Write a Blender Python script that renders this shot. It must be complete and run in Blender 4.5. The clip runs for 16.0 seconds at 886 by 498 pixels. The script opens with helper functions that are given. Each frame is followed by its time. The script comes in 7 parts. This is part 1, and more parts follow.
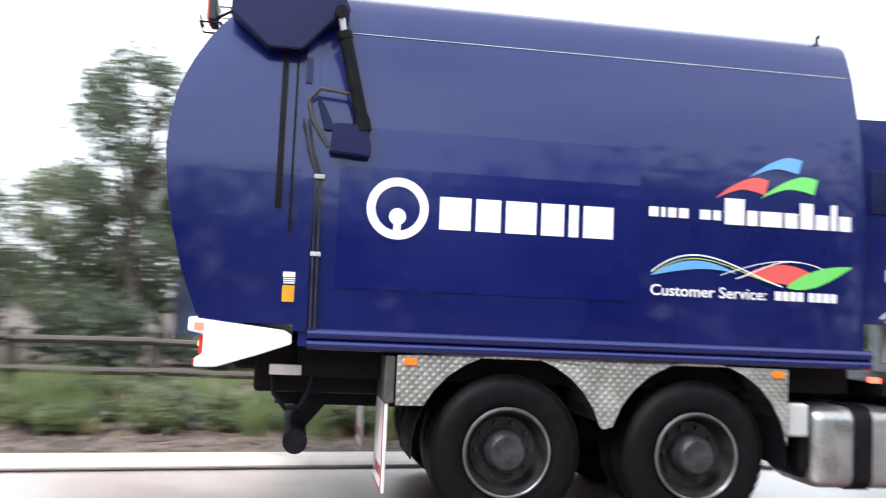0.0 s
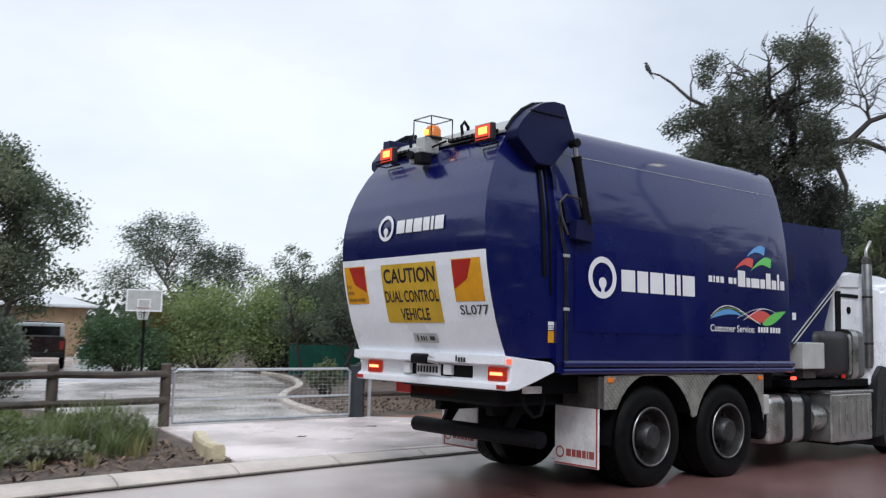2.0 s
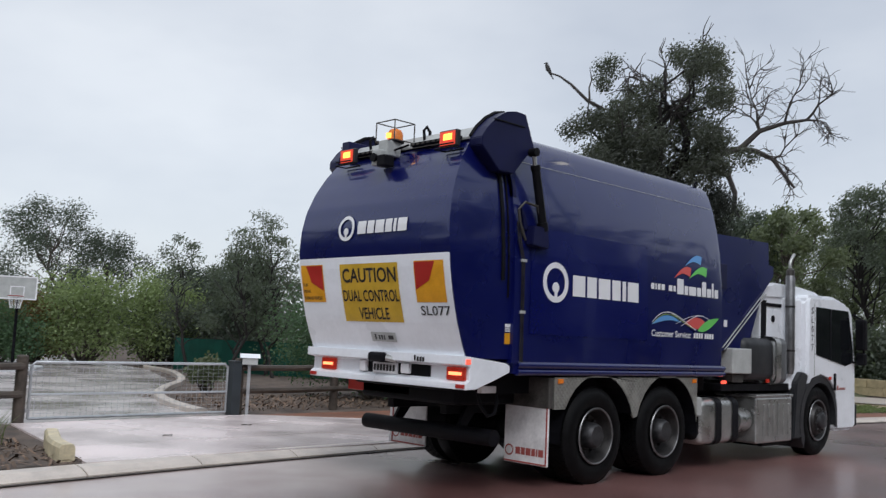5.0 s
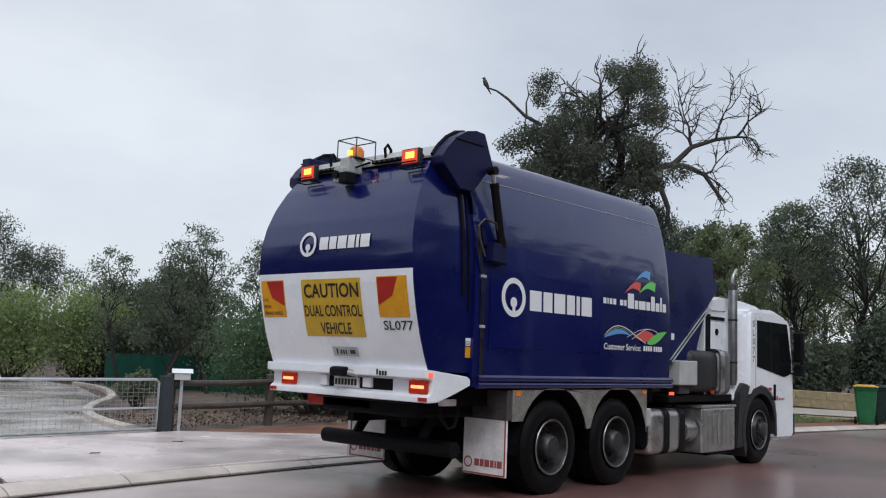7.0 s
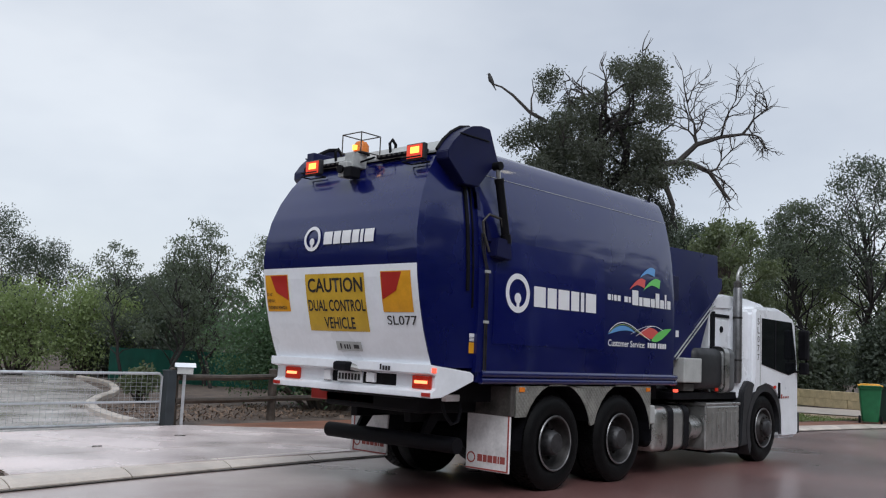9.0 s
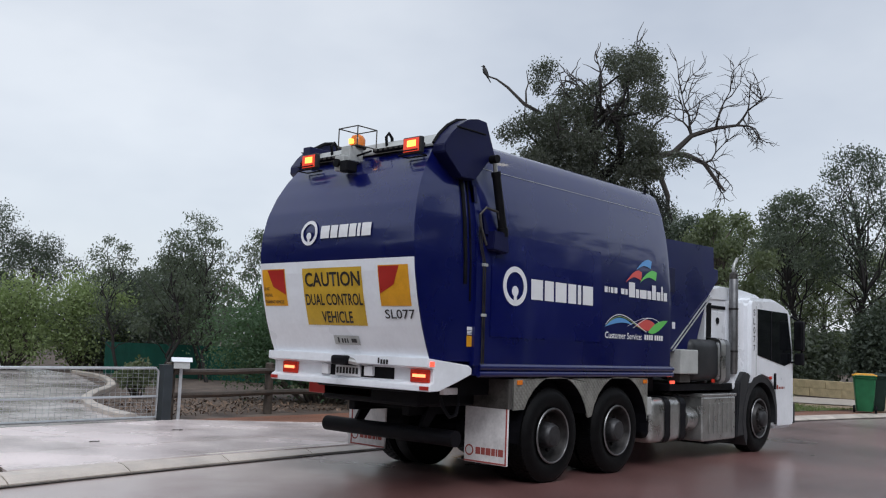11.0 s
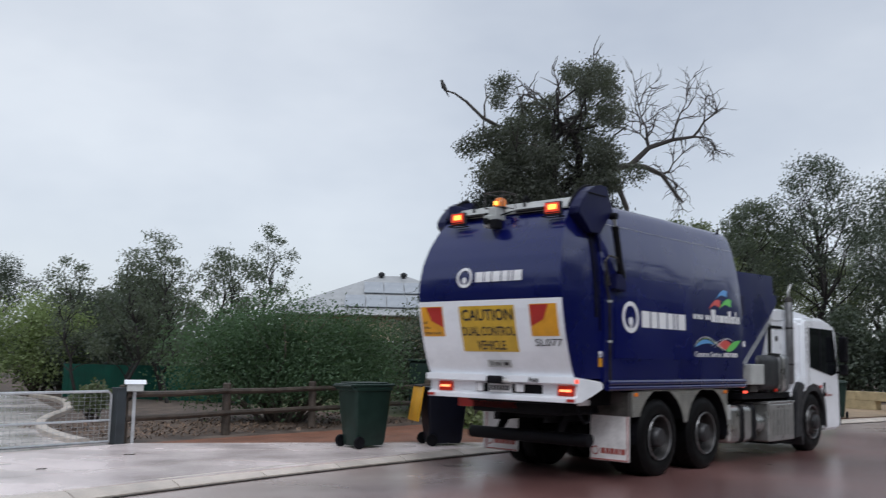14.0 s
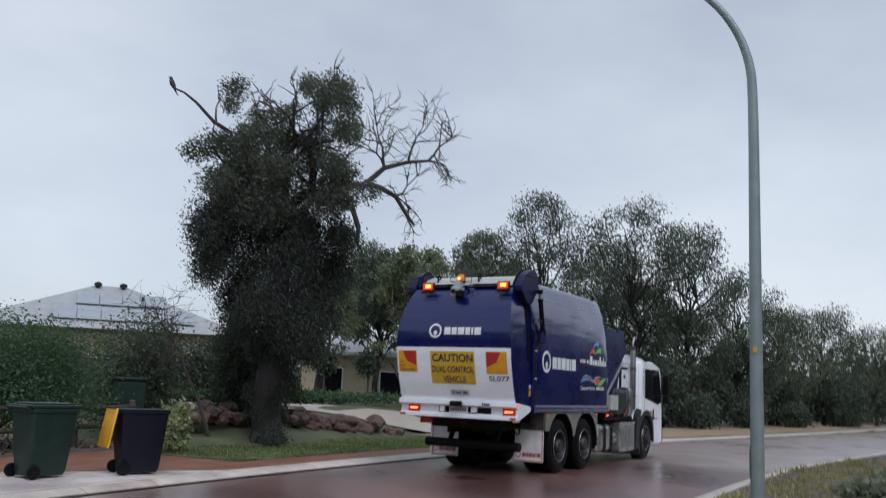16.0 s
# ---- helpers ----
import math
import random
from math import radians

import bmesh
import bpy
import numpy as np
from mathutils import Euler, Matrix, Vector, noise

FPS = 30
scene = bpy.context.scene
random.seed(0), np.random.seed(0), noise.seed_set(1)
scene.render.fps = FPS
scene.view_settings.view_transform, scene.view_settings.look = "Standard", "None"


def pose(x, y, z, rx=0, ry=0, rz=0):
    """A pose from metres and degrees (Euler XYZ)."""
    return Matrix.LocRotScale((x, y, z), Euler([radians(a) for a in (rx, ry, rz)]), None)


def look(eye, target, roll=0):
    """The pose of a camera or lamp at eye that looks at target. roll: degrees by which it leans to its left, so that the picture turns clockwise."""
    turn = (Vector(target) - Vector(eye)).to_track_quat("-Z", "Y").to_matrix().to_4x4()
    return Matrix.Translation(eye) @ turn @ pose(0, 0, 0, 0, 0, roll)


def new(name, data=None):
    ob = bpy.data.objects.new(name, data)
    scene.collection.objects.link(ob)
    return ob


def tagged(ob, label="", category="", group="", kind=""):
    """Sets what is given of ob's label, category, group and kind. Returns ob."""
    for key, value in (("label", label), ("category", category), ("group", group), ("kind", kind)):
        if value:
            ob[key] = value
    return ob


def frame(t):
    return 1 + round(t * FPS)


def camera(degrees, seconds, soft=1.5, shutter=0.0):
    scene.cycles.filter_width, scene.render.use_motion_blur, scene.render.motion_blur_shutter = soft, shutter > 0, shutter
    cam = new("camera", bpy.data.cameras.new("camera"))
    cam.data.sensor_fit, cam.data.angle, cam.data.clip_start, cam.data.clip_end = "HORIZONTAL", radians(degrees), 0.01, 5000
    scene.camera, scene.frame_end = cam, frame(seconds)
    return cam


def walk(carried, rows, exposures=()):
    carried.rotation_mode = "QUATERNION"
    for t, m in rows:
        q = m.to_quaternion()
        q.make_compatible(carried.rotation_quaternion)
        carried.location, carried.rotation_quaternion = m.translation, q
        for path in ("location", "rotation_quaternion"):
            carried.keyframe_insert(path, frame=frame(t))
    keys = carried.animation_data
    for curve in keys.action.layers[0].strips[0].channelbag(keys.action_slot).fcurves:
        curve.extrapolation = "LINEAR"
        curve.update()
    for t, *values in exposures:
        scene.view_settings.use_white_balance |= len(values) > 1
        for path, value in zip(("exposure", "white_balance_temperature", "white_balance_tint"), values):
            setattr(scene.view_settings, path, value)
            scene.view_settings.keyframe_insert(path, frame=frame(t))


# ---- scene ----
# Camera: time, place, heading, pitch, lean
CAM = [
    (0, -9.251, -7.841, 1.470, 86.27, 3.92, 2.58),
    (0.1, -9.248, -7.834, 1.483, 80.88, 3.67, 1.56),
    (0.2, -9.245, -7.827, 1.496, 75.93, 3.36, 0.46),
    (0.3, -9.241, -7.821, 1.510, 72.22, 3.21, 0.08),
    (0.4, -9.238, -7.814, 1.523, 66.07, 2.12, -1.65),
    (0.5, -9.235, -7.807, 1.536, 64.17, 1.90, -1.56),
    (0.6, -9.223, -7.783, 1.534, 63.60, 2.62, -0.49),
    (0.8, -9.198, -7.735, 1.531, 62.93, 2.93, 1.36),
    (1, -9.174, -7.687, 1.527, 63.29, 2.46, 1.16),
    (1.2, -9.146, -7.642, 1.518, 61.28, 4.29, 0.59),
    (1.3, -9.131, -7.620, 1.514, 61.00, 3.21, 0.90),
    (1.5, -9.103, -7.575, 1.505, 60.81, 3.84, 1.90),
    (1.7, -9.020, -7.536, 1.509, 55.11, 6.91, 1.95),
    (1.8, -8.978, -7.517, 1.510, 52.65, 4.97, 1.88),
    (2, -8.895, -7.478, 1.514, 51.88, 5.53, 1.30),
    (2.1, -8.856, -7.462, 1.511, 50.84, 5.89, 1.68),
    (2.2, -8.817, -7.446, 1.508, 50.78, 6.81, 1.53),
    (2.3, -8.777, -7.431, 1.506, 50.73, 8.79, 1.59),
    (2.4, -8.738, -7.415, 1.503, 50.44, 10.40, 2.54),
    (2.5, -8.699, -7.399, 1.500, 49.42, 10.93, 3.09),
    (2.6, -8.680, -7.386, 1.496, 48.75, 9.13, 2.68),
    (2.7, -8.661, -7.373, 1.491, 48.15, 8.03, 2.55),
    (2.8, -8.643, -7.359, 1.487, 47.85, 7.98, 2.33),
    (3, -8.605, -7.333, 1.478, 46.87, 8.07, 1.69),
    (3.2, -8.601, -7.299, 1.496, 46.55, 7.58, 1.25),
    (3.5, -8.595, -7.247, 1.523, 46.38, 6.59, 0.78),
    (4, -8.578, -7.199, 1.496, 45.61, 5.73, 1.48),
    (4.5, -8.472, -7.272, 1.498, 46.20, 4.85, 2.12),
    (5, -8.380, -7.294, 1.516, 45.86, 5.59, 2.52),
    (5.2, -8.360, -7.300, 1.513, 43.05, 6.35, 2.35),
    (7.5, -8.328, -7.310, 1.506, 42.04, 6.66, 2.15),
    (8, -8.323, -7.311, 1.511, 42.01, 6.75, 2.05),
    (8.5, -8.319, -7.308, 1.501, 42.17, 6.67, 2.16),
    (9, -8.295, -7.310, 1.491, 42.40, 6.41, 2.57),
    (11.5, -8.316, -7.288, 1.507, 41.89, 5.63, 2.05),
    (12, -8.291, -7.369, 1.505, 41.83, 5.01, 2.11),
    (12.5, -8.266, -7.393, 1.491, 42.15, 5.50, 2.32),
    (13, -8.260, -7.420, 1.505, 41.42, 6.76, 2.37),
    (13.2, -8.241, -7.411, 1.513, 40.50, 7.63, 1.92),
    (13.3, -8.232, -7.406, 1.517, 39.81, 7.90, 1.51),
    (13.5, -8.213, -7.397, 1.525, 38.77, 8.31, 0.99),
    (13.7, -8.179, -7.398, 1.541, 38.76, 7.83, 1.09),
    (13.8, -8.162, -7.399, 1.549, 38.94, 7.56, 1.39),
    (14, -8.128, -7.400, 1.565, 40.09, 6.79, 1.07),
    (14.2, -8.064, -7.387, 1.573, 41.87, 7.34, 1.28),
    (14.3, -8.031, -7.381, 1.578, 42.55, 7.59, 1.40),
    (14.5, -7.967, -7.368, 1.586, 41.00, 7.68, 0.59),
    (14.6, -7.920, -7.351, 1.581, 39.65, 8.00, 0.22),
    (14.7, -7.874, -7.334, 1.575, 38.64, 7.95, 0.21),
    (14.8, -7.827, -7.317, 1.570, 37.17, 7.91, -0.00),
    (15, -7.734, -7.283, 1.559, 33.80, 6.28, 0.06),
    (15.1, -7.687, -7.268, 1.555, 32.74, 8.38, 0.66),
    (15.2, -7.640, -7.253, 1.552, 30.67, 10.35, 0.43),
    (15.3, -7.594, -7.239, 1.548, 29.47, 11.03, 0.39),
    (15.4, -7.547, -7.224, 1.545, 27.75, 11.83, 0.50),
    (15.5, -7.500, -7.209, 1.541, 25.52, 11.01, 0.24),
    (15.6, -7.448, -7.207, 1.551, 23.76, 9.17, 1.13),
    (15.7, -7.396, -7.205, 1.562, 23.83, 9.15, 1.56),
    (15.8, -7.343, -7.204, 1.572, 23.88, 9.14, 2.50),
    (15.9, -7.291, -7.202, 1.583, 24.05, 9.17, 2.82),
    (16, -7.239, -7.200, 1.593, 23.89, 8.57, 2.28),
]
# Truck: time, place of the rear axle on the road, heading
TRUCK = [
    (0, -8.449, -0.333, 5.36), (0.5, -5.914, -0.084, 5.74), (1, -3.644, 0.059, 2.83),
    (1.5, -2.199, 0.075, 1.16), (2, -1.099, 0.036, 0.52), (2.5, -0.377, 0.018, 0.12),
    (3, -0.006, 0.004, -0.05), (5, 0.003, 0.0, -0.12), (5.2, 0.08, -0.01, -0.12),
    (7.5, 0.365, -0.041, -0.12), (11.5, 0.367, -0.048, -0.12), (12, 0.494, -0.067, -0.17),
    (12.5, 0.717, -0.100, -0.25), (13, 1.357, -0.130, -0.65), (13.5, 2.296, -0.176, -1.20),
    (14, 3.771, -0.223, -2.28), (14.5, 5.449, -0.319, -3.30), (15, 7.264, -0.448, -4.10),
    (15.5, 9.016, -0.593, -5.30), (16, 10.828, -0.753, -5.95),
]


def aimed(x, y, z, heading, pitch, lean):
    h, p = radians(heading), radians(pitch)
    way = Vector((math.cos(p) * math.cos(h), math.cos(p) * math.sin(h), math.sin(p)))
    eye = Vector((x, y, z))
    return look(eye, eye + way, lean)


cam = camera(51.65, 16.0, soft=1.15, shutter=0.4)
walk(cam, [(t, aimed(*r)) for t, *r in CAM],
     [(0, 1.55, 6500, 10), (0.5, 1.5, 6400, 10), (1.0, 1.28, 6400, 10), (1.5, 0.92, 6400, 10), (2.0, 0.28, 6400, 10), (2.5, 0.0, 6450, 10),
      (5, 0.0, 6450, 10), (11.5, 0.0, 6400, 10), (14, -0.05, 6350, 10), (16, -0.1, 6200, 10)])

# ---- light: overcast sky with grey clouds, one wide weak sun ----
world = bpy.data.worlds.new("sky")
scene.world = world
world.use_nodes = True
wn, wl = world.node_tree.nodes, world.node_tree.links
wn.clear()
w_out = wn.new("ShaderNodeOutputWorld")
w_bg = wn.new("ShaderNodeBackground")
w_sky = wn.new("ShaderNodeTexSky")
w_sky.sky_type = "NISHITA"
w_sky.sun_disc = False
w_sky.sun_elevation = radians(49.6)
w_sky.sun_rotation = radians(222)
w_tc = wn.new("ShaderNodeTexCoord")
w_map = wn.new("ShaderNodeMapping")
w_map.inputs["Scale"].default_value = (1.0, 1.0, 2.2)
w_noise = wn.new("ShaderNodeTexNoise")
w_noise.inputs["Scale"].default_value = 1.7
w_noise.inputs["Detail"].default_value = 5
w_noise.inputs["Roughness"].default_value = 0.52
w_ramp = wn.new("ShaderNodeValToRGB")
w_ramp.color_ramp.elements[0].position = 0.28
w_ramp.color_ramp.elements[0].color = (0.462, 0.502, 0.572, 1)
w_ramp.color_ramp.elements[1].position = 0.68
w_ramp.color_ramp.elements[1].color = (0.732, 0.762, 0.798, 1)
w_scale = wn.new("ShaderNodeVectorMath")
w_scale.operation = "SCALE"
w_scale.inputs["Scale"].default_value = 0.02
w_add = wn.new("ShaderNodeVectorMath")
w_add.operation = "ADD"
wl.new(w_tc.outputs["Generated"], w_map.inputs["Vector"])
wl.new(w_map.outputs["Vector"], w_noise.inputs["Vector"])
wl.new(w_noise.outputs["Fac"], w_ramp.inputs["Fac"])
wl.new(w_sky.outputs["Color"], w_scale.inputs[0])
wl.new(w_scale.outputs["Vector"], w_add.inputs[0])
wl.new(w_ramp.outputs["Color"], w_add.inputs[1])
wl.new(w_add.outputs["Vector"], w_bg.inputs["Color"])
w_bg.inputs["Strength"].default_value = 1.0
wl.new(w_bg.outputs["Background"], w_out.inputs["Surface"])
sun_data = bpy.data.lights.new("sun", "SUN")
sun_data.energy = 1.5
sun_data.angle = radians(30)
sun_data.color = (0.95, 0.97, 1.0)
sun = new("sun", sun_data)
sun.matrix_world = look((0, 0, 30), (17, 19, 0))

# ---- materials ----


def material(name, colour, rough=0.6, metal=0.0, vary=0.2, scale=4.0, fine=40.0, bump=0.1, bump_scale=60.0,
             coat=0.0, coat_rough=0.06, rough_vary=0.1, emit=None, island=0.0, per_object=0.0, second=None, spec=0.5, sheen_tint=None):
    m = bpy.data.materials.new(name)
    m.use_nodes = True
    nt = m.node_tree
    b = nt.nodes["Principled BSDF"]
    tc = nt.nodes.new("ShaderNodeTexCoord")
    n1 = nt.nodes.new("ShaderNodeTexNoise")
    n1.inputs["Scale"].default_value, n1.inputs["Detail"].default_value = scale, 4
    n2 = nt.nodes.new("ShaderNodeTexNoise")
    n2.inputs["Scale"].default_value, n2.inputs["Detail"].default_value = fine, 3
    for n in (n1, n2):
        nt.links.new(tc.outputs["Object"], n.inputs["Vector"])
    mixn = nt.nodes.new("ShaderNodeMath")
    mixn.operation = "MULTIPLY_ADD"
    nt.links.new(n2.outputs["Fac"], mixn.inputs[0])
    mixn.inputs[1].default_value = 0.4
    nt.links.new(n1.outputs["Fac"], mixn.inputs[2])
    ramp = nt.nodes.new("ShaderNodeValToRGB")
    lo = [c * (1 - vary) for c in colour]
    hi = [min(1, c * (1 + vary)) for c in colour] if second is None else list(second)
    ramp.color_ramp.elements[0].position, ramp.color_ramp.elements[0].color = 0.5, (*lo, 1)
    ramp.color_ramp.elements[1].position, ramp.color_ramp.elements[1].color = 0.9, (*hi, 1)
    nt.links.new(mixn.outputs[0], ramp.inputs["Fac"])
    out = ramp.outputs["Color"]
    for amount, kind, socket in ((island, "ShaderNodeNewGeometry", "Random Per Island"), (per_object, "ShaderNodeObjectInfo", "Random")):
        if amount:
            g = nt.nodes.new(kind)
            mr = nt.nodes.new("ShaderNodeMapRange")
            mr.inputs["To Min"].default_value, mr.inputs["To Max"].default_value = 1 - amount, 1 + amount
            nt.links.new(g.outputs[socket], mr.inputs["Value"])
            vm = nt.nodes.new("ShaderNodeVectorMath")
            vm.operation = "SCALE"
            nt.links.new(out, vm.inputs[0])
            nt.links.new(mr.outputs["Result"], vm.inputs["Scale"])
            out = vm.outputs["Vector"]
    nt.links.new(out, b.inputs["Base Color"])
    rr = nt.nodes.new("ShaderNodeMapRange")
    rr.inputs["From Min"].default_value, rr.inputs["From Max"].default_value = 0.3, 0.7
    rr.inputs["To Min"].default_value, rr.inputs["To Max"].default_value = max(0.03, rough - rough_vary), min(1, rough + rough_vary)
    nt.links.new(n1.outputs["Fac"], rr.inputs["Value"])
    nt.links.new(rr.outputs["Result"], b.inputs["Roughness"])
    b.inputs["Metallic"].default_value = metal
    b.inputs["Coat Weight"].default_value = coat
    b.inputs["Coat Roughness"].default_value = coat_rough
    b.inputs["Specular IOR Level"].default_value = spec
    if sheen_tint:
        b.inputs["Specular Tint"].default_value = (*sheen_tint, 1)
    if bump:
        n3 = nt.nodes.new("ShaderNodeTexNoise")
        n3.inputs["Scale"].default_value, n3.inputs["Detail"].default_value = bump_scale, 3
        nt.links.new(tc.outputs["Object"], n3.inputs["Vector"])
        bp = nt.nodes.new("ShaderNodeBump")
        bp.inputs["Strength"].default_value, bp.inputs["Distance"].default_value = bump, 0.02
        nt.links.new(n3.outputs["Fac"], bp.inputs["Height"])
        nt.links.new(bp.outputs["Normal"], b.inputs["Normal"])
    if emit:
        b.inputs["Emission Color"].default_value = (*emit[:3], 1)
        b.inputs["Emission Strength"].default_value = emit[3]
    return m


def foliage(name, colour, island=0.26, rough=0.6, translucent=0.35):
    m = material(name, colour, rough, vary=0.35, scale=0.7, fine=6, bump=0, island=island, spec=0.3)
    nt = m.node_tree
    b = nt.nodes["Principled BSDF"]
    tr = nt.nodes.new("ShaderNodeBsdfTranslucent")
    tr.inputs["Color"].default_value = (colour[0] * 1.6, colour[1] * 1.8, colour[2] * 1.0, 1)
    mx = nt.nodes.new("ShaderNodeMixShader")
    mx.inputs["Fac"].default_value = translucent
    nt.links.new(b.outputs["BSDF"], mx.inputs[1])
    nt.links.new(tr.outputs["BSDF"], mx.inputs[2])
    nt.links.new(mx.outputs["Shader"], nt.nodes["Material Output"].inputs["Surface"])
    return m


M = {}
M["purple"] = material("purple_paint", (0.0020, 0.0036, 0.068), 0.30, vary=0.10, scale=1.2, fine=9, bump=0.006, coat=0.8, bump_scale=5, spec=0.55, sheen_tint=(0.42, 0.57, 1.0))
M["purple_dark"] = material("dark_purple_paint", (0.0055, 0.0062, 0.040), 0.42, vary=0.2, scale=3, bump=0.03, coat=0.1, spec=0.35, sheen_tint=(0.62, 0.68, 1.0))
M["vinyl"] = material("purple_vinyl", (0.0030, 0.0050, 0.080), 0.27, vary=0.06, scale=1, bump=0, coat=0.55, spec=0.55, sheen_tint=(0.42, 0.57, 1.0))
M["white"] = material("white_paint", (0.83, 0.85, 0.89), 0.32, vary=0.06, scale=2, fine=20, bump=0.01, coat=0.3)
M["decal"] = material("white_vinyl", (0.78, 0.78, 0.8), 0.4, vary=0.03, bump=0)
M["black"] = material("black_rubberised_metal", (0.006, 0.006, 0.008), 0.55, vary=0.4, scale=6, bump=0.15, spec=0.12)
M["rust"] = material("grimy_steel", (0.07, 0.065, 0.06), 0.55, 0.3, vary=0.5, scale=7, bump=0.2)
M["tyre"] = material("wet_tyre_rubber", (0.0045, 0.0045, 0.005), 0.5, vary=0.4, scale=9, bump=0.2, spec=0.1)
M["rim"] = material("dirty_steel_rim", (0.028, 0.026, 0.026), 0.45, 0.4, vary=0.5, scale=9, bump=0.1)
M["hub"] = material("grey_hub", (0.040, 0.040, 0.043), 0.45, 0.4, vary=0.4, scale=12, bump=0.1)
M["alloy"] = material("brushed_aluminium", (0.42, 0.42, 0.41), 0.33, 0.85, vary=0.2, scale=5, bump=0.05)
M["guard"] = material("tread_plate", (0.36, 0.36, 0.33), 0.38, 0.7, vary=0.25, scale=6, bump=0.0)
M["grey"] = material("grey_box_paint", (0.42, 0.43, 0.42), 0.45, vary=0.12, scale=5, bump=0.02)
M["grey_dark"] = material("dark_grey_plastic", (0.016, 0.017, 0.020), 0.5, vary=0.25, scale=5, bump=0.06)
M["glass_dark"] = material("tinted_glass", (0.008, 0.009, 0.011), 0.06, vary=0.1, bump=0, rough_vary=0.02)
M["yellow"] = material("yellow_sign", (0.58, 0.36, 0.03), 0.45, vary=0.1, scale=6, bump=0)
M["amber"] = material("amber_sign", (0.72, 0.33, 0.015), 0.4, vary=0.1, scale=6, bump=0)
M["red"] = material("red_reflective", (0.42, 0.025, 0.02), 0.35, vary=0.1, scale=6, bump=0)
M["ink"] = material("black_ink", (0.02, 0.018, 0.02), 0.5, vary=0.05, bump=0)
M["flap"] = material("grubby_white_rubber", (0.68, 0.67, 0.67), 0.45, vary=0.2, scale=4, fine=30, bump=0.05)
M["flap_red"] = material("red_print", (0.33, 0.07, 0.06), 0.5, vary=0.1, bump=0)
M["lens_red"] = material("red_lamp_glow", (0.5, 0.02, 0.01), 0.2, bump=0, vary=0.02, emit=(1.0, 0.10, 0.06, 1.6))
M["lens_hot"] = material("red_lamp_core", (0.8, 0.2, 0.1), 0.2, bump=0, vary=0.02, emit=(1.0, 0.26, 0.10, 2.6))
M["lens_amber"] = material("amber_lamp_core", (0.9, 0.4, 0.05), 0.2, bump=0, vary=0.02, emit=(1.0, 0.42, 0.07, 2.4))
M["lens_lit"] = material("orange_red_lit_lens", (0.6, 0.05, 0.02), 0.2, bump=0, vary=0.02, emit=(1.0, 0.07, 0.03, 0.4))
M["steel"] = material("dull_steel", (0.20, 0.20, 0.205), 0.38, 0.8, vary=0.25, scale=6, bump=0.04)
M["grey_mid"] = material("mid_grey_plastic", (0.10, 0.105, 0.11), 0.42, vary=0.15, scale=5, bump=0.03)
M["lens_dim"] = material("red_lamp_lens", (0.32, 0.02, 0.012), 0.2, bump=0, vary=0.02, emit=(1.0, 0.06, 0.03, 0.12))
M["orange"] = material("orange_reflector", (0.75, 0.2, 0.02), 0.25, bump=0, vary=0.05)
M["logo_red"] = material("coral_vinyl", (0.62, 0.09, 0.08), 0.4, bump=0, vary=0.03)
M["logo_blue"] = material("sky_blue_vinyl", (0.12, 0.33, 0.66), 0.4, bump=0, vary=0.03)
M["logo_green"] = material("green_vinyl", (0.14, 0.55, 0.12), 0.4, bump=0, vary=0.03)
M["logo_lime"] = material("lime_vinyl", (0.42, 0.6, 0.1), 0.4, bump=0, vary=0.03)
# tread plate: raised bars in two directions
g_nt = M["guard"].node_tree
g_tc = g_nt.nodes.new("ShaderNodeTexCoord")
g_w1 = g_nt.nodes.new("ShaderNodeTexWave")
g_w2 = g_nt.nodes.new("ShaderNodeTexWave")
g_w1.bands_direction, g_w2.bands_direction = "X", "Z"
g_mul = g_nt.nodes.new("ShaderNodeMath")
g_mul.operation = "MULTIPLY"
for g_w in (g_w1, g_w2):
    g_w.inputs["Scale"].default_value = 7.5
g_bp = g_nt.nodes.new("ShaderNodeBump")
g_bp.inputs["Strength"].default_value, g_bp.inputs["Distance"].default_value = 0.45, 0.012
g_mp = g_nt.nodes.new("ShaderNodeMapping")
g_mp.inputs["Rotation"].default_value = (0, radians(45), 0)
g_nt.links.new(g_tc.outputs["Object"], g_mp.inputs["Vector"])
g_nt.links.new(g_mp.outputs["Vector"], g_w1.inputs["Vector"])
g_nt.links.new(g_mp.outputs["Vector"], g_w2.inputs["Vector"])
g_nt.links.new(g_w1.outputs["Fac"], g_mul.inputs[0])
g_nt.links.new(g_w2.outputs["Fac"], g_mul.inputs[1])
g_nt.links.new(g_mul.outputs[0], g_bp.inputs["Height"])
g_nt.links.new(g_bp.outputs["Normal"], g_nt.nodes["Principled BSDF"].inputs["Normal"])

# ---- mesh helpers ----


def part(name, bm, mat, parent=None, label="", smooth=False):
    me = bpy.data.meshes.new(name)
    if smooth:
        for f in bm.faces:
            f.smooth = True
    bm.to_mesh(me)
    bm.free()
    me.materials.append(M[mat] if isinstance(mat, str) else mat)
    if smooth:
        me.set_sharp_from_angle(angle=radians(38))
    ob = new(name, me)
    if parent is not None:
        ob.parent = parent
    if label:
        ob["label"] = label
    return ob


def again(ob, parent, m=None):
    """Another object on the same mesh."""
    o = new(ob.name.split(".")[0], ob.data)
    o.parent = parent
    if m is not None:
        o.matrix_basis = m
    if "label" in ob:
        o["label"] = ob["label"]
    return o


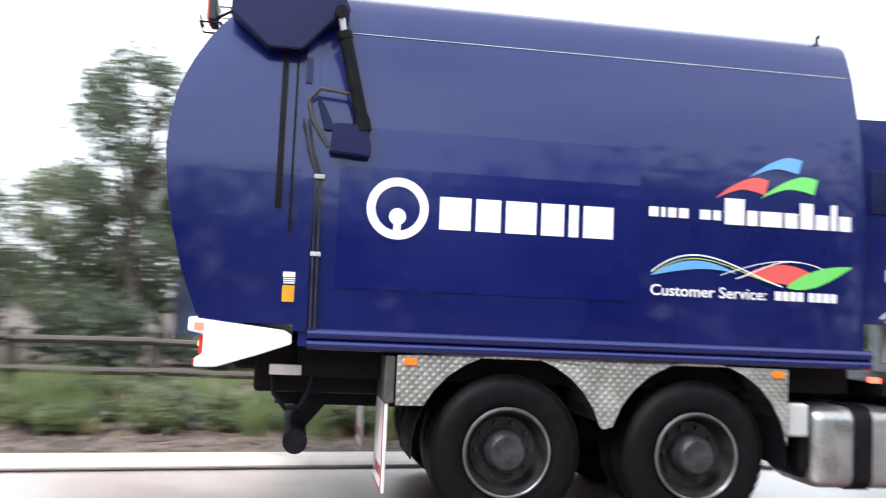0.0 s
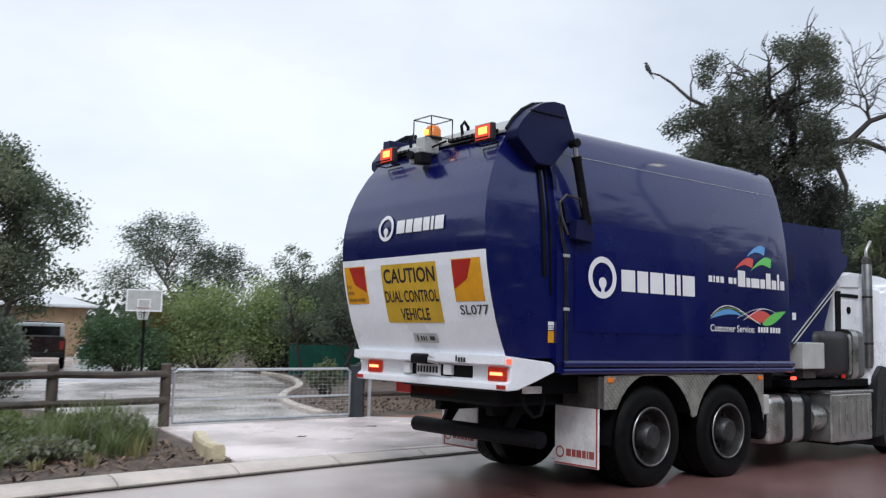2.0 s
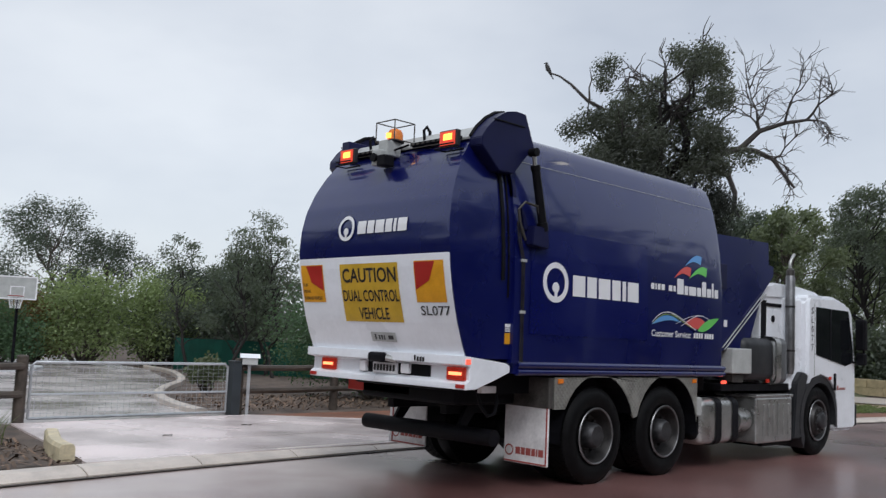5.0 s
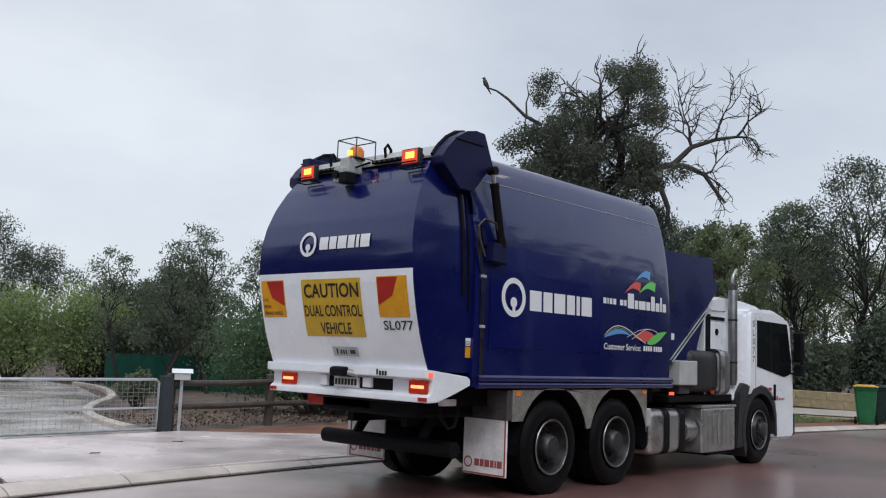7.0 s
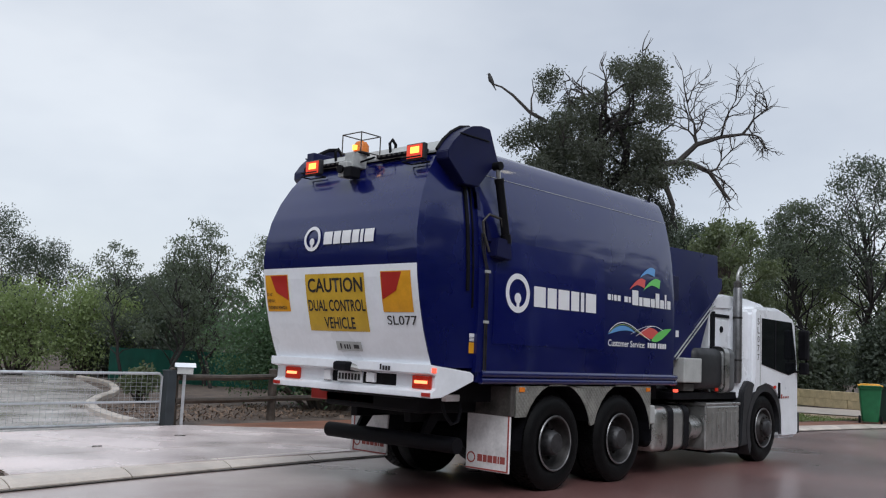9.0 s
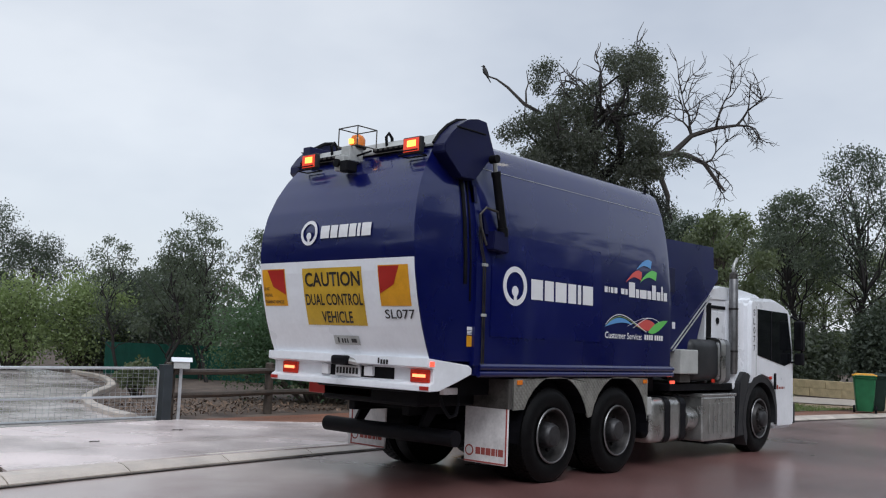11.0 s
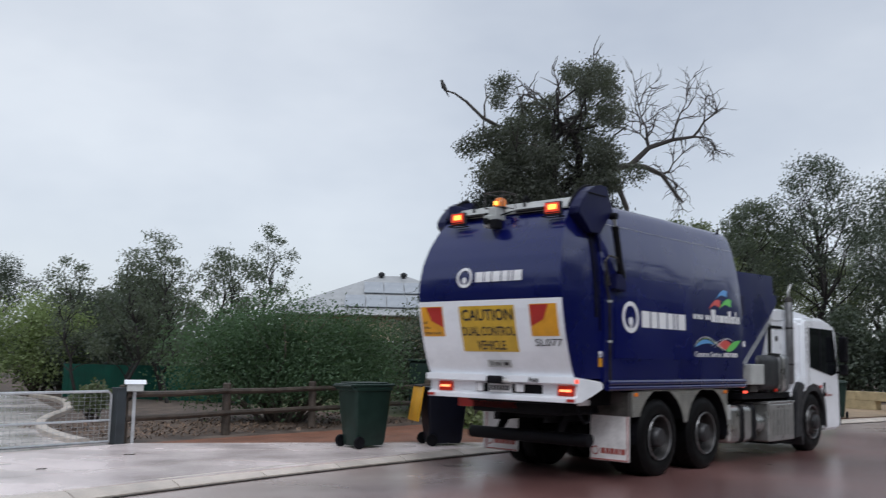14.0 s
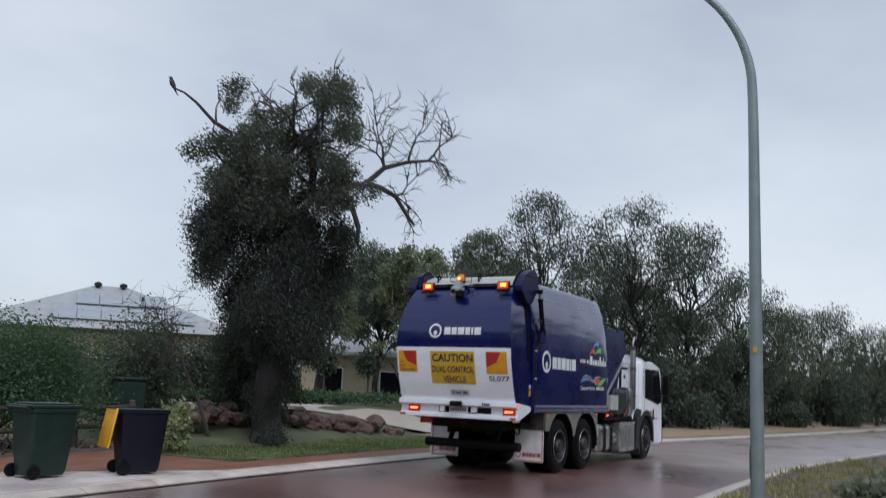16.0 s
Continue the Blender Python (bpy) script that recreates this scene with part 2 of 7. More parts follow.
def box(bm, x0, x1, y0, y1, z0, z1, bevel=0.0, m=None, seg=2):
    r = bmesh.ops.create_cube(bm, size=1.0)
    vs = r["verts"]
    bmesh.ops.scale(bm, vec=(x1 - x0, y1 - y0, z1 - z0), verts=vs)
    bmesh.ops.translate(bm, vec=((x0 + x1) / 2, (y0 + y1) / 2, (z0 + z1) / 2), verts=vs)
    if bevel:
        es = list({e for v in vs for e in v.link_edges})
        r = bmesh.ops.bevel(bm, geom=es, offset=bevel, segments=seg, affect="EDGES", profile=0.5)
        vs = list({v for f in r["faces"] for v in f.verts} | {v for v in vs if v.is_valid})
    if m is not None:
        bmesh.ops.transform(bm, matrix=m, verts=vs)
    return vs


def boxed(*a, **k):
    bm = bmesh.new()
    box(bm, *a, **k)
    return bm


def tube(bm, pts, radii, n=8, cap=True):
    pts = [Vector(p) for p in pts]
    if isinstance(radii, (int, float)):
        radii = [radii] * len(pts)
    rings = []
    side = None
    for i, p in enumerate(pts):
        d = (pts[min(i + 1, len(pts) - 1)] - pts[max(i - 1, 0)]).normalized()
        if side is None:
            side = d.orthogonal().normalized()
        side = (side - d * side.dot(d)).normalized()
        up = d.cross(side)
        rings.append([bm.verts.new(p + (side * math.cos(2 * math.pi * j / n) + up * math.sin(2 * math.pi * j / n)) * radii[i]) for j in range(n)])
    for a, b in zip(rings, rings[1:]):
        for j in range(n):
            bm.faces.new((a[j], a[(j + 1) % n], b[(j + 1) % n], b[j]))
    if cap:
        bm.faces.new(rings[0][::-1])
        bm.faces.new(rings[-1])


def tubed(pts, radii, n=8):
    bm = bmesh.new()
    tube(bm, pts, radii, n)
    return bm


def extruded(profile, y0, y1, bevel=0.0):
    """A closed outline in x and z, drawn out from y0 to y1."""
    bm = bmesh.new()
    a = [bm.verts.new((x, y0, z)) for x, z in profile]
    b = [bm.verts.new((x, y1, z)) for x, z in profile]
    n = len(profile)
    bm.faces.new(a)
    bm.faces.new(b[::-1])
    for i in range(n):
        bm.faces.new((a[i], b[i], b[(i + 1) % n], a[(i + 1) % n]))
    bmesh.ops.recalc_face_normals(bm, faces=bm.faces)
    if bevel:
        bmesh.ops.bevel(bm, geom=bm.edges[:], offset=bevel, segments=2, affect="EDGES")
    return bm


def lathe(bm, prof, n=40, axis_y=True):
    """Turn a profile of (radius, y) round the y axis."""
    rings = [[bm.verts.new((r * math.cos(2 * math.pi * j / n), y, r * math.sin(2 * math.pi * j / n))) for j in range(n)] for r, y in prof]
    for a, b in zip(rings, rings[1:]):
        for j in range(n):
            bm.faces.new((a[j], a[(j + 1) % n], b[(j + 1) % n], b[j]))
    bmesh.ops.recalc_face_normals(bm, faces=bm.faces)


def patch(u0, u1, v0, v1, onto, nu=4, nv=6, shear=None):
    bm = bmesh.new()
    g = []
    for j in range(nv + 1):
        v = v0 + (v1 - v0) * j / nv
        g.append([bm.verts.new(onto(u0 + (u1 - u0) * i / nu, v)) for i in range(nu + 1)])
    for j in range(nv):
        for i in range(nu):
            bm.faces.new((g[j][i], g[j][i + 1], g[j + 1][i + 1], g[j + 1][i]))
    return bm


def ribbon(top, low, onto):
    bm = bmesh.new()
    a = [bm.verts.new(onto(*p)) for p in top]
    b = [bm.verts.new(onto(*p)) for p in low]
    for i in range(len(a) - 1):
        bm.faces.new((b[i], b[i + 1], a[i + 1], a[i]))
    return bm


def ring(u, v, ro, ri, onto, n=40, squash=1.0):
    c = [(math.cos(2 * math.pi * i / n), math.sin(2 * math.pi * i / n)) for i in range(n + 1)]
    return ribbon([(u + ro * squash * a, v + ro * b) for a, b in c], [(u + ri * squash * a, v + ri * b) for a, b in c], onto)


def disc(u, v, r, onto, squash=1.0, n=20):
    bm = bmesh.new()
    bm.faces.new([bm.verts.new(onto(u + r * squash * math.cos(2 * math.pi * i / n), v + r * math.sin(2 * math.pi * i / n))) for i in range(n)])
    return bm


def lettering(text, u0, u1, v0, v1, onto, bold=0.0):
    cu = bpy.data.curves.new("lettering", "FONT")
    cu.body = text
    cu.offset = bold
    cu.resolution_u = 3
    ob = bpy.data.objects.new("lettering", cu)
    scene.collection.objects.link(ob)
    bpy.context.view_layer.update()
    me = bpy.data.meshes.new_from_object(ob.evaluated_get(bpy.context.evaluated_depsgraph_get()))
    bpy.data.objects.remove(ob)
    bm = bmesh.new()
    bm.from_mesh(me)
    bpy.data.meshes.remove(me)
    xs, ys = [v.co.x for v in bm.verts], [v.co.y for v in bm.verts]
    a, b, c, d = min(xs), max(xs), min(ys), max(ys)
    for v in bm.verts:
        v.co = onto(u0 + (v.co.x - a) / (b - a) * (u1 - u0), v0 + (v.co.y - c) / (d - c) * (v1 - v0))
    return bm


def bars(spans, v0, v1, onto):
    """Plain upright bars in place of letters."""
    bm = bmesh.new()
    for s in spans:
        u0, u1 = s[0], s[1]
        a, b = (s[2], s[3]) if len(s) > 2 else (v0, v1)
        bm.faces.new([bm.verts.new(onto(*p)) for p in ((u0, a), (u1, a), (u1, b), (u0, b))])
    return bm


def thing(name, label, category, group="", kind="", m=None):
    ob = new(name)
    tagged(ob, label, category, group, kind)
    if m is not None:
        ob.matrix_basis = m
    return ob


def interp(xs, ys, x):
    return float(np.interp(x, xs, ys))


# ---- the refuse truck ----
TAIL = [(-2.10, 1.34), (-2.17, 1.5), (-2.24, 1.69), (-2.31, 1.95), (-2.36, 2.2), (-2.385, 2.45), (-2.38, 2.65), (-2.34, 2.87), (-2.26, 3.08), (-2.15, 3.28), (-2.01, 3.46), (-1.84, 3.6), (-1.66, 3.68), (-1.45, 3.71)]
SECTION = [(1.235, 1.2), (1.24, 2.0), (1.232, 2.4), (1.20, 2.8), (1.155, 3.1), (1.09, 3.38), (1.03, 3.55), (0.985, 3.64), (0.93, 3.685), (0.6, 3.71), (0.0, 3.73)]


def tail_x(z):
    return interp([p[1] for p in TAIL], [p[0] for p in TAIL], z)


def side_y(z):
    return interp([p[1] for p in SECTION], [p[0] for p in SECTION], z)


def on_tail(u, v, proud=0.007):
    return (tail_x(v) - proud, -u, v)


def on_side(u, v, proud=0.006):
    return (u, -side_y(v) - proud, v)


def side_strip(name, x0, x1, z0, z1, s, proud, mat, parent, n=10):
    """A strip that lies on the curved side from z0 to z1 and stands proud of it."""
    bm = bmesh.new()
    lev = []
    for k in range(n + 1):
        z = z0 + (z1 - z0) * k / n
        y = side_y(z)
        lev.append([bm.verts.new(p) for p in ((x0, s * (y - 0.04), z), (x1, s * (y - 0.04), z), (x1, s * (y + proud), z), (x0, s * (y + proud), z))])
    for p, q in zip(lev, lev[1:]):
        for k in range(4):
            bm.faces.new((p[k], p[(k + 1) % 4], q[(k + 1) % 4], q[k]))
    bm.faces.new(lev[0])
    bm.faces.new(lev[-1][::-1])
    bmesh.ops.recalc_face_normals(bm, faces=bm.faces)
    return part(name, bm, mat, parent)


def word_bars(u0, u1, v0, v1, onto, mat, parent, widths=(1.0, 0.8, 1.0, 0.75, 0.32, 1.0), gap=0.16):
    """A word mark as plain bars, one for each letter."""
    tot, at = sum(widths) + gap * (len(widths) - 1), u0
    k = (u1 - u0) / tot
    for w in widths:
        part("word_bar", patch(at, at + w * k, v0, v1, onto, 1, 2), mat, parent)
        at += (w + gap) * k


def make_wheel(parent, x, y, dual, face):
    """A wheel whose axle runs along y; face: the outward sign of y."""
    w = new("wheel")
    w.parent = parent
    w.matrix_basis = pose(x, y, 0.525)
    s = face
    bm = bmesh.new()
    width = 0.58 if dual else 0.30
    prof = [(0.30, -0.02), (0.36, 0.005), (0.45, 0.01), (0.49, -0.01), (0.522, -0.045), (0.526, -0.14), (0.515, -0.145), (0.526, -0.155), (0.524, -0.26), (0.49, -0.3)]
    if dual:
        prof += [(0.36, -0.31), (0.36, -0.33), (0.5, -0.34), (0.525, -0.38), (0.525, -0.56), (0.49, -0.6), (0.3, -0.6)]
    else:
        prof += [(0.3, -0.3)]
    lathe(bm, [(r, yy * s) for r, yy in prof], 56)
    ty = part("tyre", bm, "tyre", w, smooth=True)
    # tread blocks
    bm = bmesh.new()
    for row in range(4):
        for j in range(44):
            a = 2 * math.pi * (j + 0.5 * (row % 2)) / 44
            yy = (-0.07 - 0.058 * row) * s
            m = Matrix.Rotation(a, 4, "Y") @ Matrix.Translation((0.526, yy, 0))
            box(bm, -0.008, 0.006, -0.024, 0.024, -0.03, 0.03, 0, m)
    part("tread", bm, "tyre", ty)
    bm = bmesh.new()
    if dual:
        rp = [(0.305, 0.012), (0.285, 0.015), (0.27, -0.01), (0.262, -0.09), (0.23, -0.13), (0.17, -0.14), (0.0, -0.14)]
    else:
        rp = [(0.305, 0.012), (0.285, 0.012), (0.272, -0.02), (0.25, -0.05), (0.2, 0.03), (0.15, 0.045), (0.0, 0.045)]
    lathe(bm, [(r, yy * s) for r, yy in rp], 48)
    rim = part("rim", bm, "rim", w, smooth=True)
    bm = bmesh.new()
    if dual:
        hp = [(0.15, -0.14), (0.14, -0.02), (0.125, 0.02), (0.11, 0.035), (0.0, 0.037)]
    else:
        hp = [(0.13, 0.045), (0.12, 0.09), (0.10, 0.105), (0.0, 0.107)]
    lathe(bm, [(r, yy * s) for r, yy in hp], 32)
    part("hub", bm, "hub", w, smooth=True)
    rr, yb = (0.195, -0.125) if dual else (0.17, 0.045)
    nut = None
    for j in range(10):
        a = 2 * math.pi * j / 10
        at = pose(rr * math.cos(a), yb * s, rr * math.sin(a))
        if nut is None:
            nut = part("wheel_nut", boxed(-0.015, 0.015, -0.022, 0.022, -0.015, 0.015, 0.005), "rim", rim)
            nut.matrix_basis = at
        else:
            again(nut, rim, at)
    bm = bmesh.new()
    lathe(bm, [(0.312, 0.010 * s), (0.306, 0.019 * s), (0.296, 0.020 * s), (0.288, 0.012 * s)], 48)
    part("rim_lip", bm, "steel", rim, smooth=True)
    return w


def make_truck():
    t = thing("refuse_truck", "purple refuse truck with white cab and white tail panel", "truck")
    # compactor body
    bm = bmesh.new()
    xs = [-1.46, -1.2, -0.4, 0.5, 1.4, 2.2, 2.56, 2.62]
    sec = SECTION + [(-y, z) for y, z in SECTION[-2::-1]]
    rows = []
    for i, x in enumerate(xs):
        f = 1.0 if i < len(xs) - 1 else 0.996
        rows.append([bm.verts.new((x + 0.03 * max(0, 1 - abs(z - 1.2) / 2.5) * (i >= 6), y * f, 1.2 + (z - 1.2) * f)) for y, z in sec])
    for a, b in zip(rows, rows[1:]):
        for i in range(len(sec) - 1):
            bm.faces.new((a[i], b[i], b[i + 1], a[i + 1]))
        bm.faces.new((a[-1], b[-1], b[0], a[0]))
    bm.faces.new(rows[0][::-1])
    bm.faces.new(rows[-1])
    bmesh.ops.recalc_face_normals(bm, faces=bm.faces)
    body = part("body", bm, "purple", t, "glossy purple compactor body", smooth=True)
    # seam line near the roof
    part("roof_seam", patch(-1.3, 2.56, 3.378, 3.383, on_side, 6, 1), "grey", body)
    part("side_panel", patch(-1.24, 0.89, 1.6, 2.7, on_side, 2, 12), "vinyl", body, "slightly lighter purple vinyl panel")
    for s in (-1, 1):
        bm = bmesh.new()
        for z, r in ((1.285, 0.038), (1.215, 0.035)):
            tube(bm, [(-1.4, s * 1.232, z), (2.70, s * 1.232, z)], r, 10)
        part("lower_rail", bm, "purple", body, smooth=True)
    # ring mark and word mark on the side, with the tree-like drop inside
    part("logo_ring", ring(-0.838, 2.155, 0.212, 0.152, lambda u, v: on_side(u, v, 0.011)), "decal", body)
    part("logo_drop", disc(-0.838, 2.10, 0.058, lambda u, v: on_side(u, v, 0.011)), "decal", body)
    part("logo_stem", patch(-0.863, -0.813, 1.99, 2.09, lambda u, v: on_side(u, v, 0.013), 1, 2), "decal", body)
    word_bars(-0.55, 0.69, 2.03, 2.255, lambda u, v: on_side(u, v, 0.011), "decal", body)
    # council mark: three hills, bars for its name, ribbons
    def hill(u, v, w, h, th):
        n = 10
        top, low = [], []
        for i in range(n + 1):
            f = i / n
            top.append((u + w * f, v + h * (1 - (1 - f) ** 2.0) - 0.16 * h * max(0, f - 0.75) * 4))
            low.append((u + w * f * 0.92, v + h * 0.62 * (1 - (1 - f) ** 2) - th * f - 0.55 * h * max(0, f - 0.55)))
        return top, low
    for mt, (u, v, w, h) in (("logo_blue", (1.72, 2.545, 0.42, 0.18)), ("logo_red", (1.45, 2.37, 0.42, 0.19)), ("logo_green", (1.80, 2.39, 0.46, 0.2))):
        part("council_hill", ribbon(*hill(u, v, w, h, 0.02), lambda a, b: on_side(a, b, 0.009)), mt, body)
    spans = []
    u = 0.955
    for k, wd in enumerate((0.07, 0.03, 0.06, 0.07, 0, 0.08, 0.055)):
        if wd:
            spans.append((u, u + wd, 2.215, 2.285))
        u += (wd or 0.045) + 0.022
    u = 1.53
    for wd, hh in ((0.15, 0.19), (0.08, 0.11), (0.17, 0.11), (0.10, 0.11), (0.10, 0.19), (0.10, 0.11), (0.045, 0.19), (0.09, 0.11)):
        spans.append((u, u + wd, 2.19, 2.19 + hh))
        u += wd + 0.022
    for q in spans:
        part("council_bar", bars([q], 0, 0, lambda u, v: on_side(u, v, 0.008)), "decal", body)

    def flow(pts, n=20):
        """A smooth line through a few points (u, v)."""
        us, vs = [p[0] for p in pts], [p[1] for p in pts]
        c = np.polyfit(us, vs, min(3, len(pts) - 1))
        return [(us[0] + (us[-1] - us[0]) * k / n, float(np.polyval(c, us[0] + (us[-1] - us[0]) * k / n))) for k in range(n + 1)]

    def line(pts, w):
        mid = flow(pts)
        return [(a, b + w) for a, b in mid], [(a, b - w) for a, b in mid]
    for mt, (top, low), pr in (
            ("logo_blue", (flow([(0.98, 1.80), (1.16, 1.89), (1.36, 1.915), (1.62, 1.84)]), flow([(0.98, 1.795), (1.2, 1.84), (1.4, 1.86), (1.62, 1.835)])), 0.008),
            ("logo_red", (flow([(1.70, 1.835), (1.85, 1.90), (2.0, 1.92), (2.2, 1.87)]), flow([(1.70, 1.83), (1.84, 1.80), (1.98, 1.78), (2.2, 1.775)])), 0.008),
            ("logo_green", (flow([(2.02, 1.765), (2.15, 1.85), (2.3, 1.905), (2.53, 1.93)]), flow([(2.02, 1.755), (2.14, 1.745), (2.3, 1.79), (2.53, 1.925)])), 0.011),
            ("decal", line([(0.98, 1.82), (1.3, 1.955), (1.62, 1.89), (1.98, 1.76)], 0.005), 0.012), ("logo_lime", line([(1.0, 1.81), (1.32, 1.93), (1.62, 1.87), (1.9, 1.78)], 0.003), 0.013),
            ("decal", line([(1.5, 1.82), (1.78, 1.91), (2.0, 1.945), (2.3, 1.90)], 0.003), 0.013), ("decal", line([(1.62, 1.80), (1.8, 1.875), (1.95, 1.93), (2.1, 1.94)], 0.004), 0.014)):
        part("council_ribbon", ribbon(top, low, lambda a, b, pr=pr: on_side(a, b, pr)), mt, body)
    part("service_lettering", lettering("Customer Service:", 0.98, 1.86, 1.655, 1.735, lambda u, v: on_side(u, v, 0.008), 0.012), "decal", body, "white service lettering")
    for k8 in range(8):
        part("number_bar", bars([(1.93 + 0.058 * k8 + (0.03 if k8 > 3 else 0), 1.975 + 0.058 * k8 + (0.03 if k8 > 3 else 0))], 1.66, 1.725, lambda u, v: on_side(u, v, 0.008)), "decal", body)
    part("roof_antenna", tubed([(2.4, -0.95, 3.62), (2.4, -0.95, 3.72), (2.42, -0.95, 3.74)], 0.02, 6), "black", body)
    # tailgate
    bm = bmesh.new()
    lev = []
    for z in [1.34 + 0.0474 * k for k in range(51)]:
        y = side_y(z) - 0.025
        lev.append([bm.verts.new(p) for p in ((-1.47, -y, z), (tail_x(z), -y, z), (tail_x(z), y, z), (-1.47, y, z))])
    for p, q in zip(lev, lev[1:]):
        for k in range(4):
            bm.faces.new((p[k], p[(k + 1) % 4], q[(k + 1) % 4], q[k]))
    bm.faces.new(lev[0])
    bm.faces.new(lev[-1][::-1])
    bmesh.ops.recalc_face_normals(bm, faces=bm.faces)
    tail = part("tailgate", bm, "purple", t, "curved purple tailgate", smooth=True)
    for s in (-1, 1):
        # dark guide strips on the side of the tailgate
        side_strip("guide_strip", -1.66, -1.62, 2.12, 3.26, s, -0.005, "black", tail)
        side_strip("guide_strip", -1.565, -1.55, 1.95, 3.26, s, -0.008, "black", tail)
        side_strip("seam_post", -1.50, -1.41, 1.3, 3.35, s, 0.016, "purple", tail)
        side_strip("latch_plate", -1.50, -1.455, 2.98, 3.16, s, 0.026, "purple_dark", tail, 2)
        part("lock_blade", extruded([(-1.42, 2.90), (-1.37, 2.84), (-1.28, 2.66), (-1.36, 2.66)], *sorted((s * 1.20, s * 1.235)), 0.003), "purple_dark", tail)
        # hinge housing
        pr = [(-1.76, 3.20), (-2.02, 3.42), (-2.02, 3.50), (-1.93, 3.62), (-1.80, 3.74), (-1.66, 3.82), (-1.52, 3.85), (-1.38, 3.845), (-1.22, 3.50), (-1.26, 3.45), (-1.34, 3.42), (-1.54, 3.20)]
        part("hinge_housing", extruded(pr, *sorted((s * 1.05, s * 1.225)), 0.008), "purple_dark", tail, "dark hinge housing")
        part("housing_rib", boxed(-1.86, -1.40, *sorted((s * 1.226, s * 1.236)), 3.70, 3.715, 0.003), "black", tail)
        part("housing_rim", tubed([(-2.0, s * 1.045, 3.53), (-1.92, s * 1.045, 3.64), (-1.80, s * 1.045, 3.75), (-1.66, s * 1.045, 3.83), (-1.52, s * 1.045, 3.86)], 0.02, 8), "black", tail, smooth=True)
        part("hydraulic_ram", tubed([(-1.29, s * 1.27, 3.46), (-1.26, s * 1.27, 3.30)], 0.024, 10), "alloy", tail, "polished steel ram rod")
        bm = bmesh.new()
        tube(bm, [(-1.255, s * 1.27, 3.30), (-1.11, s * 1.27, 2.72)], 0.046, 14)
        tube(bm, [(-1.265, s * 1.27, 3.33), (-1.25, s * 1.27, 3.28)], 0.052, 14)
        tube(bm, [(-1.12, s * 1.27, 2.75), (-1.10, s * 1.27, 2.66)], 0.058, 14)
        part("ram_barrel", bm, "black", tail, smooth=True)
        part("ram_bracket", extruded([(-1.32, 2.50), (-1.05, 2.48), (-1.04, 2.54), (-1.08, 2.70), (-1.30, 2.70)], *sorted((s * 1.215, s * 1.315)), 0.01), "purple_dark", tail)
        part("pivot_pin", tubed([(-1.29, s * 1.22, 3.46), (-1.29, s * 1.315, 3.46)], 0.045, 12), "black", tail, smooth=True)
        part("hose", tubed([(-1.33, s * 1.23, 2.55), (-1.44, s * 1.245, 2.72), (-1.47, s * 1.25, 2.85), (-1.40, s * 1.27, 2.93), (-1.2, s * 1.27, 2.91), (-1.16, s * 1.27, 2.8)], 0.014, 8), "rust", tail, smooth=True)
        for k in (0, 1):
            part("hydraulic_pipe", tubed([(-1.50 + 0.035 * k, s * 1.265, 2.72), (-1.455 + 0.03 * k, s * 1.262, 2.5), (-1.40 + 0.03 * k, s * 1.262, 2.35), (-1.385 + 0.03 * k, s * 1.262, 1.32)], 0.0085, 6), "rim", tail, smooth=True)
        for z in (2.32, 1.8):
            part("pipe_clip", boxed(-1.41, -1.34, *sorted((s * 1.24, s * 1.275)), z, z + 0.03, 0.004), "grey", tail)
    ss = lambda u, v: (u, -1.2165, v)
    part("safety_sticker", patch(-1.58, -1.47, 1.49, 1.60, lambda u, v: (u, -1.2165 - 0.002, v), 1, 1), "amber", tail)
    part("safety_sticker", patch(-1.58, -1.47, 1.655, 1.69, lambda u, v: (u, -1.2165 - 0.002, v), 1, 1), "decal", tail)
    part("sticker_lines", bars([(-1.575, -1.50, z, z + 0.009) for z in (1.612, 1.626, 1.64)], 0, 0, ss), "decal", tail)
    # white rear panel and its signs; u runs to the truck's right
    part("white_panel", patch(-1.205, 1.205, 1.36, 2.33, lambda u, v: on_tail(u, v, 0.005), 2, 16), "white", tail, "white lower tail panel")
    sign = part("caution_sign", patch(-0.47, 0.46, 1.66, 2.255, lambda u, v: on_tail(u, v, 0.010), 2, 10), "yellow", tail, "yellow sign with black capitals")
    o2 = lambda u, v: on_tail(u, v, 0.014)
    part("lettering", lettering("CAUTION", -0.43, 0.43, 2.06, 2.21, o2, 0.02), "ink", sign)
    part("lettering", lettering("DUAL CONTROL", -0.445, 0.445, 1.865, 1.985, o2, 0.016), "ink", sign)
    part("lettering", lettering("VEHICLE", -0.22, 0.26, 1.685, 1.805, o2, 0.016), "ink", sign)
    for s in (-1, 1):
        u0, u1 = (-1.17, -0.77) if s < 0 else (0.70, 1.12)
        mk = part("rear_marker", patch(u0, u1, 1.86, 2.26, lambda u, v: on_tail(u, v, 0.010), 2, 8), "amber", tail, "amber and red rear marker plate")
        a, b = u0 + 0.0, u1
        if s > 0:
            q = [(a + 0.01, 1.98), (a + 0.21, 2.07), (a + 0.30, 2.25), (a + 0.01, 2.25)]
        else:
            q = [(b - 0.01, 1.98), (b - 0.01, 2.25), (b - 0.30, 2.25), (b - 0.22, 2.07)]
        bm = bmesh.new()
        bm.faces.new([bm.verts.new(o2(*p)) for p in q])
        part("red_field", bm, "red", mk)
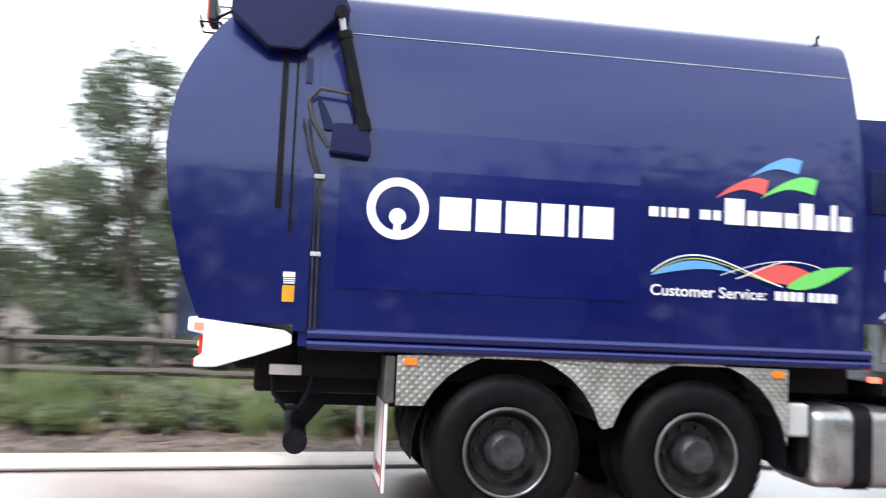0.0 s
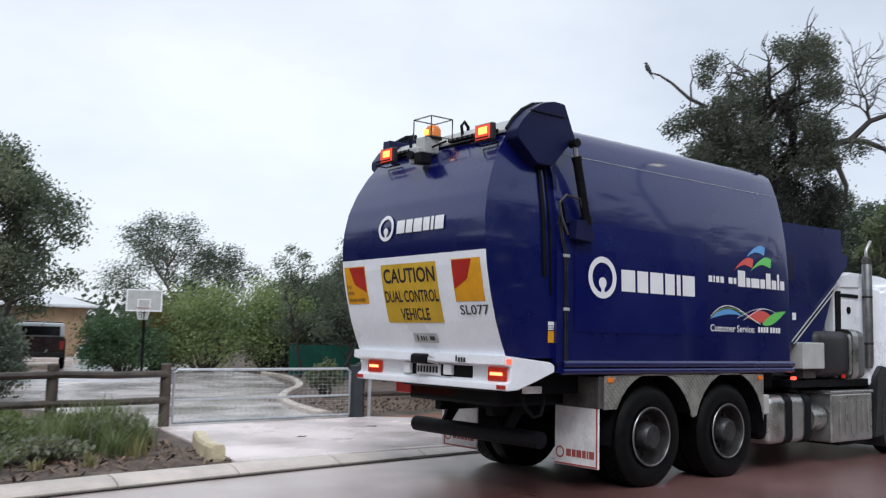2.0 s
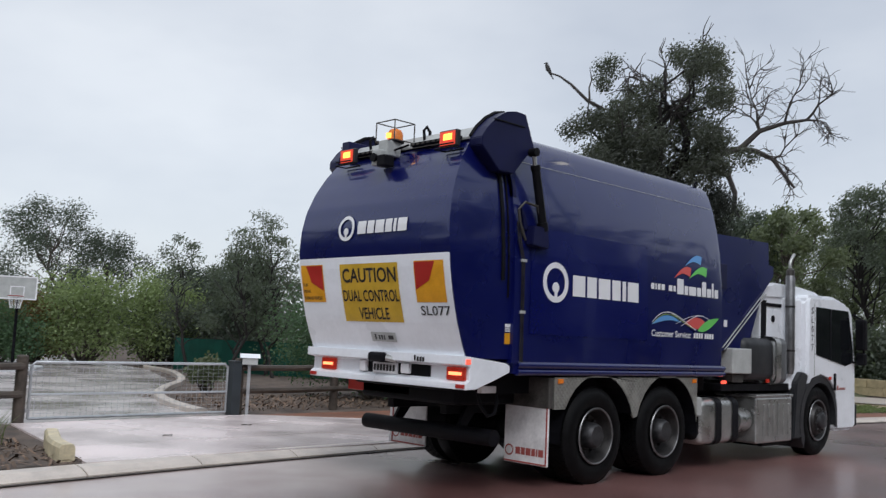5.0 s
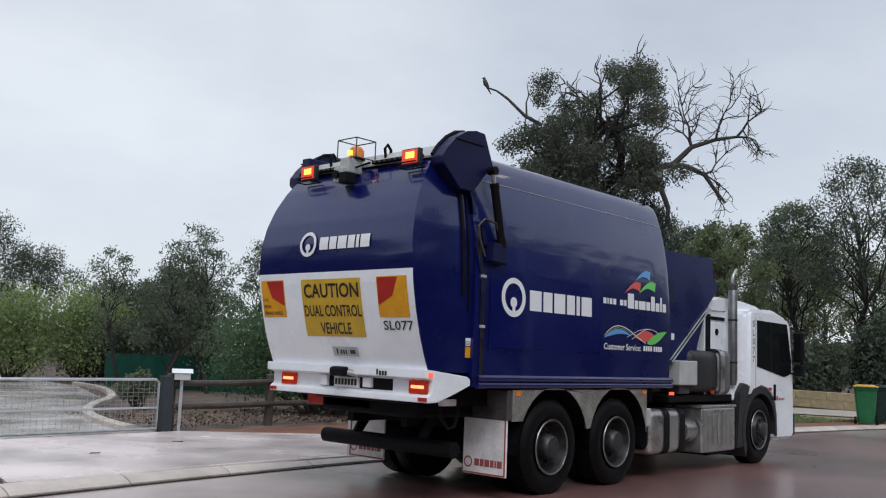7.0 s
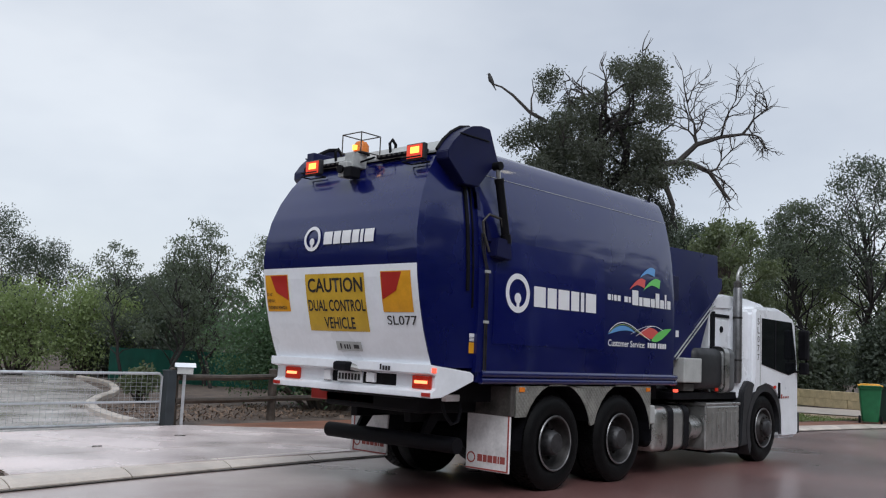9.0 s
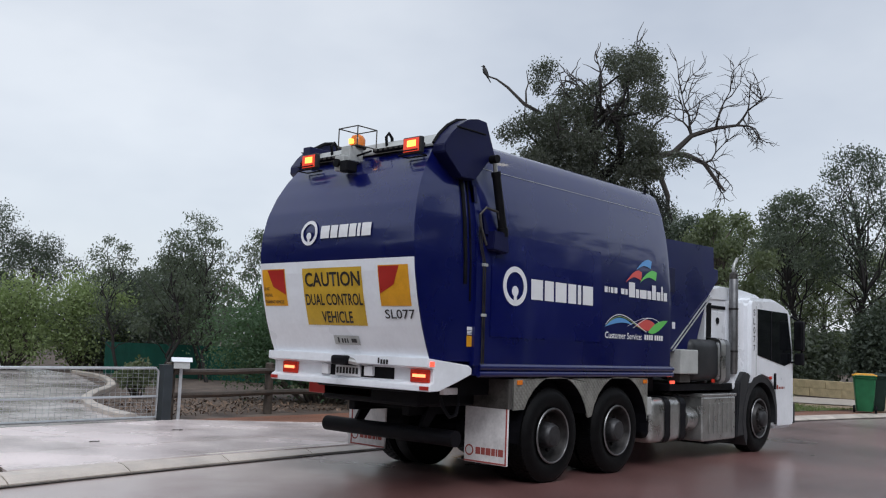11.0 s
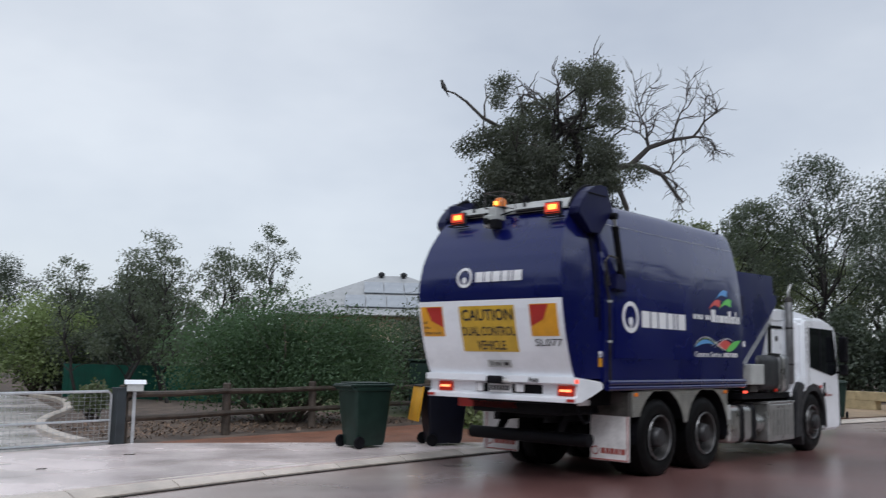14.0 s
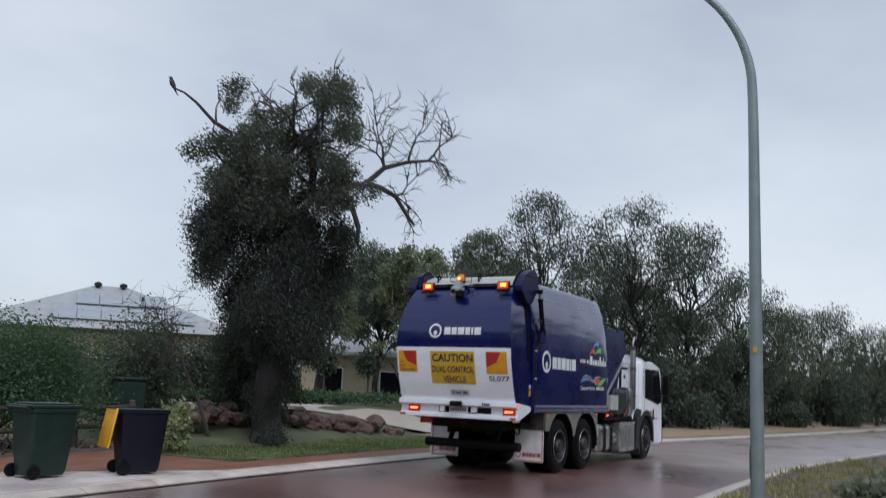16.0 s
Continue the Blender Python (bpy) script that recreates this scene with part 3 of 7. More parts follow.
    for text, u1, v0, v1 in (("DO NOT", -1.06, 2.03, 2.062), ("OVERTAKE", -1.02, 1.96, 1.992), ("TURNING VEHICLE", -0.83, 1.885, 1.92)):
        part("lettering", lettering(text, -1.155, u1, v0, v1, o2, 0.014), "ink", tail)
    part("fleet_lettering", lettering("SL077", 0.74, 1.15, 1.735, 1.825, o2, 0.008), "ink", tail, "black fleet number")
    pk = part("maker_plate", patch(-0.10, 0.29, 1.46, 1.555, o2, 2, 2), "grey", tail)
    for q4 in ((-0.04, -0.015, 1.48, 1.535), (0.02, 0.045, 1.48, 1.525), (0.06, 0.085, 1.48, 1.525), (0.10, 0.12, 1.48, 1.525), (0.17, 0.25, 1.485, 1.525)):
        part("maker_bar", bars([q4], 0, 0, lambda u, v: on_tail(u, v, 0.018)), "ink", pk)
    part("logo_ring", ring(-0.36, 2.635, 0.135, 0.098, o2), "decal", tail)
    part("logo_drop", disc(-0.36, 2.60, 0.04, o2), "decal", tail)
    part("logo_stem", patch(-0.377, -0.343, 2.53, 2.6, lambda u, v: on_tail(u, v, 0.015), 1, 1), "decal", tail)
    word_bars(-0.17, 0.60, 2.565, 2.70, o2, "decal", tail)
    # top edge bar, lamps, camera and beacon
    for y0, y1 in ((0.22, 0.93), (-0.92, -0.2)):
        part("cable_tray", boxed(-2.045, -1.985, y0, y1, 3.515, 3.55, 0.006), "black", tail)
        for k in range(9):
            y = y0 + 0.05 + (y1 - y0 - 0.1) * k / 8
            part("tray_clip", boxed(-2.056, -2.046, y - 0.018, y + 0.018, 3.52, 3.545, 0.003), "rust", tail)
    # added sheet over the purple top; its grey stands for reflected sky
    part("sky_sheen_top", extruded([(-1.985, 3.505), (-1.99, 3.53), (-1.84, 3.665), (-1.5, 3.745), (-1.48, 3.72)], -1.03, 1.03, 0.004), "grey", tail, "sloping tailgate top, its sky sheen painted pale grey")
    part("cable", tubed([(-2.06, -0.2, 3.53), (-2.1, -0.1, 3.50), (-2.12, 0.05, 3.47), (-2.1, 0.2, 3.53), (-2.05, 0.3, 3.54)], 0.011, 6), "black", tail, smooth=True)
    part("cable", tubed([(-2.05, -0.85, 3.53), (-2.12, -0.9, 3.47), (-2.14, -0.88, 3.44)], 0.011, 6), "black", tail, smooth=True)
    part("corner_box", boxed(-2.0, -1.7, 0.90, 1.03, 3.50, 3.72, 0.01), "purple_dark", tail)
    for y in (0.68, -0.92):
        lamp = part("work_lamp", boxed(-2.19, -2.13, y - 0.125, y + 0.125, 3.40, 3.57, 0.012), "grey_dark", tail, "lit red warning lamp")
        part("lens", boxed(-2.20, -2.192, y - 0.108, y + 0.108, 3.415, 3.555, 0.004), "lens_lit", lamp)
        part("lamp_core", boxed(-2.206, -2.2025, y - 0.07, y + 0.05, 3.465, 3.53, 0.0), "lens_amber", lamp)
        part("lamp_guard", tubed([(-2.24, y + 0.13, 3.42), (-2.24, y - 0.13, 3.42)], 0.008, 5), "black", lamp)
        part("lamp_guard", tubed([(-2.24, y + 0.13, 3.38), (-2.1, y + 0.13, 3.38), (-2.1, y - 0.13, 3.38), (-2.24, y - 0.13, 3.38), (-2.24, y + 0.13, 3.38)], 0.008, 5), "black", lamp)
    cam_box = part("reversing_camera", boxed(-2.30, -2.14, -0.02, 0.12, 3.30, 3.47, 0.015), "grey", tail, "grey reversing camera")
    part("camera_hood", boxed(-2.33, -2.18, -0.12, 0.0, 3.28, 3.40, 0.015), "black", cam_box)
    part("camera_bracket", boxed(-2.22, -2.02, -0.03, 0.11, 3.42, 3.585, 0.01), "grey", cam_box)
    part("camera_lens", tubed([(-2.31, 0.05, 3.38), (-2.34, 0.05, 3.38)], 0.045, 14), "black", cam_box)
    bc = part("beacon", tubed([(-2.06, 0.03, 3.58), (-2.06, 0.03, 3.60)], 0.1, 16), "black", tail, "amber beacon in a wire cage")
    part("beacon_dome", tubed([(-2.06, 0.03, 3.60), (-2.06, 0.03, 3.68), (-2.06, 0.03, 3.72), (-2.06, 0.03, 3.735)], [0.085, 0.085, 0.06, 0.02], 16), "orange", bc, smooth=True)
    part("beacon_glow", tubed([(-2.15, 0.03, 3.62), (-2.15, 0.03, 3.67)], 0.03, 10), "lens_amber", bc)
    bm = bmesh.new()
    for z in (3.58, 3.79):
        tube(bm, [(-2.2, -0.12, z), (-2.2, 0.18, z), (-1.92, 0.18, z), (-1.92, -0.12, z), (-2.2, -0.12, z)], 0.007, 5)
    for a, b in ((-2.2, -0.12), (-2.2, 0.18), (-1.92, 0.18), (-1.92, -0.12)):
        tube(bm, [(a, b, 3.58), (a, b, 3.79)], 0.007, 5)
    part("beacon_cage", bm, "rust", bc)
    for y in (-0.27, 0.62):
        part("lifting_eye", tubed([(-1.90, y, 3.58), (-1.92, y, 3.70), (-1.88, y, 3.75), (-1.83, y, 3.70), (-1.83, y, 3.62)], 0.018, 6), "black", tail, smooth=True)
    # tail bumper with lamps
    pr = [(-2.17, 1.365), (-1.55, 1.30), (-1.50, 1.27), (-1.50, 1.21), (-1.72, 1.13), (-1.98, 1.045), (-2.12, 1.04), (-2.12, 1.10), (-2.07, 1.13), (-2.07, 1.255), (-2.17, 1.275)]
    bump = part("tail_bumper", extruded(pr, -1.235, 1.235, 0.006), "white", t, "white steel tail bumper with red lamps")
    for y in (0.93, -1.07):
        lp = part("tail_lamp", boxed(-2.10, -2.072, y - 0.125, y + 0.125, 1.125, 1.25, 0.008), "lens_dim", bump, "lit red tail lamp")
        part("lamp_core", boxed(-2.108, -2.102, y - 0.085, y + 0.085, 1.175, 1.205, 0.0), "lens_hot", lp)
    part("side_reflector", boxed(-2.13, -2.07, -1.243, -1.236, 1.285, 1.33), "lens_red", bump)
    part("low_reflector", boxed(-2.135, -2.121, -1.22, -1.11, 1.055, 1.09), "red", bump)
    part("low_reflector", boxed(-2.135, -2.121, 1.11, 1.22, 1.055, 1.09), "red", bump)
    npl = part("number_plate", boxed(-2.1, -2.074, -0.22, 0.16, 1.135, 1.245, 0.004), "decal", bump, "white number plate")
    part("plate_bars", bars([(-0.14 + 0.05 * i, -0.105 + 0.05 * i) for i in range(7)], 1.16, 1.225, lambda u, v: (-2.1035, -u, v)), "ink", npl)
    part("recess_panel", boxed(-2.076, -2.071, -0.70, 0.40, 1.135, 1.25), "black", bump)
    part("rear_camera", boxed(-2.24, -2.07, -0.14, 0.10, 1.25, 1.35, 0.03), "black", bump, "black rear camera")
    part("camera_arm", tubed([(-2.19, -0.15, 1.30), (-2.12, -0.24, 1.28)], 0.035, 10), "alloy", bump)
    part("plate_light", boxed(-2.12, -2.07, -0.42, -0.30, 1.15, 1.25, 0.01), "decal", bump)
    part("plate_light", boxed(-2.12, -2.07, 0.26, 0.36, 1.14, 1.25, 0.01), "decal", bump)
    for q4 in ((0.56, 0.585, 1.29, 1.345), (0.60, 0.63, 1.285, 1.33), (0.64, 0.67, 1.285, 1.33), (0.68, 0.71, 1.285, 1.33)):
        part("maker_bar", bars([q4], 0, 0, lambda u, v: (-2.178 + (1.365 - v) * 0.0, -u, v)), "ink", bump)
    # chassis and underrun bar
    bm = bmesh.new()
    for s in (-1, 1):
        box(bm, -1.6, 6.6, s * 0.42 - 0.05, s * 0.42 + 0.05, 0.74, 1.0, 0.01)
    for x in (-1.3, 0.7, 2.4, 4.0, 5.6):
        box(bm, x - 0.06, x + 0.06, -0.4, 0.4, 0.78, 0.96)
    part("chassis", bm, "black", t)
    bm = bmesh.new()
    box(bm, -1.45, 2.7, -0.95, 0.95, 0.98, 1.2)
    box(bm, -1.75, -0.85, -0.75, 0.75, 0.85, 1.25, 0.03)
    part("subframe", bm, "black", t)
    part("floor_pan", boxed(-1.9, -1.5, -0.7, 0.7, 1.0, 1.2, 0.03), "black", t)
    part("red_cross_bar", boxed(-1.75, -1.66, -0.05, 1.0, 0.9, 1.04, 0.01), "red", t)
    ub = part("underrun_bar", tubed([(-1.44, 1.0, 0.54), (-1.44, -1.0, 0.54)], 0.085, 16), "black", t, smooth=True)
    for y in (0.5, -0.5):
        part("bar_bracket", extruded([(-1.50, 0.56), (-1.42, 0.52), (-1.12, 0.88), (-1.12, 1.0), (-1.24, 1.0)], y - 0.02, y + 0.02), "black", ub)
    for x in (0, 1.38):
        part("axle", tubed([(x, -0.9, 0.525), (x, 0.9, 0.525)], 0.1, 12), "black", t)
        bm = bmesh.new()
        bmesh.ops.create_icosphere(bm, subdivisions=2, radius=0.22, matrix=Matrix.Translation((x, 0, 0.525)))
        part("differential", bm, "black", t, smooth=True)
    # hose loop and lamp bracket under the tail
    part("hose_loop", tubed([(-1.62, -0.9, 1.02), (-1.60, -0.95, 0.86), (-1.52, -0.97, 0.76), (-1.42, -0.97, 0.78), (-1.36, -0.95, 0.9), (-1.34, -0.9, 1.02)], 0.018, 8), "black", t, smooth=True)
    part("hose_bracket", boxed(-1.64, -1.42, -0.99, -0.93, 0.99, 1.06, 0.008), "flap", t)
    part("axle", tubed([(5.7, -0.9, 0.5), (5.7, 0.9, 0.5)], 0.09, 12), "black", t)
    # rear guards
    def arch(cx, a0, a1, r, n=12):
        return [(cx + r * math.cos(a0 + (a1 - a0) * i / n), 0.525 + r * math.sin(a0 + (a1 - a0) * i / n)) for i in range(n + 1)]
    r = 0.675
    right = arch(1.38, radians(9), radians(163), r)
    left = arch(0.0, radians(17), radians(153), r)
    pr = [(-0.79, 1.165), (-0.79, 0.83)] + left[::-1] + [(0.67, 0.705)] + right[::-1] + [(2.05, 0.62), (2.05, 1.165)]
    for s in (-1, 1):
        gd = part("wheel_guard", extruded(pr, *sorted((s * 1.215, s * 1.235))), "guard", t, "aluminium tread plate wheel guard")
        for x in (-0.70, 1.97):
            part("marker", boxed(x - 0.045, x + 0.045, *sorted((s * 1.237, s * 1.25)), 1.10, 1.15, 0.004), "orange", gd)
        for cx in (0, 1.38):
            bm = bmesh.new()
            p0 = arch(cx, radians(-5 if cx else 20), radians(160 if cx else 185), r - 0.005, 16)
            p1 = arch(cx, radians(-5 if cx else 20), radians(160 if cx else 185), r + 0.02, 16)
            for i in range(len(p0) - 1):
                for q in ((p0[i], p0[i + 1]), ):
                    v = [bm.verts.new((q[0][0], s * 0.55, q[0][1])), bm.verts.new((q[1][0], s * 0.55, q[1][1])), bm.verts.new((q[1][0], s * 1.232, q[1][1])), bm.verts.new((q[0][0], s * 1.232, q[0][1]))]
                    bm.faces.new(v)
            part("mudguard", bm, "black", t, smooth=True)
        part("flap_hanger", boxed(-0.87 if s < 0 else -0.83, -0.80, *sorted((s * 0.62, s * 1.23)), 0.84, 1.16, 0.01), "rust", t)
        fl = part("mud_flap", boxed(-0.86, -0.835, *sorted((s * 0.62, s * (1.22 if s < 0 else 1.27))), 0.24, 0.90 if s < 0 else 1.02, 0.01), "flap", t, "grubby white mud flap with red edge")
        part("flap_edge", boxed(-0.866, -0.8605, *sorted((s * 1.195, s * 1.212)), 0.25, 0.89), "flap_red", fl)
        part("flap_edge", boxed(-0.866, -0.8605, *sorted((s * 0.63, s * 1.194)), 0.25, 0.265), "flap_red", fl)
        uc = 0.92 if s < 0 else -0.92
        of = lambda u, v: (-0.863, -u, v)
        part("logo_ring", ring(uc - 0.22, 0.37, 0.06, 0.044, of, 24), "flap_red", fl)
        word_bars(uc - 0.13, uc + 0.25, 0.335, 0.41, of, "flap_red", fl)
    part("side_lamp", boxed(2.70, 2.78, -1.24, -1.20, 1.09, 1.13, 0.005), "lens_red", t)
    part("white_canister", boxed(2.07, 2.24, -1.2, -1.1, 0.68, 0.92, 0.02), "grey", t)
    # hopper nose ahead of the body
    pr = [(2.58, 1.52), (2.58, 3.07), (4.16, 3.10), (4.18, 2.78), (4.32, 2.77), (4.32, 2.62), (3.98, 2.34), (3.55, 1.52)]
    hop = part("front_hopper", extruded(pr, -1.12, 1.12, 0.008), "purple", t, "purple hopper nose behind the cab")
    for k in (0, 1):
        part("edge_pipe", tubed([(2.84 + 0.05 * k, -1.14, 1.56 - 0.03 * k), (4.0 + 0.05 * k, -1.14, 2.37 - 0.03 * k)], 0.011, 6), "alloy", hop)
    part("hopper_hatch", boxed(2.75, 2.95, -1.135, -1.121, 2.35, 2.68, 0.005), "purple_dark", hop)
    part("hopper_label", boxed(2.90, 2.98, -1.1265, -1.1205, 1.84, 1.93), "decal", hop)
    # tanks and boxes along the chassis
    part("grey_box", boxed(2.98, 3.5, -1.22, -0.95, 1.22, 1.56, 0.015), "grey", t, "small grey control box")
    part("valve_block", boxed(3.1, 3.4, -1.15, -0.95, 1.1, 1.21, 0.01), "rust", t)
    bm = bmesh.new()
    box(bm, 3.35, 4.25, -1.2, -0.6, 1.12, 1.72, 0.12, seg=4)
    part("air_cleaner", bm, "grey_dark", t, smooth=True)
    bm = bmesh.new()
    box(bm, 4.30, 4.62, -1.22, -0.6, 1.08, 1.74, 0.1, seg=4)
    part("cleaner_cap", bm, "grey_mid", t, smooth=True)
    bm = bmesh.new()
    box(bm, 4.24, 4.31, -1.235, -0.59, 1.07, 1.755, 0.11, seg=4)
    part("cleaner_band", bm, "alloy", t, smooth=True)
    part("breather_stub", tubed([(3.95, -0.9, 1.68), (3.95, -0.9, 2.02), (3.95, -0.9, 2.05)], [0.075, 0.075, 0.05], 14), "alloy", t, smooth=True)
    part("cross_shelf", boxed(2.9, 4.9, -1.1, 1.1, 0.98, 1.08, 0.01), "black", t)
    part("amber_marker", boxed(3.95, 4.03, -1.215, -1.2, 1.1, 1.15), "lens_dim", t)
    part("exhaust_pipe", tubed([(4.86, -1.12, 1.22), (4.86, -1.12, 1.30), (4.86, -1.12, 2.66), (4.86, -1.12, 2.68)], [0.05, 0.068, 0.068, 0.058], 20), "steel", t, "vertical steel exhaust pipe", smooth=True)
    part("exhaust_collar", tubed([(4.86, -1.12, 2.68), (4.86, -1.12, 2.76), (4.86, -1.12, 2.79)], [0.064, 0.06, 0.03], 16), "rust", t, smooth=True)
    part("exhaust_tip", tubed([(4.86, -1.12, 2.77), (4.85, -1.12, 2.84), (4.87, -1.12, 2.90), (4.93, -1.12, 2.96), (4.98, -1.12, 3.01)], 0.024, 10), "alloy", t, smooth=True)
    for z in (1.55, 2.2):
        part("pipe_clamp", tubed([(4.86, -1.12, z), (4.86, -1.12, z + 0.03)], 0.072, 20), "rim", t, smooth=True)
    bm = bmesh.new()
    box(bm, 2.28, 3.30, -1.18, -0.55, 0.30, 0.90, 0.11, seg=4)
    ft = part("fuel_tank", bm, "alloy", t, "aluminium fuel tank with black straps", smooth=True)
    for x in (2.68, 3.12):
        bm = bmesh.new()
        box(bm, x - 0.035, x + 0.035, -1.19, -0.54, 0.29, 0.91, 0.112, seg=4)
        part("tank_strap", bm, "black", ft, smooth=True)
    part("tank_end", boxed(2.2, 2.5, -1.12, -0.6, 0.36, 0.84, 0.1, seg=4), "black", ft)
    part("air_tank", tubed([(3.35, -0.98, 0.58), (3.66, -0.98, 0.58)], 0.17, 20), "alloy", t, smooth=True)
    bb = part("battery_box", boxed(3.70, 4.78, -1.2, -0.55, 0.26, 0.90, 0.03), "alloy", t, "ribbed aluminium battery box")
    for i in range(6):
        part("rib", boxed(3.88 + 0.15 * i, 3.925 + 0.15 * i, -1.216, -1.198, 0.36, 0.80, 0.007), "alloy", bb)
    part("box_lid", boxed(3.68, 4.8, -1.21, -0.55, 0.895, 0.935, 0.012), "alloy", bb)
    part("side_step", boxed(4.05, 5.0, -1.1, -0.6, 0.2, 0.27, 0.01), "black", t)
    # cab
    cab = part("cab", extruded([(5.25, 0.98), (5.25, 2.34), (5.32, 2.42), (6.2, 2.45), (6.78, 2.34), (6.9, 2.2), (7.02, 1.45), (7.03, 0.42), (6.95, 0.34), (6.28, 0.34), (6.27, 0.7), (6.2, 0.95), (6.0, 1.12), (5.7, 1.18), (5.4, 1.12)], -1.22, 1.22, 0.05), "white", t, "white low-entry cab", smooth=True)
    part("cab_rear", boxed(4.86, 5.27, -1.12, 1.12, 0.98, 2.36, 0.04), "white", cab)
    part("roof_cap", extruded([(4.1, 2.3), (4.25, 2.5), (4.6, 2.56), (5.5, 2.55), (6.1, 2.5), (6.2, 2.44), (5.2, 2.34)], -1.0, 1.0, 0.03), "white", cab)
    part("rear_bulkhead", boxed(4.2, 4.9, -0.98, 0.98, 1.0, 2.36, 0.02), "white", cab)
    part("bulkhead_frame", boxed(4.30, 4.84, -1.0, -0.975, 2.20, 2.25, 0.006), "black", cab)
    part("bulkhead_port", tubed([(4.55, -1.0, 2.02), (4.55, -1.012, 2.02)], 0.05, 16), "black", cab)
    part("bulkhead_hatch", boxed(4.36, 4.76, -1.0, -0.97, 1.4, 2.16, 0.01), "white", cab)
    part("hatch_recess", boxed(4.22, 4.36, -0.995, -0.975, 1.2, 2.28), "black", cab)
    for s in (-1, 1):
        bm = extruded([(5.52, 1.52), (5.52, 2.25), (6.72, 2.24), (6.9, 1.62), (6.9, 1.42), (6.6, 1.36)], *sorted((s * 1.217, s * 1.228)))
        part("side_window", bm, "glass_dark", cab, "tinted side window")
        part("window_post", boxed(6.02, 6.06, *sorted((s * 1.229, s * 1.234)), 1.44, 2.24), "black", cab)
        dr = part("door_seam", boxed(5.46, 5.475, *sorted((s * 1.2205, s * 1.226)), 1.2, 2.3), "grey", cab)
        part("door_handle", boxed(6.16, 6.21, *sorted((s * 1.221, s * 1.25)), 0.98, 1.24, 0.01), "black", cab)
        part("side_repeater", boxed(5.98, 6.06, *sorted((s * 1.221, s * 1.24)), 1.14, 1.19, 0.008), "lens_dim", cab)
        part("door_mark", bars([(6.28, 6.34, 0.98, 1.05), (6.37, 6.42, 0.985, 1.02), (6.44, 6.48, 0.985, 1.02), (6.50, 6.55, 0.985, 1.02), (6.57, 6.60, 0.985, 1.02)], 0, 0, lambda u, v, s=s: (u, s * 1.2245, v)), "flap_red", cab)
        mi = part("mirror", boxed(6.86, 7.0, *sorted((s * 1.27, s * 1.43)), 1.62, 2.12, 0.03), "black", cab, "black door mirror")
        part("mirror", boxed(6.88, 7.0, *sorted((s * 1.27, s * 1.42)), 1.38, 1.58, 0.03), "black", cab)
        part("mirror_arm", tubed([(6.88, s * 1.22, 2.2), (6.95, s * 1.38, 2.1), (6.95, s * 1.38, 1.45), (6.9, s * 1.22, 1.42)], 0.018, 8), "black", mi)
        part("front_guard", extruded(arch(5.7, radians(-8), radians(205), 0.57, 20) + arch(5.7, radians(215), radians(-12), 0.68, 20), *sorted((s * 0.7, s * 1.21))), "grey_dark", t, "dark grey front mudguard")
        part("guard_skirt", extruded([(4.82, 0.28), (5.12, 0.28), (5.16, 0.9), (5.32, 1.22), (5.1, 1.26), (4.92, 1.1)], *sorted((s * 0.75, s * 1.205)), 0.02), "grey_dark", t)
        part("front_corner", boxed(6.98, 7.06, *sorted((s * 0.9, s * 1.225)), 0.4, 0.75, 0.02), "grey_dark", cab)
    u = 0
    for ch in "SL077":
        part("fleet_lettering", lettering(ch, 5.36, 5.43, 2.14 - 0.14 * u, 2.24 - 0.14 * u, lambda a, b: (a, -1.2245, b), 0.008), "ink", cab)
        u += 1
    part("windscreen", boxed(6.93, 6.98, -1.1, 1.1, 1.45, 2.2), "glass_dark", cab)
    wheels = []
    for x, y, dual in ((0.0, 1.19, True), (1.38, 1.19, True), (5.7, 1.17, False)):
        for s in (-1, 1):
            wheels.append(make_wheel(t, x, s * y, dual, s))
    return t, wheels


truck, wheels = make_truck()


def truck_at(t):
    """Place and heading of the truck, glided between the rows."""
    ts = [r[0] for r in TRUCK]
    i = max(0, min(len(ts) - 2, int(np.searchsorted(ts, t, side="right")) - 1))

    def slope(j, c):
        a, b = max(0, j - 1), min(len(ts) - 1, j + 1)
        d0 = (TRUCK[j][c] - TRUCK[a][c]) / max(1e-6, ts[j] - ts[a]) if j > a else None
        d1 = (TRUCK[b][c] - TRUCK[j][c]) / max(1e-6, ts[b] - ts[j]) if b > j else None
        if d0 is None:
            return d1
        if d1 is None:
            return d0
        return 0 if d0 * d1 <= 0 else 2 * d0 * d1 / (d0 + d1)
    h = ts[i + 1] - ts[i]
    u = (t - ts[i]) / h
    out = []
    for c in (1, 2, 3):
        p0, p1, m0, m1 = TRUCK[i][c], TRUCK[i + 1][c], slope(i, c) * h, slope(i + 1, c) * h
        out.append((2 * u ** 3 - 3 * u ** 2 + 1) * p0 + (u ** 3 - 2 * u ** 2 + u) * m0 + (-2 * u ** 3 + 3 * u ** 2) * p1 + (u ** 3 - u ** 2) * m1)
    return out

# ---- the place: materials ----
M["road"] = material("wet_red_asphalt", (0.085, 0.032, 0.030), 0.34, vary=0.1, second=(0.25, 0.12, 0.11), scale=0.28, fine=22, bump=0.2, bump_scale=110, rough_vary=0.13, spec=1.0, coat=1.0, coat_rough=0.27)
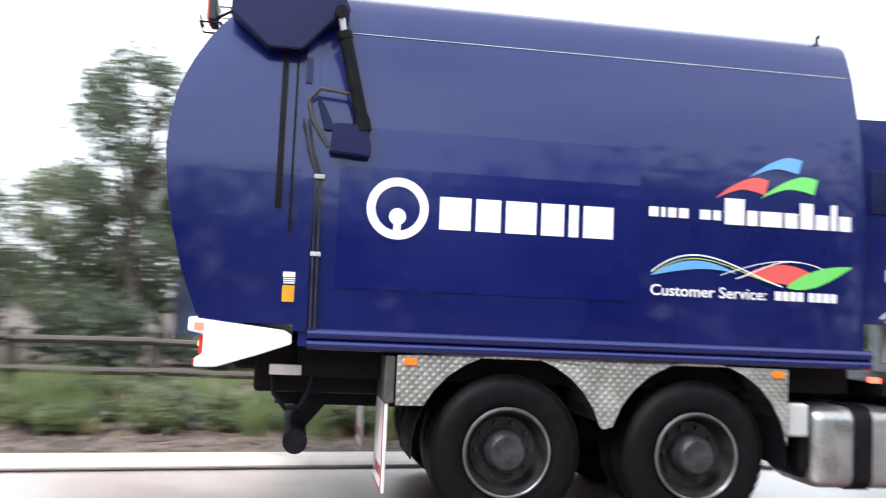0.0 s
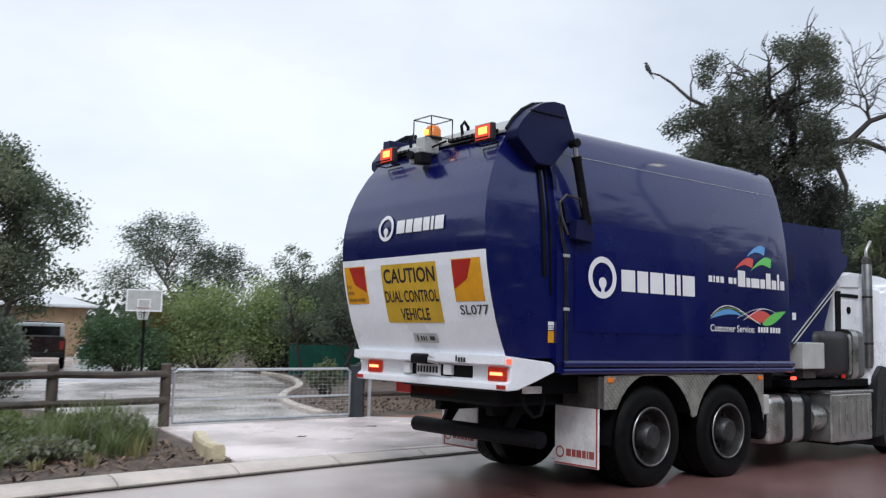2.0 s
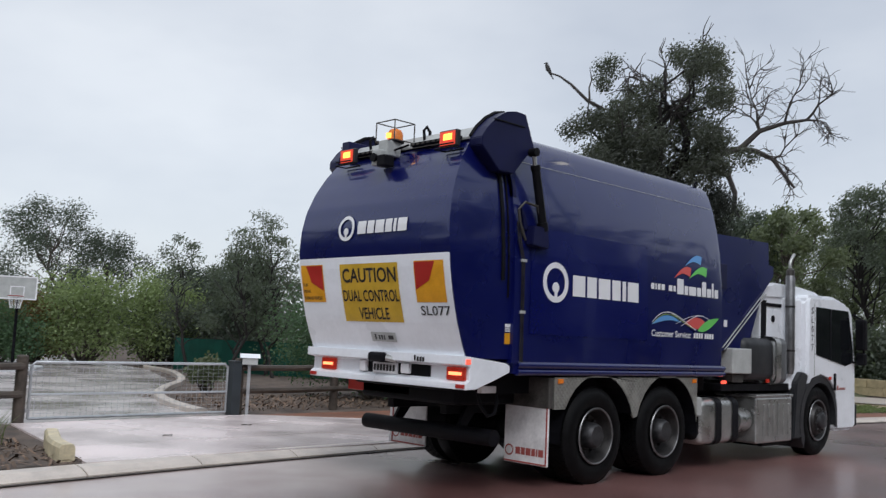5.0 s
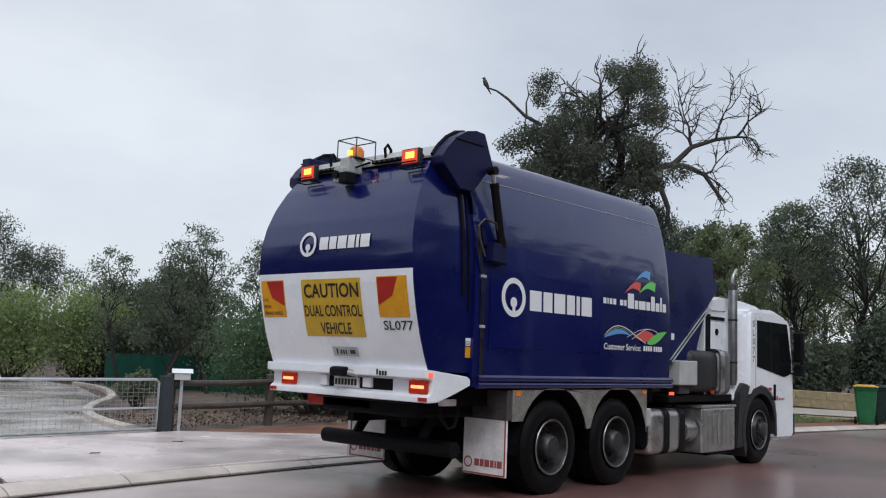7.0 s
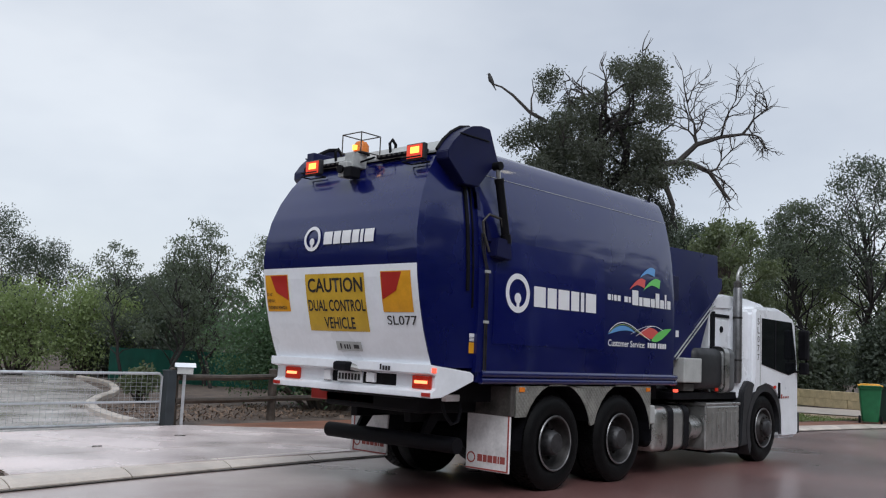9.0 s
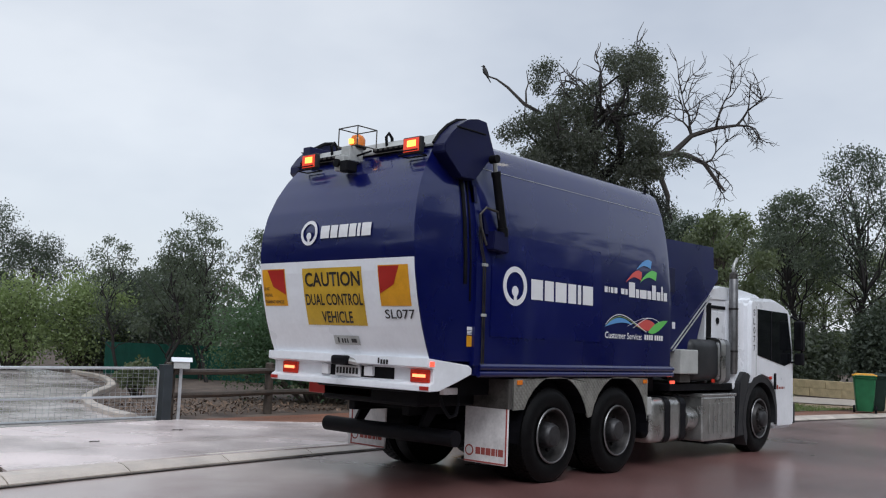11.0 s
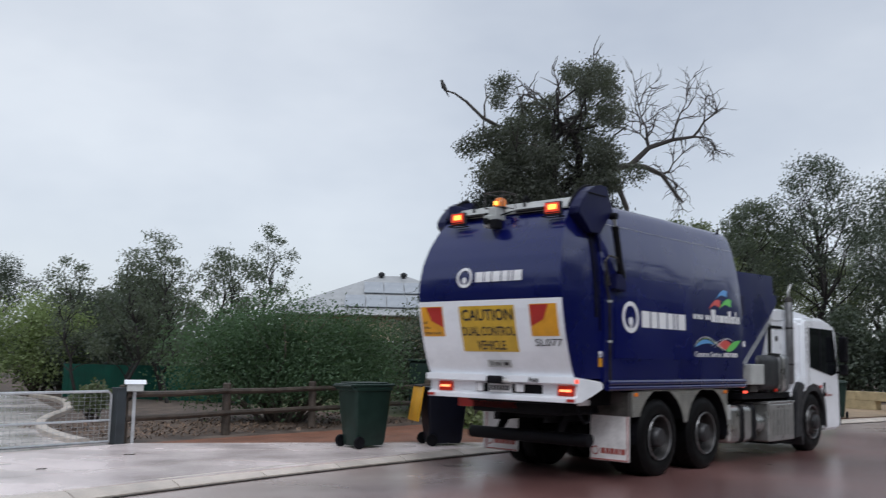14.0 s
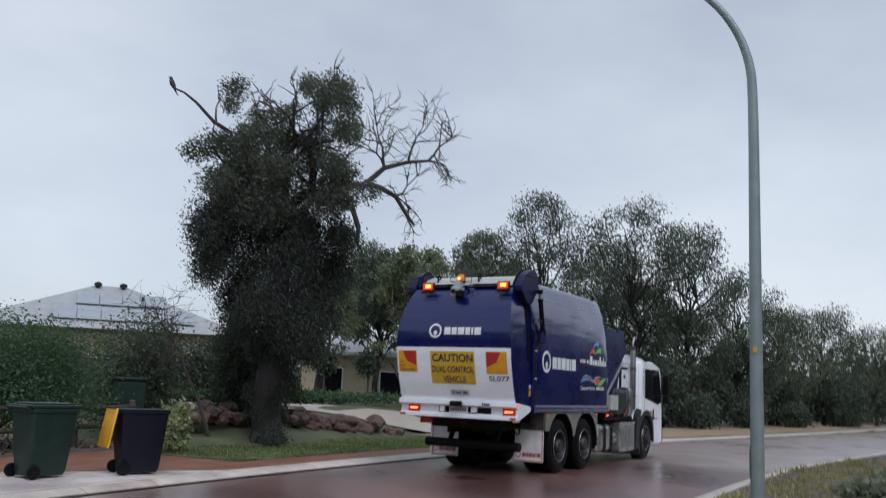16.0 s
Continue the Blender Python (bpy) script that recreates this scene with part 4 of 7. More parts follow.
# base colour turned paler along the far kerb and beyond the red stretch
r_nt = M["road"].node_tree
r_b = r_nt.nodes["Principled BSDF"]
r_old = r_b.inputs["Base Color"].links[0].from_socket
r_tc = r_nt.nodes.new("ShaderNodeTexCoord")
r_sep = r_nt.nodes.new("ShaderNodeSeparateXYZ")
r_noise = r_nt.nodes.new("ShaderNodeTexNoise")
r_noise.inputs["Scale"].default_value, r_noise.inputs["Detail"].default_value = 0.9, 4
r_nt.links.new(r_tc.outputs["Object"], r_sep.inputs[0])
r_nt.links.new(r_tc.outputs["Object"], r_noise.inputs["Vector"])


def r_math(operation, *values):
    n = r_nt.nodes.new("ShaderNodeMath")
    n.operation = operation
    for k, v in enumerate(values):
        if isinstance(v, (int, float)):
            n.inputs[k].default_value = v
        else:
            r_nt.links.new(v, n.inputs[k])
    return n.outputs[0]


def r_step(value, x0, x1, v0, v1):
    n = r_nt.nodes.new("ShaderNodeMapRange")
    n.interpolation_type = "SMOOTHSTEP"
    for key, v in (("From Min", x0), ("From Max", x1), ("To Min", v0), ("To Max", v1)):
        n.inputs[key].default_value = v
    r_nt.links.new(value, n.inputs["Value"])
    return n.outputs["Result"]


r_x, r_y = r_sep.outputs["X"], r_sep.outputs["Y"]
r_kerb = r_math("MULTIPLY_ADD", r_math("MULTIPLY_ADD", r_x, -0.0105, 0.03), r_x, 2.06)
r_in = r_math("MULTIPLY_ADD", r_noise.outputs["Fac"], 1.2, r_math("SUBTRACT", r_y, r_kerb))
r_band = r_math("MULTIPLY", r_step(r_in, -2.0, -0.1, 0, 1), r_step(r_x, 0.5, 4.0, 1, 0))
# sky sheen of the far wet road, put into its base colour
r_far_sheen = r_step(r_math("MULTIPLY_ADD", r_noise.outputs["Fac"], 2.4, r_x), 15.0, 17.5, 0, 1)
r_pale = r_math("MAXIMUM", r_band, r_far_sheen)
r_mix = r_nt.nodes.new("ShaderNodeMix")
r_mix.data_type = "RGBA"
r_grain = r_nt.nodes.new("ShaderNodeValToRGB")
r_grain.color_ramp.elements[0].position, r_grain.color_ramp.elements[0].color = 0.3, (0.36, 0.27, 0.25, 1)
r_grain.color_ramp.elements[1].position, r_grain.color_ramp.elements[1].color = 0.7, (0.52, 0.42, 0.395, 1)
r_nt.links.new(r_noise.outputs["Fac"], r_grain.inputs["Fac"])
r_nt.links.new(r_pale, r_mix.inputs[0])
r_nt.links.new(r_old, r_mix.inputs[6])
r_nt.links.new(r_grain.outputs["Color"], r_mix.inputs[7])
r_nt.links.new(r_mix.outputs[2], r_b.inputs["Base Color"])
M["kerb"] = material("damp_concrete_kerb", (0.53, 0.465, 0.41), 0.4, vary=0.18, scale=3, fine=50, bump=0.12, bump_scale=90, per_object=0.1, spec=0.7)
M["slab"] = material("wet_pink_concrete", (0.77, 0.665, 0.65), 0.24, vary=0.2, scale=0.6, fine=25, bump=0.1, bump_scale=100, rough_vary=0.14, per_object=0.05, spec=1.0)
M["gutter"] = material("dark_wet_joint", (0.035, 0.028, 0.025), 0.3, vary=0.3, scale=3, bump=0.2)
M["drive"] = material("wet_grey_concrete", (0.54, 0.49, 0.48), 0.24, vary=0.3, scale=0.5, fine=20, bump=0.08, bump_scale=90, rough_vary=0.14, spec=1.0, coat=0.25, coat_rough=0.1)
M["ground"] = material("bark_mulch_ground", (0.105, 0.078, 0.062), 0.8, vary=0.6, scale=2.2, fine=34, bump=0.6, bump_scale=25)
M["red_dirt"] = material("red_gravel", (0.20, 0.085, 0.05), 0.6, vary=0.25, scale=2.0, fine=40, bump=0.3, bump_scale=70, rough_vary=0.15)
M["tan_dirt"] = material("tan_dirt", (0.30, 0.22, 0.145), 0.7, vary=0.25, scale=1.0, fine=20, bump=0.3, bump_scale=40)
M["lawn"] = material("lawn_soil", (0.088, 0.098, 0.048), 0.8, vary=0.4, scale=1.0, fine=14, bump=0.4, bump_scale=30)
M["timber"] = material("dark_weathered_timber", (0.062, 0.048, 0.038), 0.55, vary=0.45, scale=5, fine=40, bump=0.35, bump_scale=35)
M["galv"] = material("galvanised_tube", (0.48, 0.50, 0.52), 0.38, 0.7, vary=0.15, scale=6, bump=0.03)
M["bark"] = material("eucalypt_bark", (0.075, 0.06, 0.05), 0.8, vary=0.45, scale=4, fine=25, bump=0.5, bump_scale=18)
M["bark_black"] = material("wet_black_bark", (0.019, 0.016, 0.015), 0.8, vary=0.45, scale=4, fine=25, bump=0.5, bump_scale=18)
M["bark_pale"] = material("pale_bark", (0.20, 0.17, 0.145), 0.75, vary=0.4, scale=3, fine=20, bump=0.3, bump_scale=18)
M["dead"] = material("dead_wood", (0.046, 0.039, 0.036), 0.8, vary=0.35, scale=5, fine=25, bump=0.3, bump_scale=25)
M["leaf"] = foliage("gum_leaves", (0.100, 0.118, 0.094))
# dark and grey-green leaves are lifted: distance haze is put into their colour
M["leaf_dark"] = foliage("dark_leaves", (0.070, 0.088, 0.068), translucent=0.2)
M["leaf_grey"] = foliage("grey_green_leaves", (0.185, 0.196, 0.152))
M["leaf_bright"] = foliage("bright_shrub_leaves", (0.080, 0.132, 0.076))
M["leaf_olive"] = foliage("olive_leaves", (0.125, 0.146, 0.092))
M["leaf_weeping"] = foliage("yellow_green_feathery_leaves", (0.19, 0.235, 0.115))
M["leaf_rust"] = foliage("russet_leaves", (0.19, 0.125, 0.06))
M["leaf_pale"] = foliage("pale_sapling_leaves", (0.27, 0.30, 0.17))
M["leaf_hero"] = foliage("dull_gum_leaves", (0.084, 0.092, 0.077), translucent=0.3)
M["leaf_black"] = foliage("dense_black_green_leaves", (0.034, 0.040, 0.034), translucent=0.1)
M["blade"] = foliage("strappy_blades", (0.15, 0.175, 0.095))
M["blade_dry"] = foliage("dry_blades", (0.27, 0.24, 0.14))
M["turf"] = foliage("turf_blades", (0.135, 0.165, 0.072))
M["bin_green"] = material("dark_green_bin_plastic", (0.012, 0.028, 0.022), 0.42, vary=0.2, scale=5, bump=0.03, spec=0.25)
M["bin_bright"] = material("green_bin_plastic", (0.02, 0.13, 0.055), 0.42, vary=0.15, scale=5, bump=0.03, spec=0.25)
M["bin_dark"] = material("charcoal_bin_plastic", (0.004, 0.005, 0.013), 0.5, vary=0.2, scale=5, bump=0.03, spec=0.25)
M["bin_yellow"] = material("yellow_bin_lid", (0.72, 0.36, 0.02), 0.42, vary=0.12, scale=5, bump=0.03)
M["shade"] = material("green_shade_cloth", (0.016, 0.13, 0.095), 0.75, vary=0.2, scale=2, fine=60, bump=0.2)
M["render_wall"] = material("cream_render", (0.46, 0.39, 0.27), 0.8, vary=0.12, scale=1.2, fine=20, bump=0.1)
M["brick"] = material("tan_brick_wall", (0.34, 0.23, 0.14), 0.8, vary=0.2, scale=2, fine=12, bump=0.2)
M["limestone"] = material("limestone_block", (0.46, 0.37, 0.22), 0.8, vary=0.2, scale=3, fine=20, bump=0.3, per_object=0.12)
M["roof"] = material("grey_roof_tile", (0.34, 0.35, 0.36), 0.5, vary=0.15, scale=2, fine=12, bump=0.3, bump_scale=9)
M["roof_white"] = material("pale_metal_roof", (0.62, 0.64, 0.66), 0.4, vary=0.08, scale=2, bump=0.05)
# pale base colour holds the sky reflection of the dark panels
M["solar"] = material("solar_panel", (0.30, 0.325, 0.36), 0.2, vary=0.1, scale=2, bump=0)
M["rock"] = material("reddish_field_stone", (0.095, 0.058, 0.047), 0.75, vary=0.4, scale=4, fine=25, bump=0.5, bump_scale=14, per_object=0.3)
M["pole"] = material("grey_green_lamp_pole", (0.24, 0.29, 0.29), 0.42, 0.2, vary=0.12, scale=4, bump=0.03)
M["maroon"] = material("maroon_car_paint", (0.022, 0.003, 0.005), 0.28, vary=0.1, bump=0, coat=0.6)
M["post_green"] = material("dark_slate_post", (0.028, 0.036, 0.042), 0.5, vary=0.2, scale=4, bump=0.08)
M["bird"] = material("dark_feathers", (0.03, 0.028, 0.028), 0.7, vary=0.3, bump=0.1)
M["lamp_glow"] = material("lit_street_lamp", (0.9, 0.85, 0.7), 0.3, bump=0, vary=0.02, emit=(1.0, 0.93, 0.72, 4.0))

# ---- ground, road, kerbs ----
_KX = [-60, -40, -20, -9, -5, 0, 4, 8, 13, 18, 25, 43, 67, 100]
_KY = [-16, -8.2, -2.1, 0.92, 1.62, 2.06, 2.02, 1.8, 1.3, 0.45, -1.2, -5.9, -11.4, -19]
WIDE = 6.75


def edge(x):
    """y of the road's edge on the far side."""
    i = max(1, min(len(_KX) - 3, int(np.searchsorted(_KX, x)) - 1))
    x0, x1, x2, x3 = _KX[i - 1:i + 3]
    y0, y1, y2, y3 = _KY[i - 1:i + 3]
    h = x2 - x1
    u = (x - x1) / h
    if u < 0 or u > 1:
        return float(np.interp(x, _KX, _KY)) if _KX[0] <= x <= _KX[-1] else (_KY[-1] - 0.24 * (x - _KX[-1]) if x > 0 else _KY[0] + 0.39 * (x - _KX[0]))
    m1, m2 = (y2 - y0) / (x2 - x0) * h, (y3 - y1) / (x3 - x1) * h
    return (2 * u ** 3 - 3 * u ** 2 + 1) * y1 + (u ** 3 - 2 * u ** 2 + u) * m1 + (-2 * u ** 3 + 3 * u ** 2) * y2 + (u ** 3 - u ** 2) * m2


def ground_z(x, y):
    d = y - edge(x)
    out = d - 0.1 if d > -WIDE / 2 else -WIDE - 0.1 - d
    return -0.05 + 0.12 * max(0.0, min(1.0, out / 0.28)) + (-0.03 * abs(noise.noise((x * 0.3, y * 0.3, 0))) if out > 1.5 else 0)


def axis(lo, hi, step, far):
    a = list(np.arange(lo, hi + 1e-6, step))
    k = step
    out_hi, out_lo = [], []
    v, w = hi, lo
    while v < far:
        k *= 1.5
        v += k
        w -= k
        out_hi.append(v)
        out_lo.append(w)
    return out_lo[::-1] + a + out_hi


gx, gy = axis(-22, 34, 0.3, 2500), axis(-13, 12, 0.3, 2500)
gv = [(x, y, ground_z(x, y)) for y in gy for x in gx]
gf = [(j * len(gx) + i, j * len(gx) + i + 1, (j + 1) * len(gx) + i + 1, (j + 1) * len(gx) + i) for j in range(len(gy) - 1) for i in range(len(gx) - 1)]
me = bpy.data.meshes.new("ground")
me.from_pydata(gv, [], gf)
me.materials.append(M["ground"])
ground = tagged(new("ground", me), "dark brown bark mulch and bare soil beside the road", "ground", kind="structure")


def strip(name, mat, xs, lo, hi, z, label, category, kind="structure", crown=0.0, n=6):
    bm = bmesh.new()
    rows = []
    for x in xs:
        a, b = lo(x), hi(x)
        rows.append([bm.verts.new((x, a + (b - a) * i / n, z + crown * (1 - (2 * i / n - 1) ** 2))) for i in range(n + 1)])
    for p, q in zip(rows, rows[1:]):
        for i in range(n):
            bm.faces.new((p[i], q[i], q[i + 1], p[i + 1]))
    return tagged(part(name, bm, mat), label, category, kind=kind)


xs_road = [-60, -50, -40, -32] + list(np.arange(-26, 46, 1.0)) + [50, 56, 64, 76, 100]
strip("road", "road", xs_road, lambda x: edge(x) - WIDE - 0.02, lambda x: edge(x) + 0.02, -0.012, "wet brick-red asphalt road, pale along the kerb, far sky sheen painted", "road", crown=0.012)


strip("gutter", "gutter", list(np.arange(-26, 60, 1.0)), lambda x: edge(x) - 0.055, lambda x: edge(x) + 0.012, 0.0045, "dark wet gutter joint along the kerb", "gutter", n=1)


def kerb_run(name, off, sgn, x0, x1, label):
    k = thing(name, label, "kerb", kind="structure")
    x = x0
    while x < x1:
        ln = 1.35
        xa, xb = x + 0.008, x + ln - 0.008
        bm = bmesh.new()
        prof = [(0.0, -0.06), (0.0, 0.018), (0.05, 0.042), (0.16, 0.075), (0.32, 0.088), (0.36, 0.082), (0.36, -0.06)]
        a = [bm.verts.new((xa, edge(xa) + off + sgn * o, z)) for o, z in prof]
        b = [bm.verts.new((xb, edge(xb) + off + sgn * o, z)) for o, z in prof]
        bm.faces.new(a)
        bm.faces.new(b[::-1])
        for i in range(len(prof) - 1):
            bm.faces.new((a[i], a[i + 1], b[i + 1], b[i]))
        bmesh.ops.recalc_face_normals(bm, faces=bm.faces)
        part("kerb_stone", bm, "kerb", k)
        x += ln
    return k


kerb_run("kerb_far", 0.0, 1, -26, 66, "pale damp concrete kerb stones along the road")
kerb_run("kerb_near", -WIDE, -1, -20, 60, "pale damp concrete kerb stones on the near side")


def quad_slabs(parent, c, nu, nv, mat, z=0.085, gap=0.012, name="slab"):
    c = [Vector((*p, 0)) for p in c]

    def at(u, v):
        return (c[0] * (1 - u) + c[1] * u) * (1 - v) + (c[3] * (1 - u) + c[2] * u) * v
    for i in range(nu):
        for j in range(nv):
            q = [at((i + a) / nu, (j + b) / nv) for a, b in ((0, 0), (1, 0), (1, 1), (0, 1))]
            mid = sum(q, Vector()) / 4
            dz = random.uniform(-0.003, 0.003)
            bm = bmesh.new()
            top = [bm.verts.new(p + (mid - p).normalized() * gap + Vector((0, 0, z + dz))) for p in q]
            low = [bm.verts.new(p + (mid - p).normalized() * gap * 0.5 + Vector((0, 0, z - 0.1))) for p in q]
            bm.faces.new(top)
            for k in range(4):
                bm.faces.new((low[k], low[(k + 1) % 4], top[(k + 1) % 4], top[k]))
            part(name, bm, mat, parent)


apron = thing("driveway_apron", "wet pinkish concrete driveway apron between kerb and gate", "driveway", kind="structure")
quad_slabs(apron, [(-4.26, edge(-4.26) + 0.37), (5.6, edge(5.6) + 0.37), (0.35, 6.3), (-3.62, 6.1)], 4, 3, "slab")
drv = thing("driveway", "wet grey concrete driveway curving away behind the gate", "driveway", kind="structure")
quad_slabs(drv, [(-3.7, 6.12), (-0.05, 6.3), (0.75, 10.3), (-4.5, 11)], 2, 2, "drive", 0.082)
quad_slabs(drv, [(-4.5, 11.0), (0.75, 10.3), (3.4, 14.5), (-6, 16)], 2, 2, "drive", 0.081)
quad_slabs(drv, [(-6, 16.0), (3.4, 14.5), (6.1, 21.5), (-10, 23)], 3, 3, "drive", 0.08)
quad_slabs(drv, [(-10, 23.0), (6.1, 21.5), (9, 44), (-8, 44)], 3, 4, "drive", 0.08)


def swept(path, w, h, z0):
    """A low kerb of rectangular section with softened top edges along a path."""
    bm = bmesh.new()
    rows = []
    for i, p in enumerate(path):
        p = Vector((*p, 0))
        q0, q1 = Vector((*path[max(0, i - 1)], 0)), Vector((*path[min(len(path) - 1, i + 1)], 0))
        n = (q1 - q0).normalized().cross(Vector((0, 0, 1)))
        rows.append([bm.verts.new(p + n * o + Vector((0, 0, z))) for o, z in ((-w / 2, z0 - 0.1), (-w / 2, z0 + h * 0.8), (-w * 0.36, z0 + h), (w * 0.36, z0 + h), (w / 2, z0 + h * 0.8), (w / 2, z0 - 0.1))])
    for r, s in zip(rows, rows[1:]):
        for k in range(5):
            bm.faces.new((r[k], r[k + 1], s[k + 1], s[k]))
    bm.faces.new(rows[0][::-1])
    bm.faces.new(rows[-1])
    bmesh.ops.recalc_face_normals(bm, faces=bm.faces)
    return bm


tagged(part("garden_edging", swept([(-0.36, 6.6), (-0.28, 7.2), (-0.14, 7.8), (0.05, 8.5), (0.28, 9.2), (0.6, 9.95), (1.1, 10.95), (1.5, 11.6), (1.95, 12.3), (2.5, 13.05), (3.0, 13.7), (3.8, 14.95), (4.5, 16.3), (5.1, 17.6), (5.6, 18.8), (6.0, 20.1), (6.4, 22.2)], 0.2, 0.1, 0.08), "kerb"), "pale curved concrete edging beside the driveway", "edging", kind="structure")
tagged(part("garden_edging", swept([(-7, 18.4), (-3, 18.6), (0, 19.1), (1.7, 19.8), (2.4, 21.0), (2.2, 23)], 0.2, 0.1, 0.08), "roof_white"), "pale curved concrete edging beside the driveway", "edging", kind="structure")
strip("verge_path", "red_dirt", list(np.arange(-0.5, 30, 0.8)), lambda x: edge(x) + 0.37, lambda x: min(edge(x) + 1.5 if x > 7.5 else 6.3, 6.3), 0.079, "damp red gravel strip behind the kerb", "path")
strip("lawn", "lawn", list(np.arange(7.2, 20.4, 0.8)), lambda x: edge(x) + 1.3, lambda x: edge(x) + 4.2, 0.09, "short green lawn strip below the rocks", "lawn")


def bank_z(x, y):
    """A grassed bank that climbs from the verge to the house."""
    return 0.06 + 0.75 * max(0.0, min(1.0, (y - 5.2 - (x - 16) * 0.1) / 3.2))


bm = bmesh.new()
grid = []
for k in range(25):
    x = 9.0 + k
    grid.append([bm.verts.new((x, 5.0 + (x - 16) * 0.1 + 0.4 * q, bank_z(x, 5.0 + (x - 16) * 0.1 + 0.4 * q) * min(1, (x - 9) / 4 + 0.08))) for q in range(26)])
for p, q in zip(grid, grid[1:]):
    for k in range(25):
        bm.faces.new((p[k], q[k], q[k + 1], p[k + 1]))
tagged(part("garden_bank", bm, "lawn", smooth=True), "low grassed garden bank below the cream house", "bank", kind="structure")
bm = bmesh.new()
near, far = [], []
for x, y in ((13.5, 9.2), (15.0, 8.7), (17, 8.1), (19, 7.5), (19.9, 6.4), (20.2, 5.2), (20.4, 3.8), (20.7, 2.6), (21.0, 1.6)):
    for row, dx, dy in ((near, 0, 0), (far, 0.9, 1.7) if y > 7 else (far, 4.2, 1.9)):
        row.append(bm.verts.new((x + dx, y + dy, max(0.09, bank_z(x + dx, y + dy)) + 0.04)))
for k in range(len(near) - 1):
    bm.faces.new((near[k], near[k + 1], far[k + 1], far[k]))
tagged(part("house_drive", bm, "kerb"), "pale concrete driveway climbing to the cream house", "driveway", kind="structure")
strip("far_verge", "tan_dirt", [19, 24, 30, 38, 50, 66], lambda x: edge(x) + 0.5, lambda x: edge(x) + 5, 0.10, "pale dry grass verge by the bend", "verge")

# ---- leaves, trees, shrubs ----


def leaf_mesh(name, clumps, count, size, mat, parent, seed, droop=0.5, long=2.2, label=""):
    """Many small leaves spread through ellipsoid clumps (x, y, z, rx, ry, rz)."""
    rng = np.random.RandomState(seed)
    vol = np.array([max(0.02, c[3] * c[4] * c[5]) ** 0.75 for c in clumps])
    pick = rng.choice(len(clumps), count, p=vol / vol.sum())
    c = np.array(clumps)[pick]
    d = rng.normal(size=(count, 3))
    d /= np.linalg.norm(d, axis=1, keepdims=True)
    r = rng.uniform(0.12, 1.0, count) ** 0.42
    r *= 1 + 0.24 * rng.normal(size=count)
    p = c[:, :3] + d * r[:, None] * c[:, 3:6]
    ax = rng.normal(size=(count, 3))
    ax[:, 2] -= droop * 1.6
    ax /= np.linalg.norm(ax, axis=1, keepdims=True)
    bx = np.cross(ax, rng.normal(size=(count, 3)))
    bx /= np.linalg.norm(bx, axis=1, keepdims=True) + 1e-9
    s = size * rng.uniform(0.6, 1.35, count)[:, None]
    w = s / long
    v = np.stack([p, p + ax * s * 0.5 + bx * w * 0.5, p + ax * s, p + ax * s * 0.5 - bx * w * 0.5], 1).reshape(-1, 3)
    me = bpy.data.meshes.new(name)
    me.vertices.add(count * 4)
    me.vertices.foreach_set("co", v.ravel())
    me.loops.add(count * 4)
    me.loops.foreach_set("vertex_index", np.arange(count * 4))
    me.polygons.add(count)
    me.polygons.foreach_set("loop_start", np.arange(count) * 4)
    me.polygons.foreach_set("loop_total", np.full(count, 4))
    me.update(calc_edges=True)
    me.materials.append(M[mat])
    ob = new(name, me)
    ob.parent = parent
    if label:
        ob["label"] = label
    return ob


def limb(bm, a, b, r0, r1, rng, bend=0.12, n=5, sides=6):
    a, b = Vector(a), Vector(b)
    ln = (b - a).length
    pts = []
    for i in range(n + 1):
        f = i / n
        off = Vector((rng.normal(), rng.normal(), rng.normal() * 0.5)) * ln * bend * math.sin(math.pi * f)
        pts.append(a.lerp(b, f) + off)
    tube(bm, pts, [r0 + (r1 - r0) * i / n for i in range(n + 1)], sides)
    return pts


def gum_tree(x, y, h, spread, base, seed, leaf="leaf", count=7000, size=0.26, clumps=16, bark="bark", name="gum_tree", label="tall open-crowned gum tree with grey-green leaves", lean=0.0, squash=1.0, group="trees", girth=1.0):
    rng = np.random.RandomState(seed)
    t = thing(name, label, "tree", group, m=pose(x, y, 0.0))
    bm = bmesh.new()
    top = Vector((lean, 0, h * 0.72))
    trunk = limb(bm, (0, 0, -0.1), top, (0.021 * h + 0.05) * girth, 0.05 * girth, rng, 0.05, 7, 8)
    cl = []
    for i in range(clumps):
        f = (i + 0.5) / clumps
        z = base + (h - base) * (0.08 + 0.88 * f ** 0.8)
        a = i * 2.4 + rng.uniform(-0.5, 0.5)
        prof = math.sin(math.pi * min(1, 0.22 + 0.72 * f)) ** 0.7
        r = spread * prof * rng.uniform(0.35, 0.95)
        p = Vector((math.cos(a) * r + lean * z / h, math.sin(a) * r, z))
        k = spread * rng.uniform(0.18, 0.36)
        cl.append((p.x, p.y, p.z - k * 0.25, k, k, k * rng.uniform(0.6, 0.95) * squash))
        s = trunk[min(len(trunk) - 1, max(2, int(len(trunk) * min(0.95, z / h * 0.85))))]
        limb(bm, s, p, (0.03 + 0.004 * h) * girth, 0.012 * girth, rng, 0.1, 4, 5)
    part("trunk", bm, bark, t, smooth=True)
    leaf_mesh("crown", cl, count, size, leaf, t, seed)
    return t


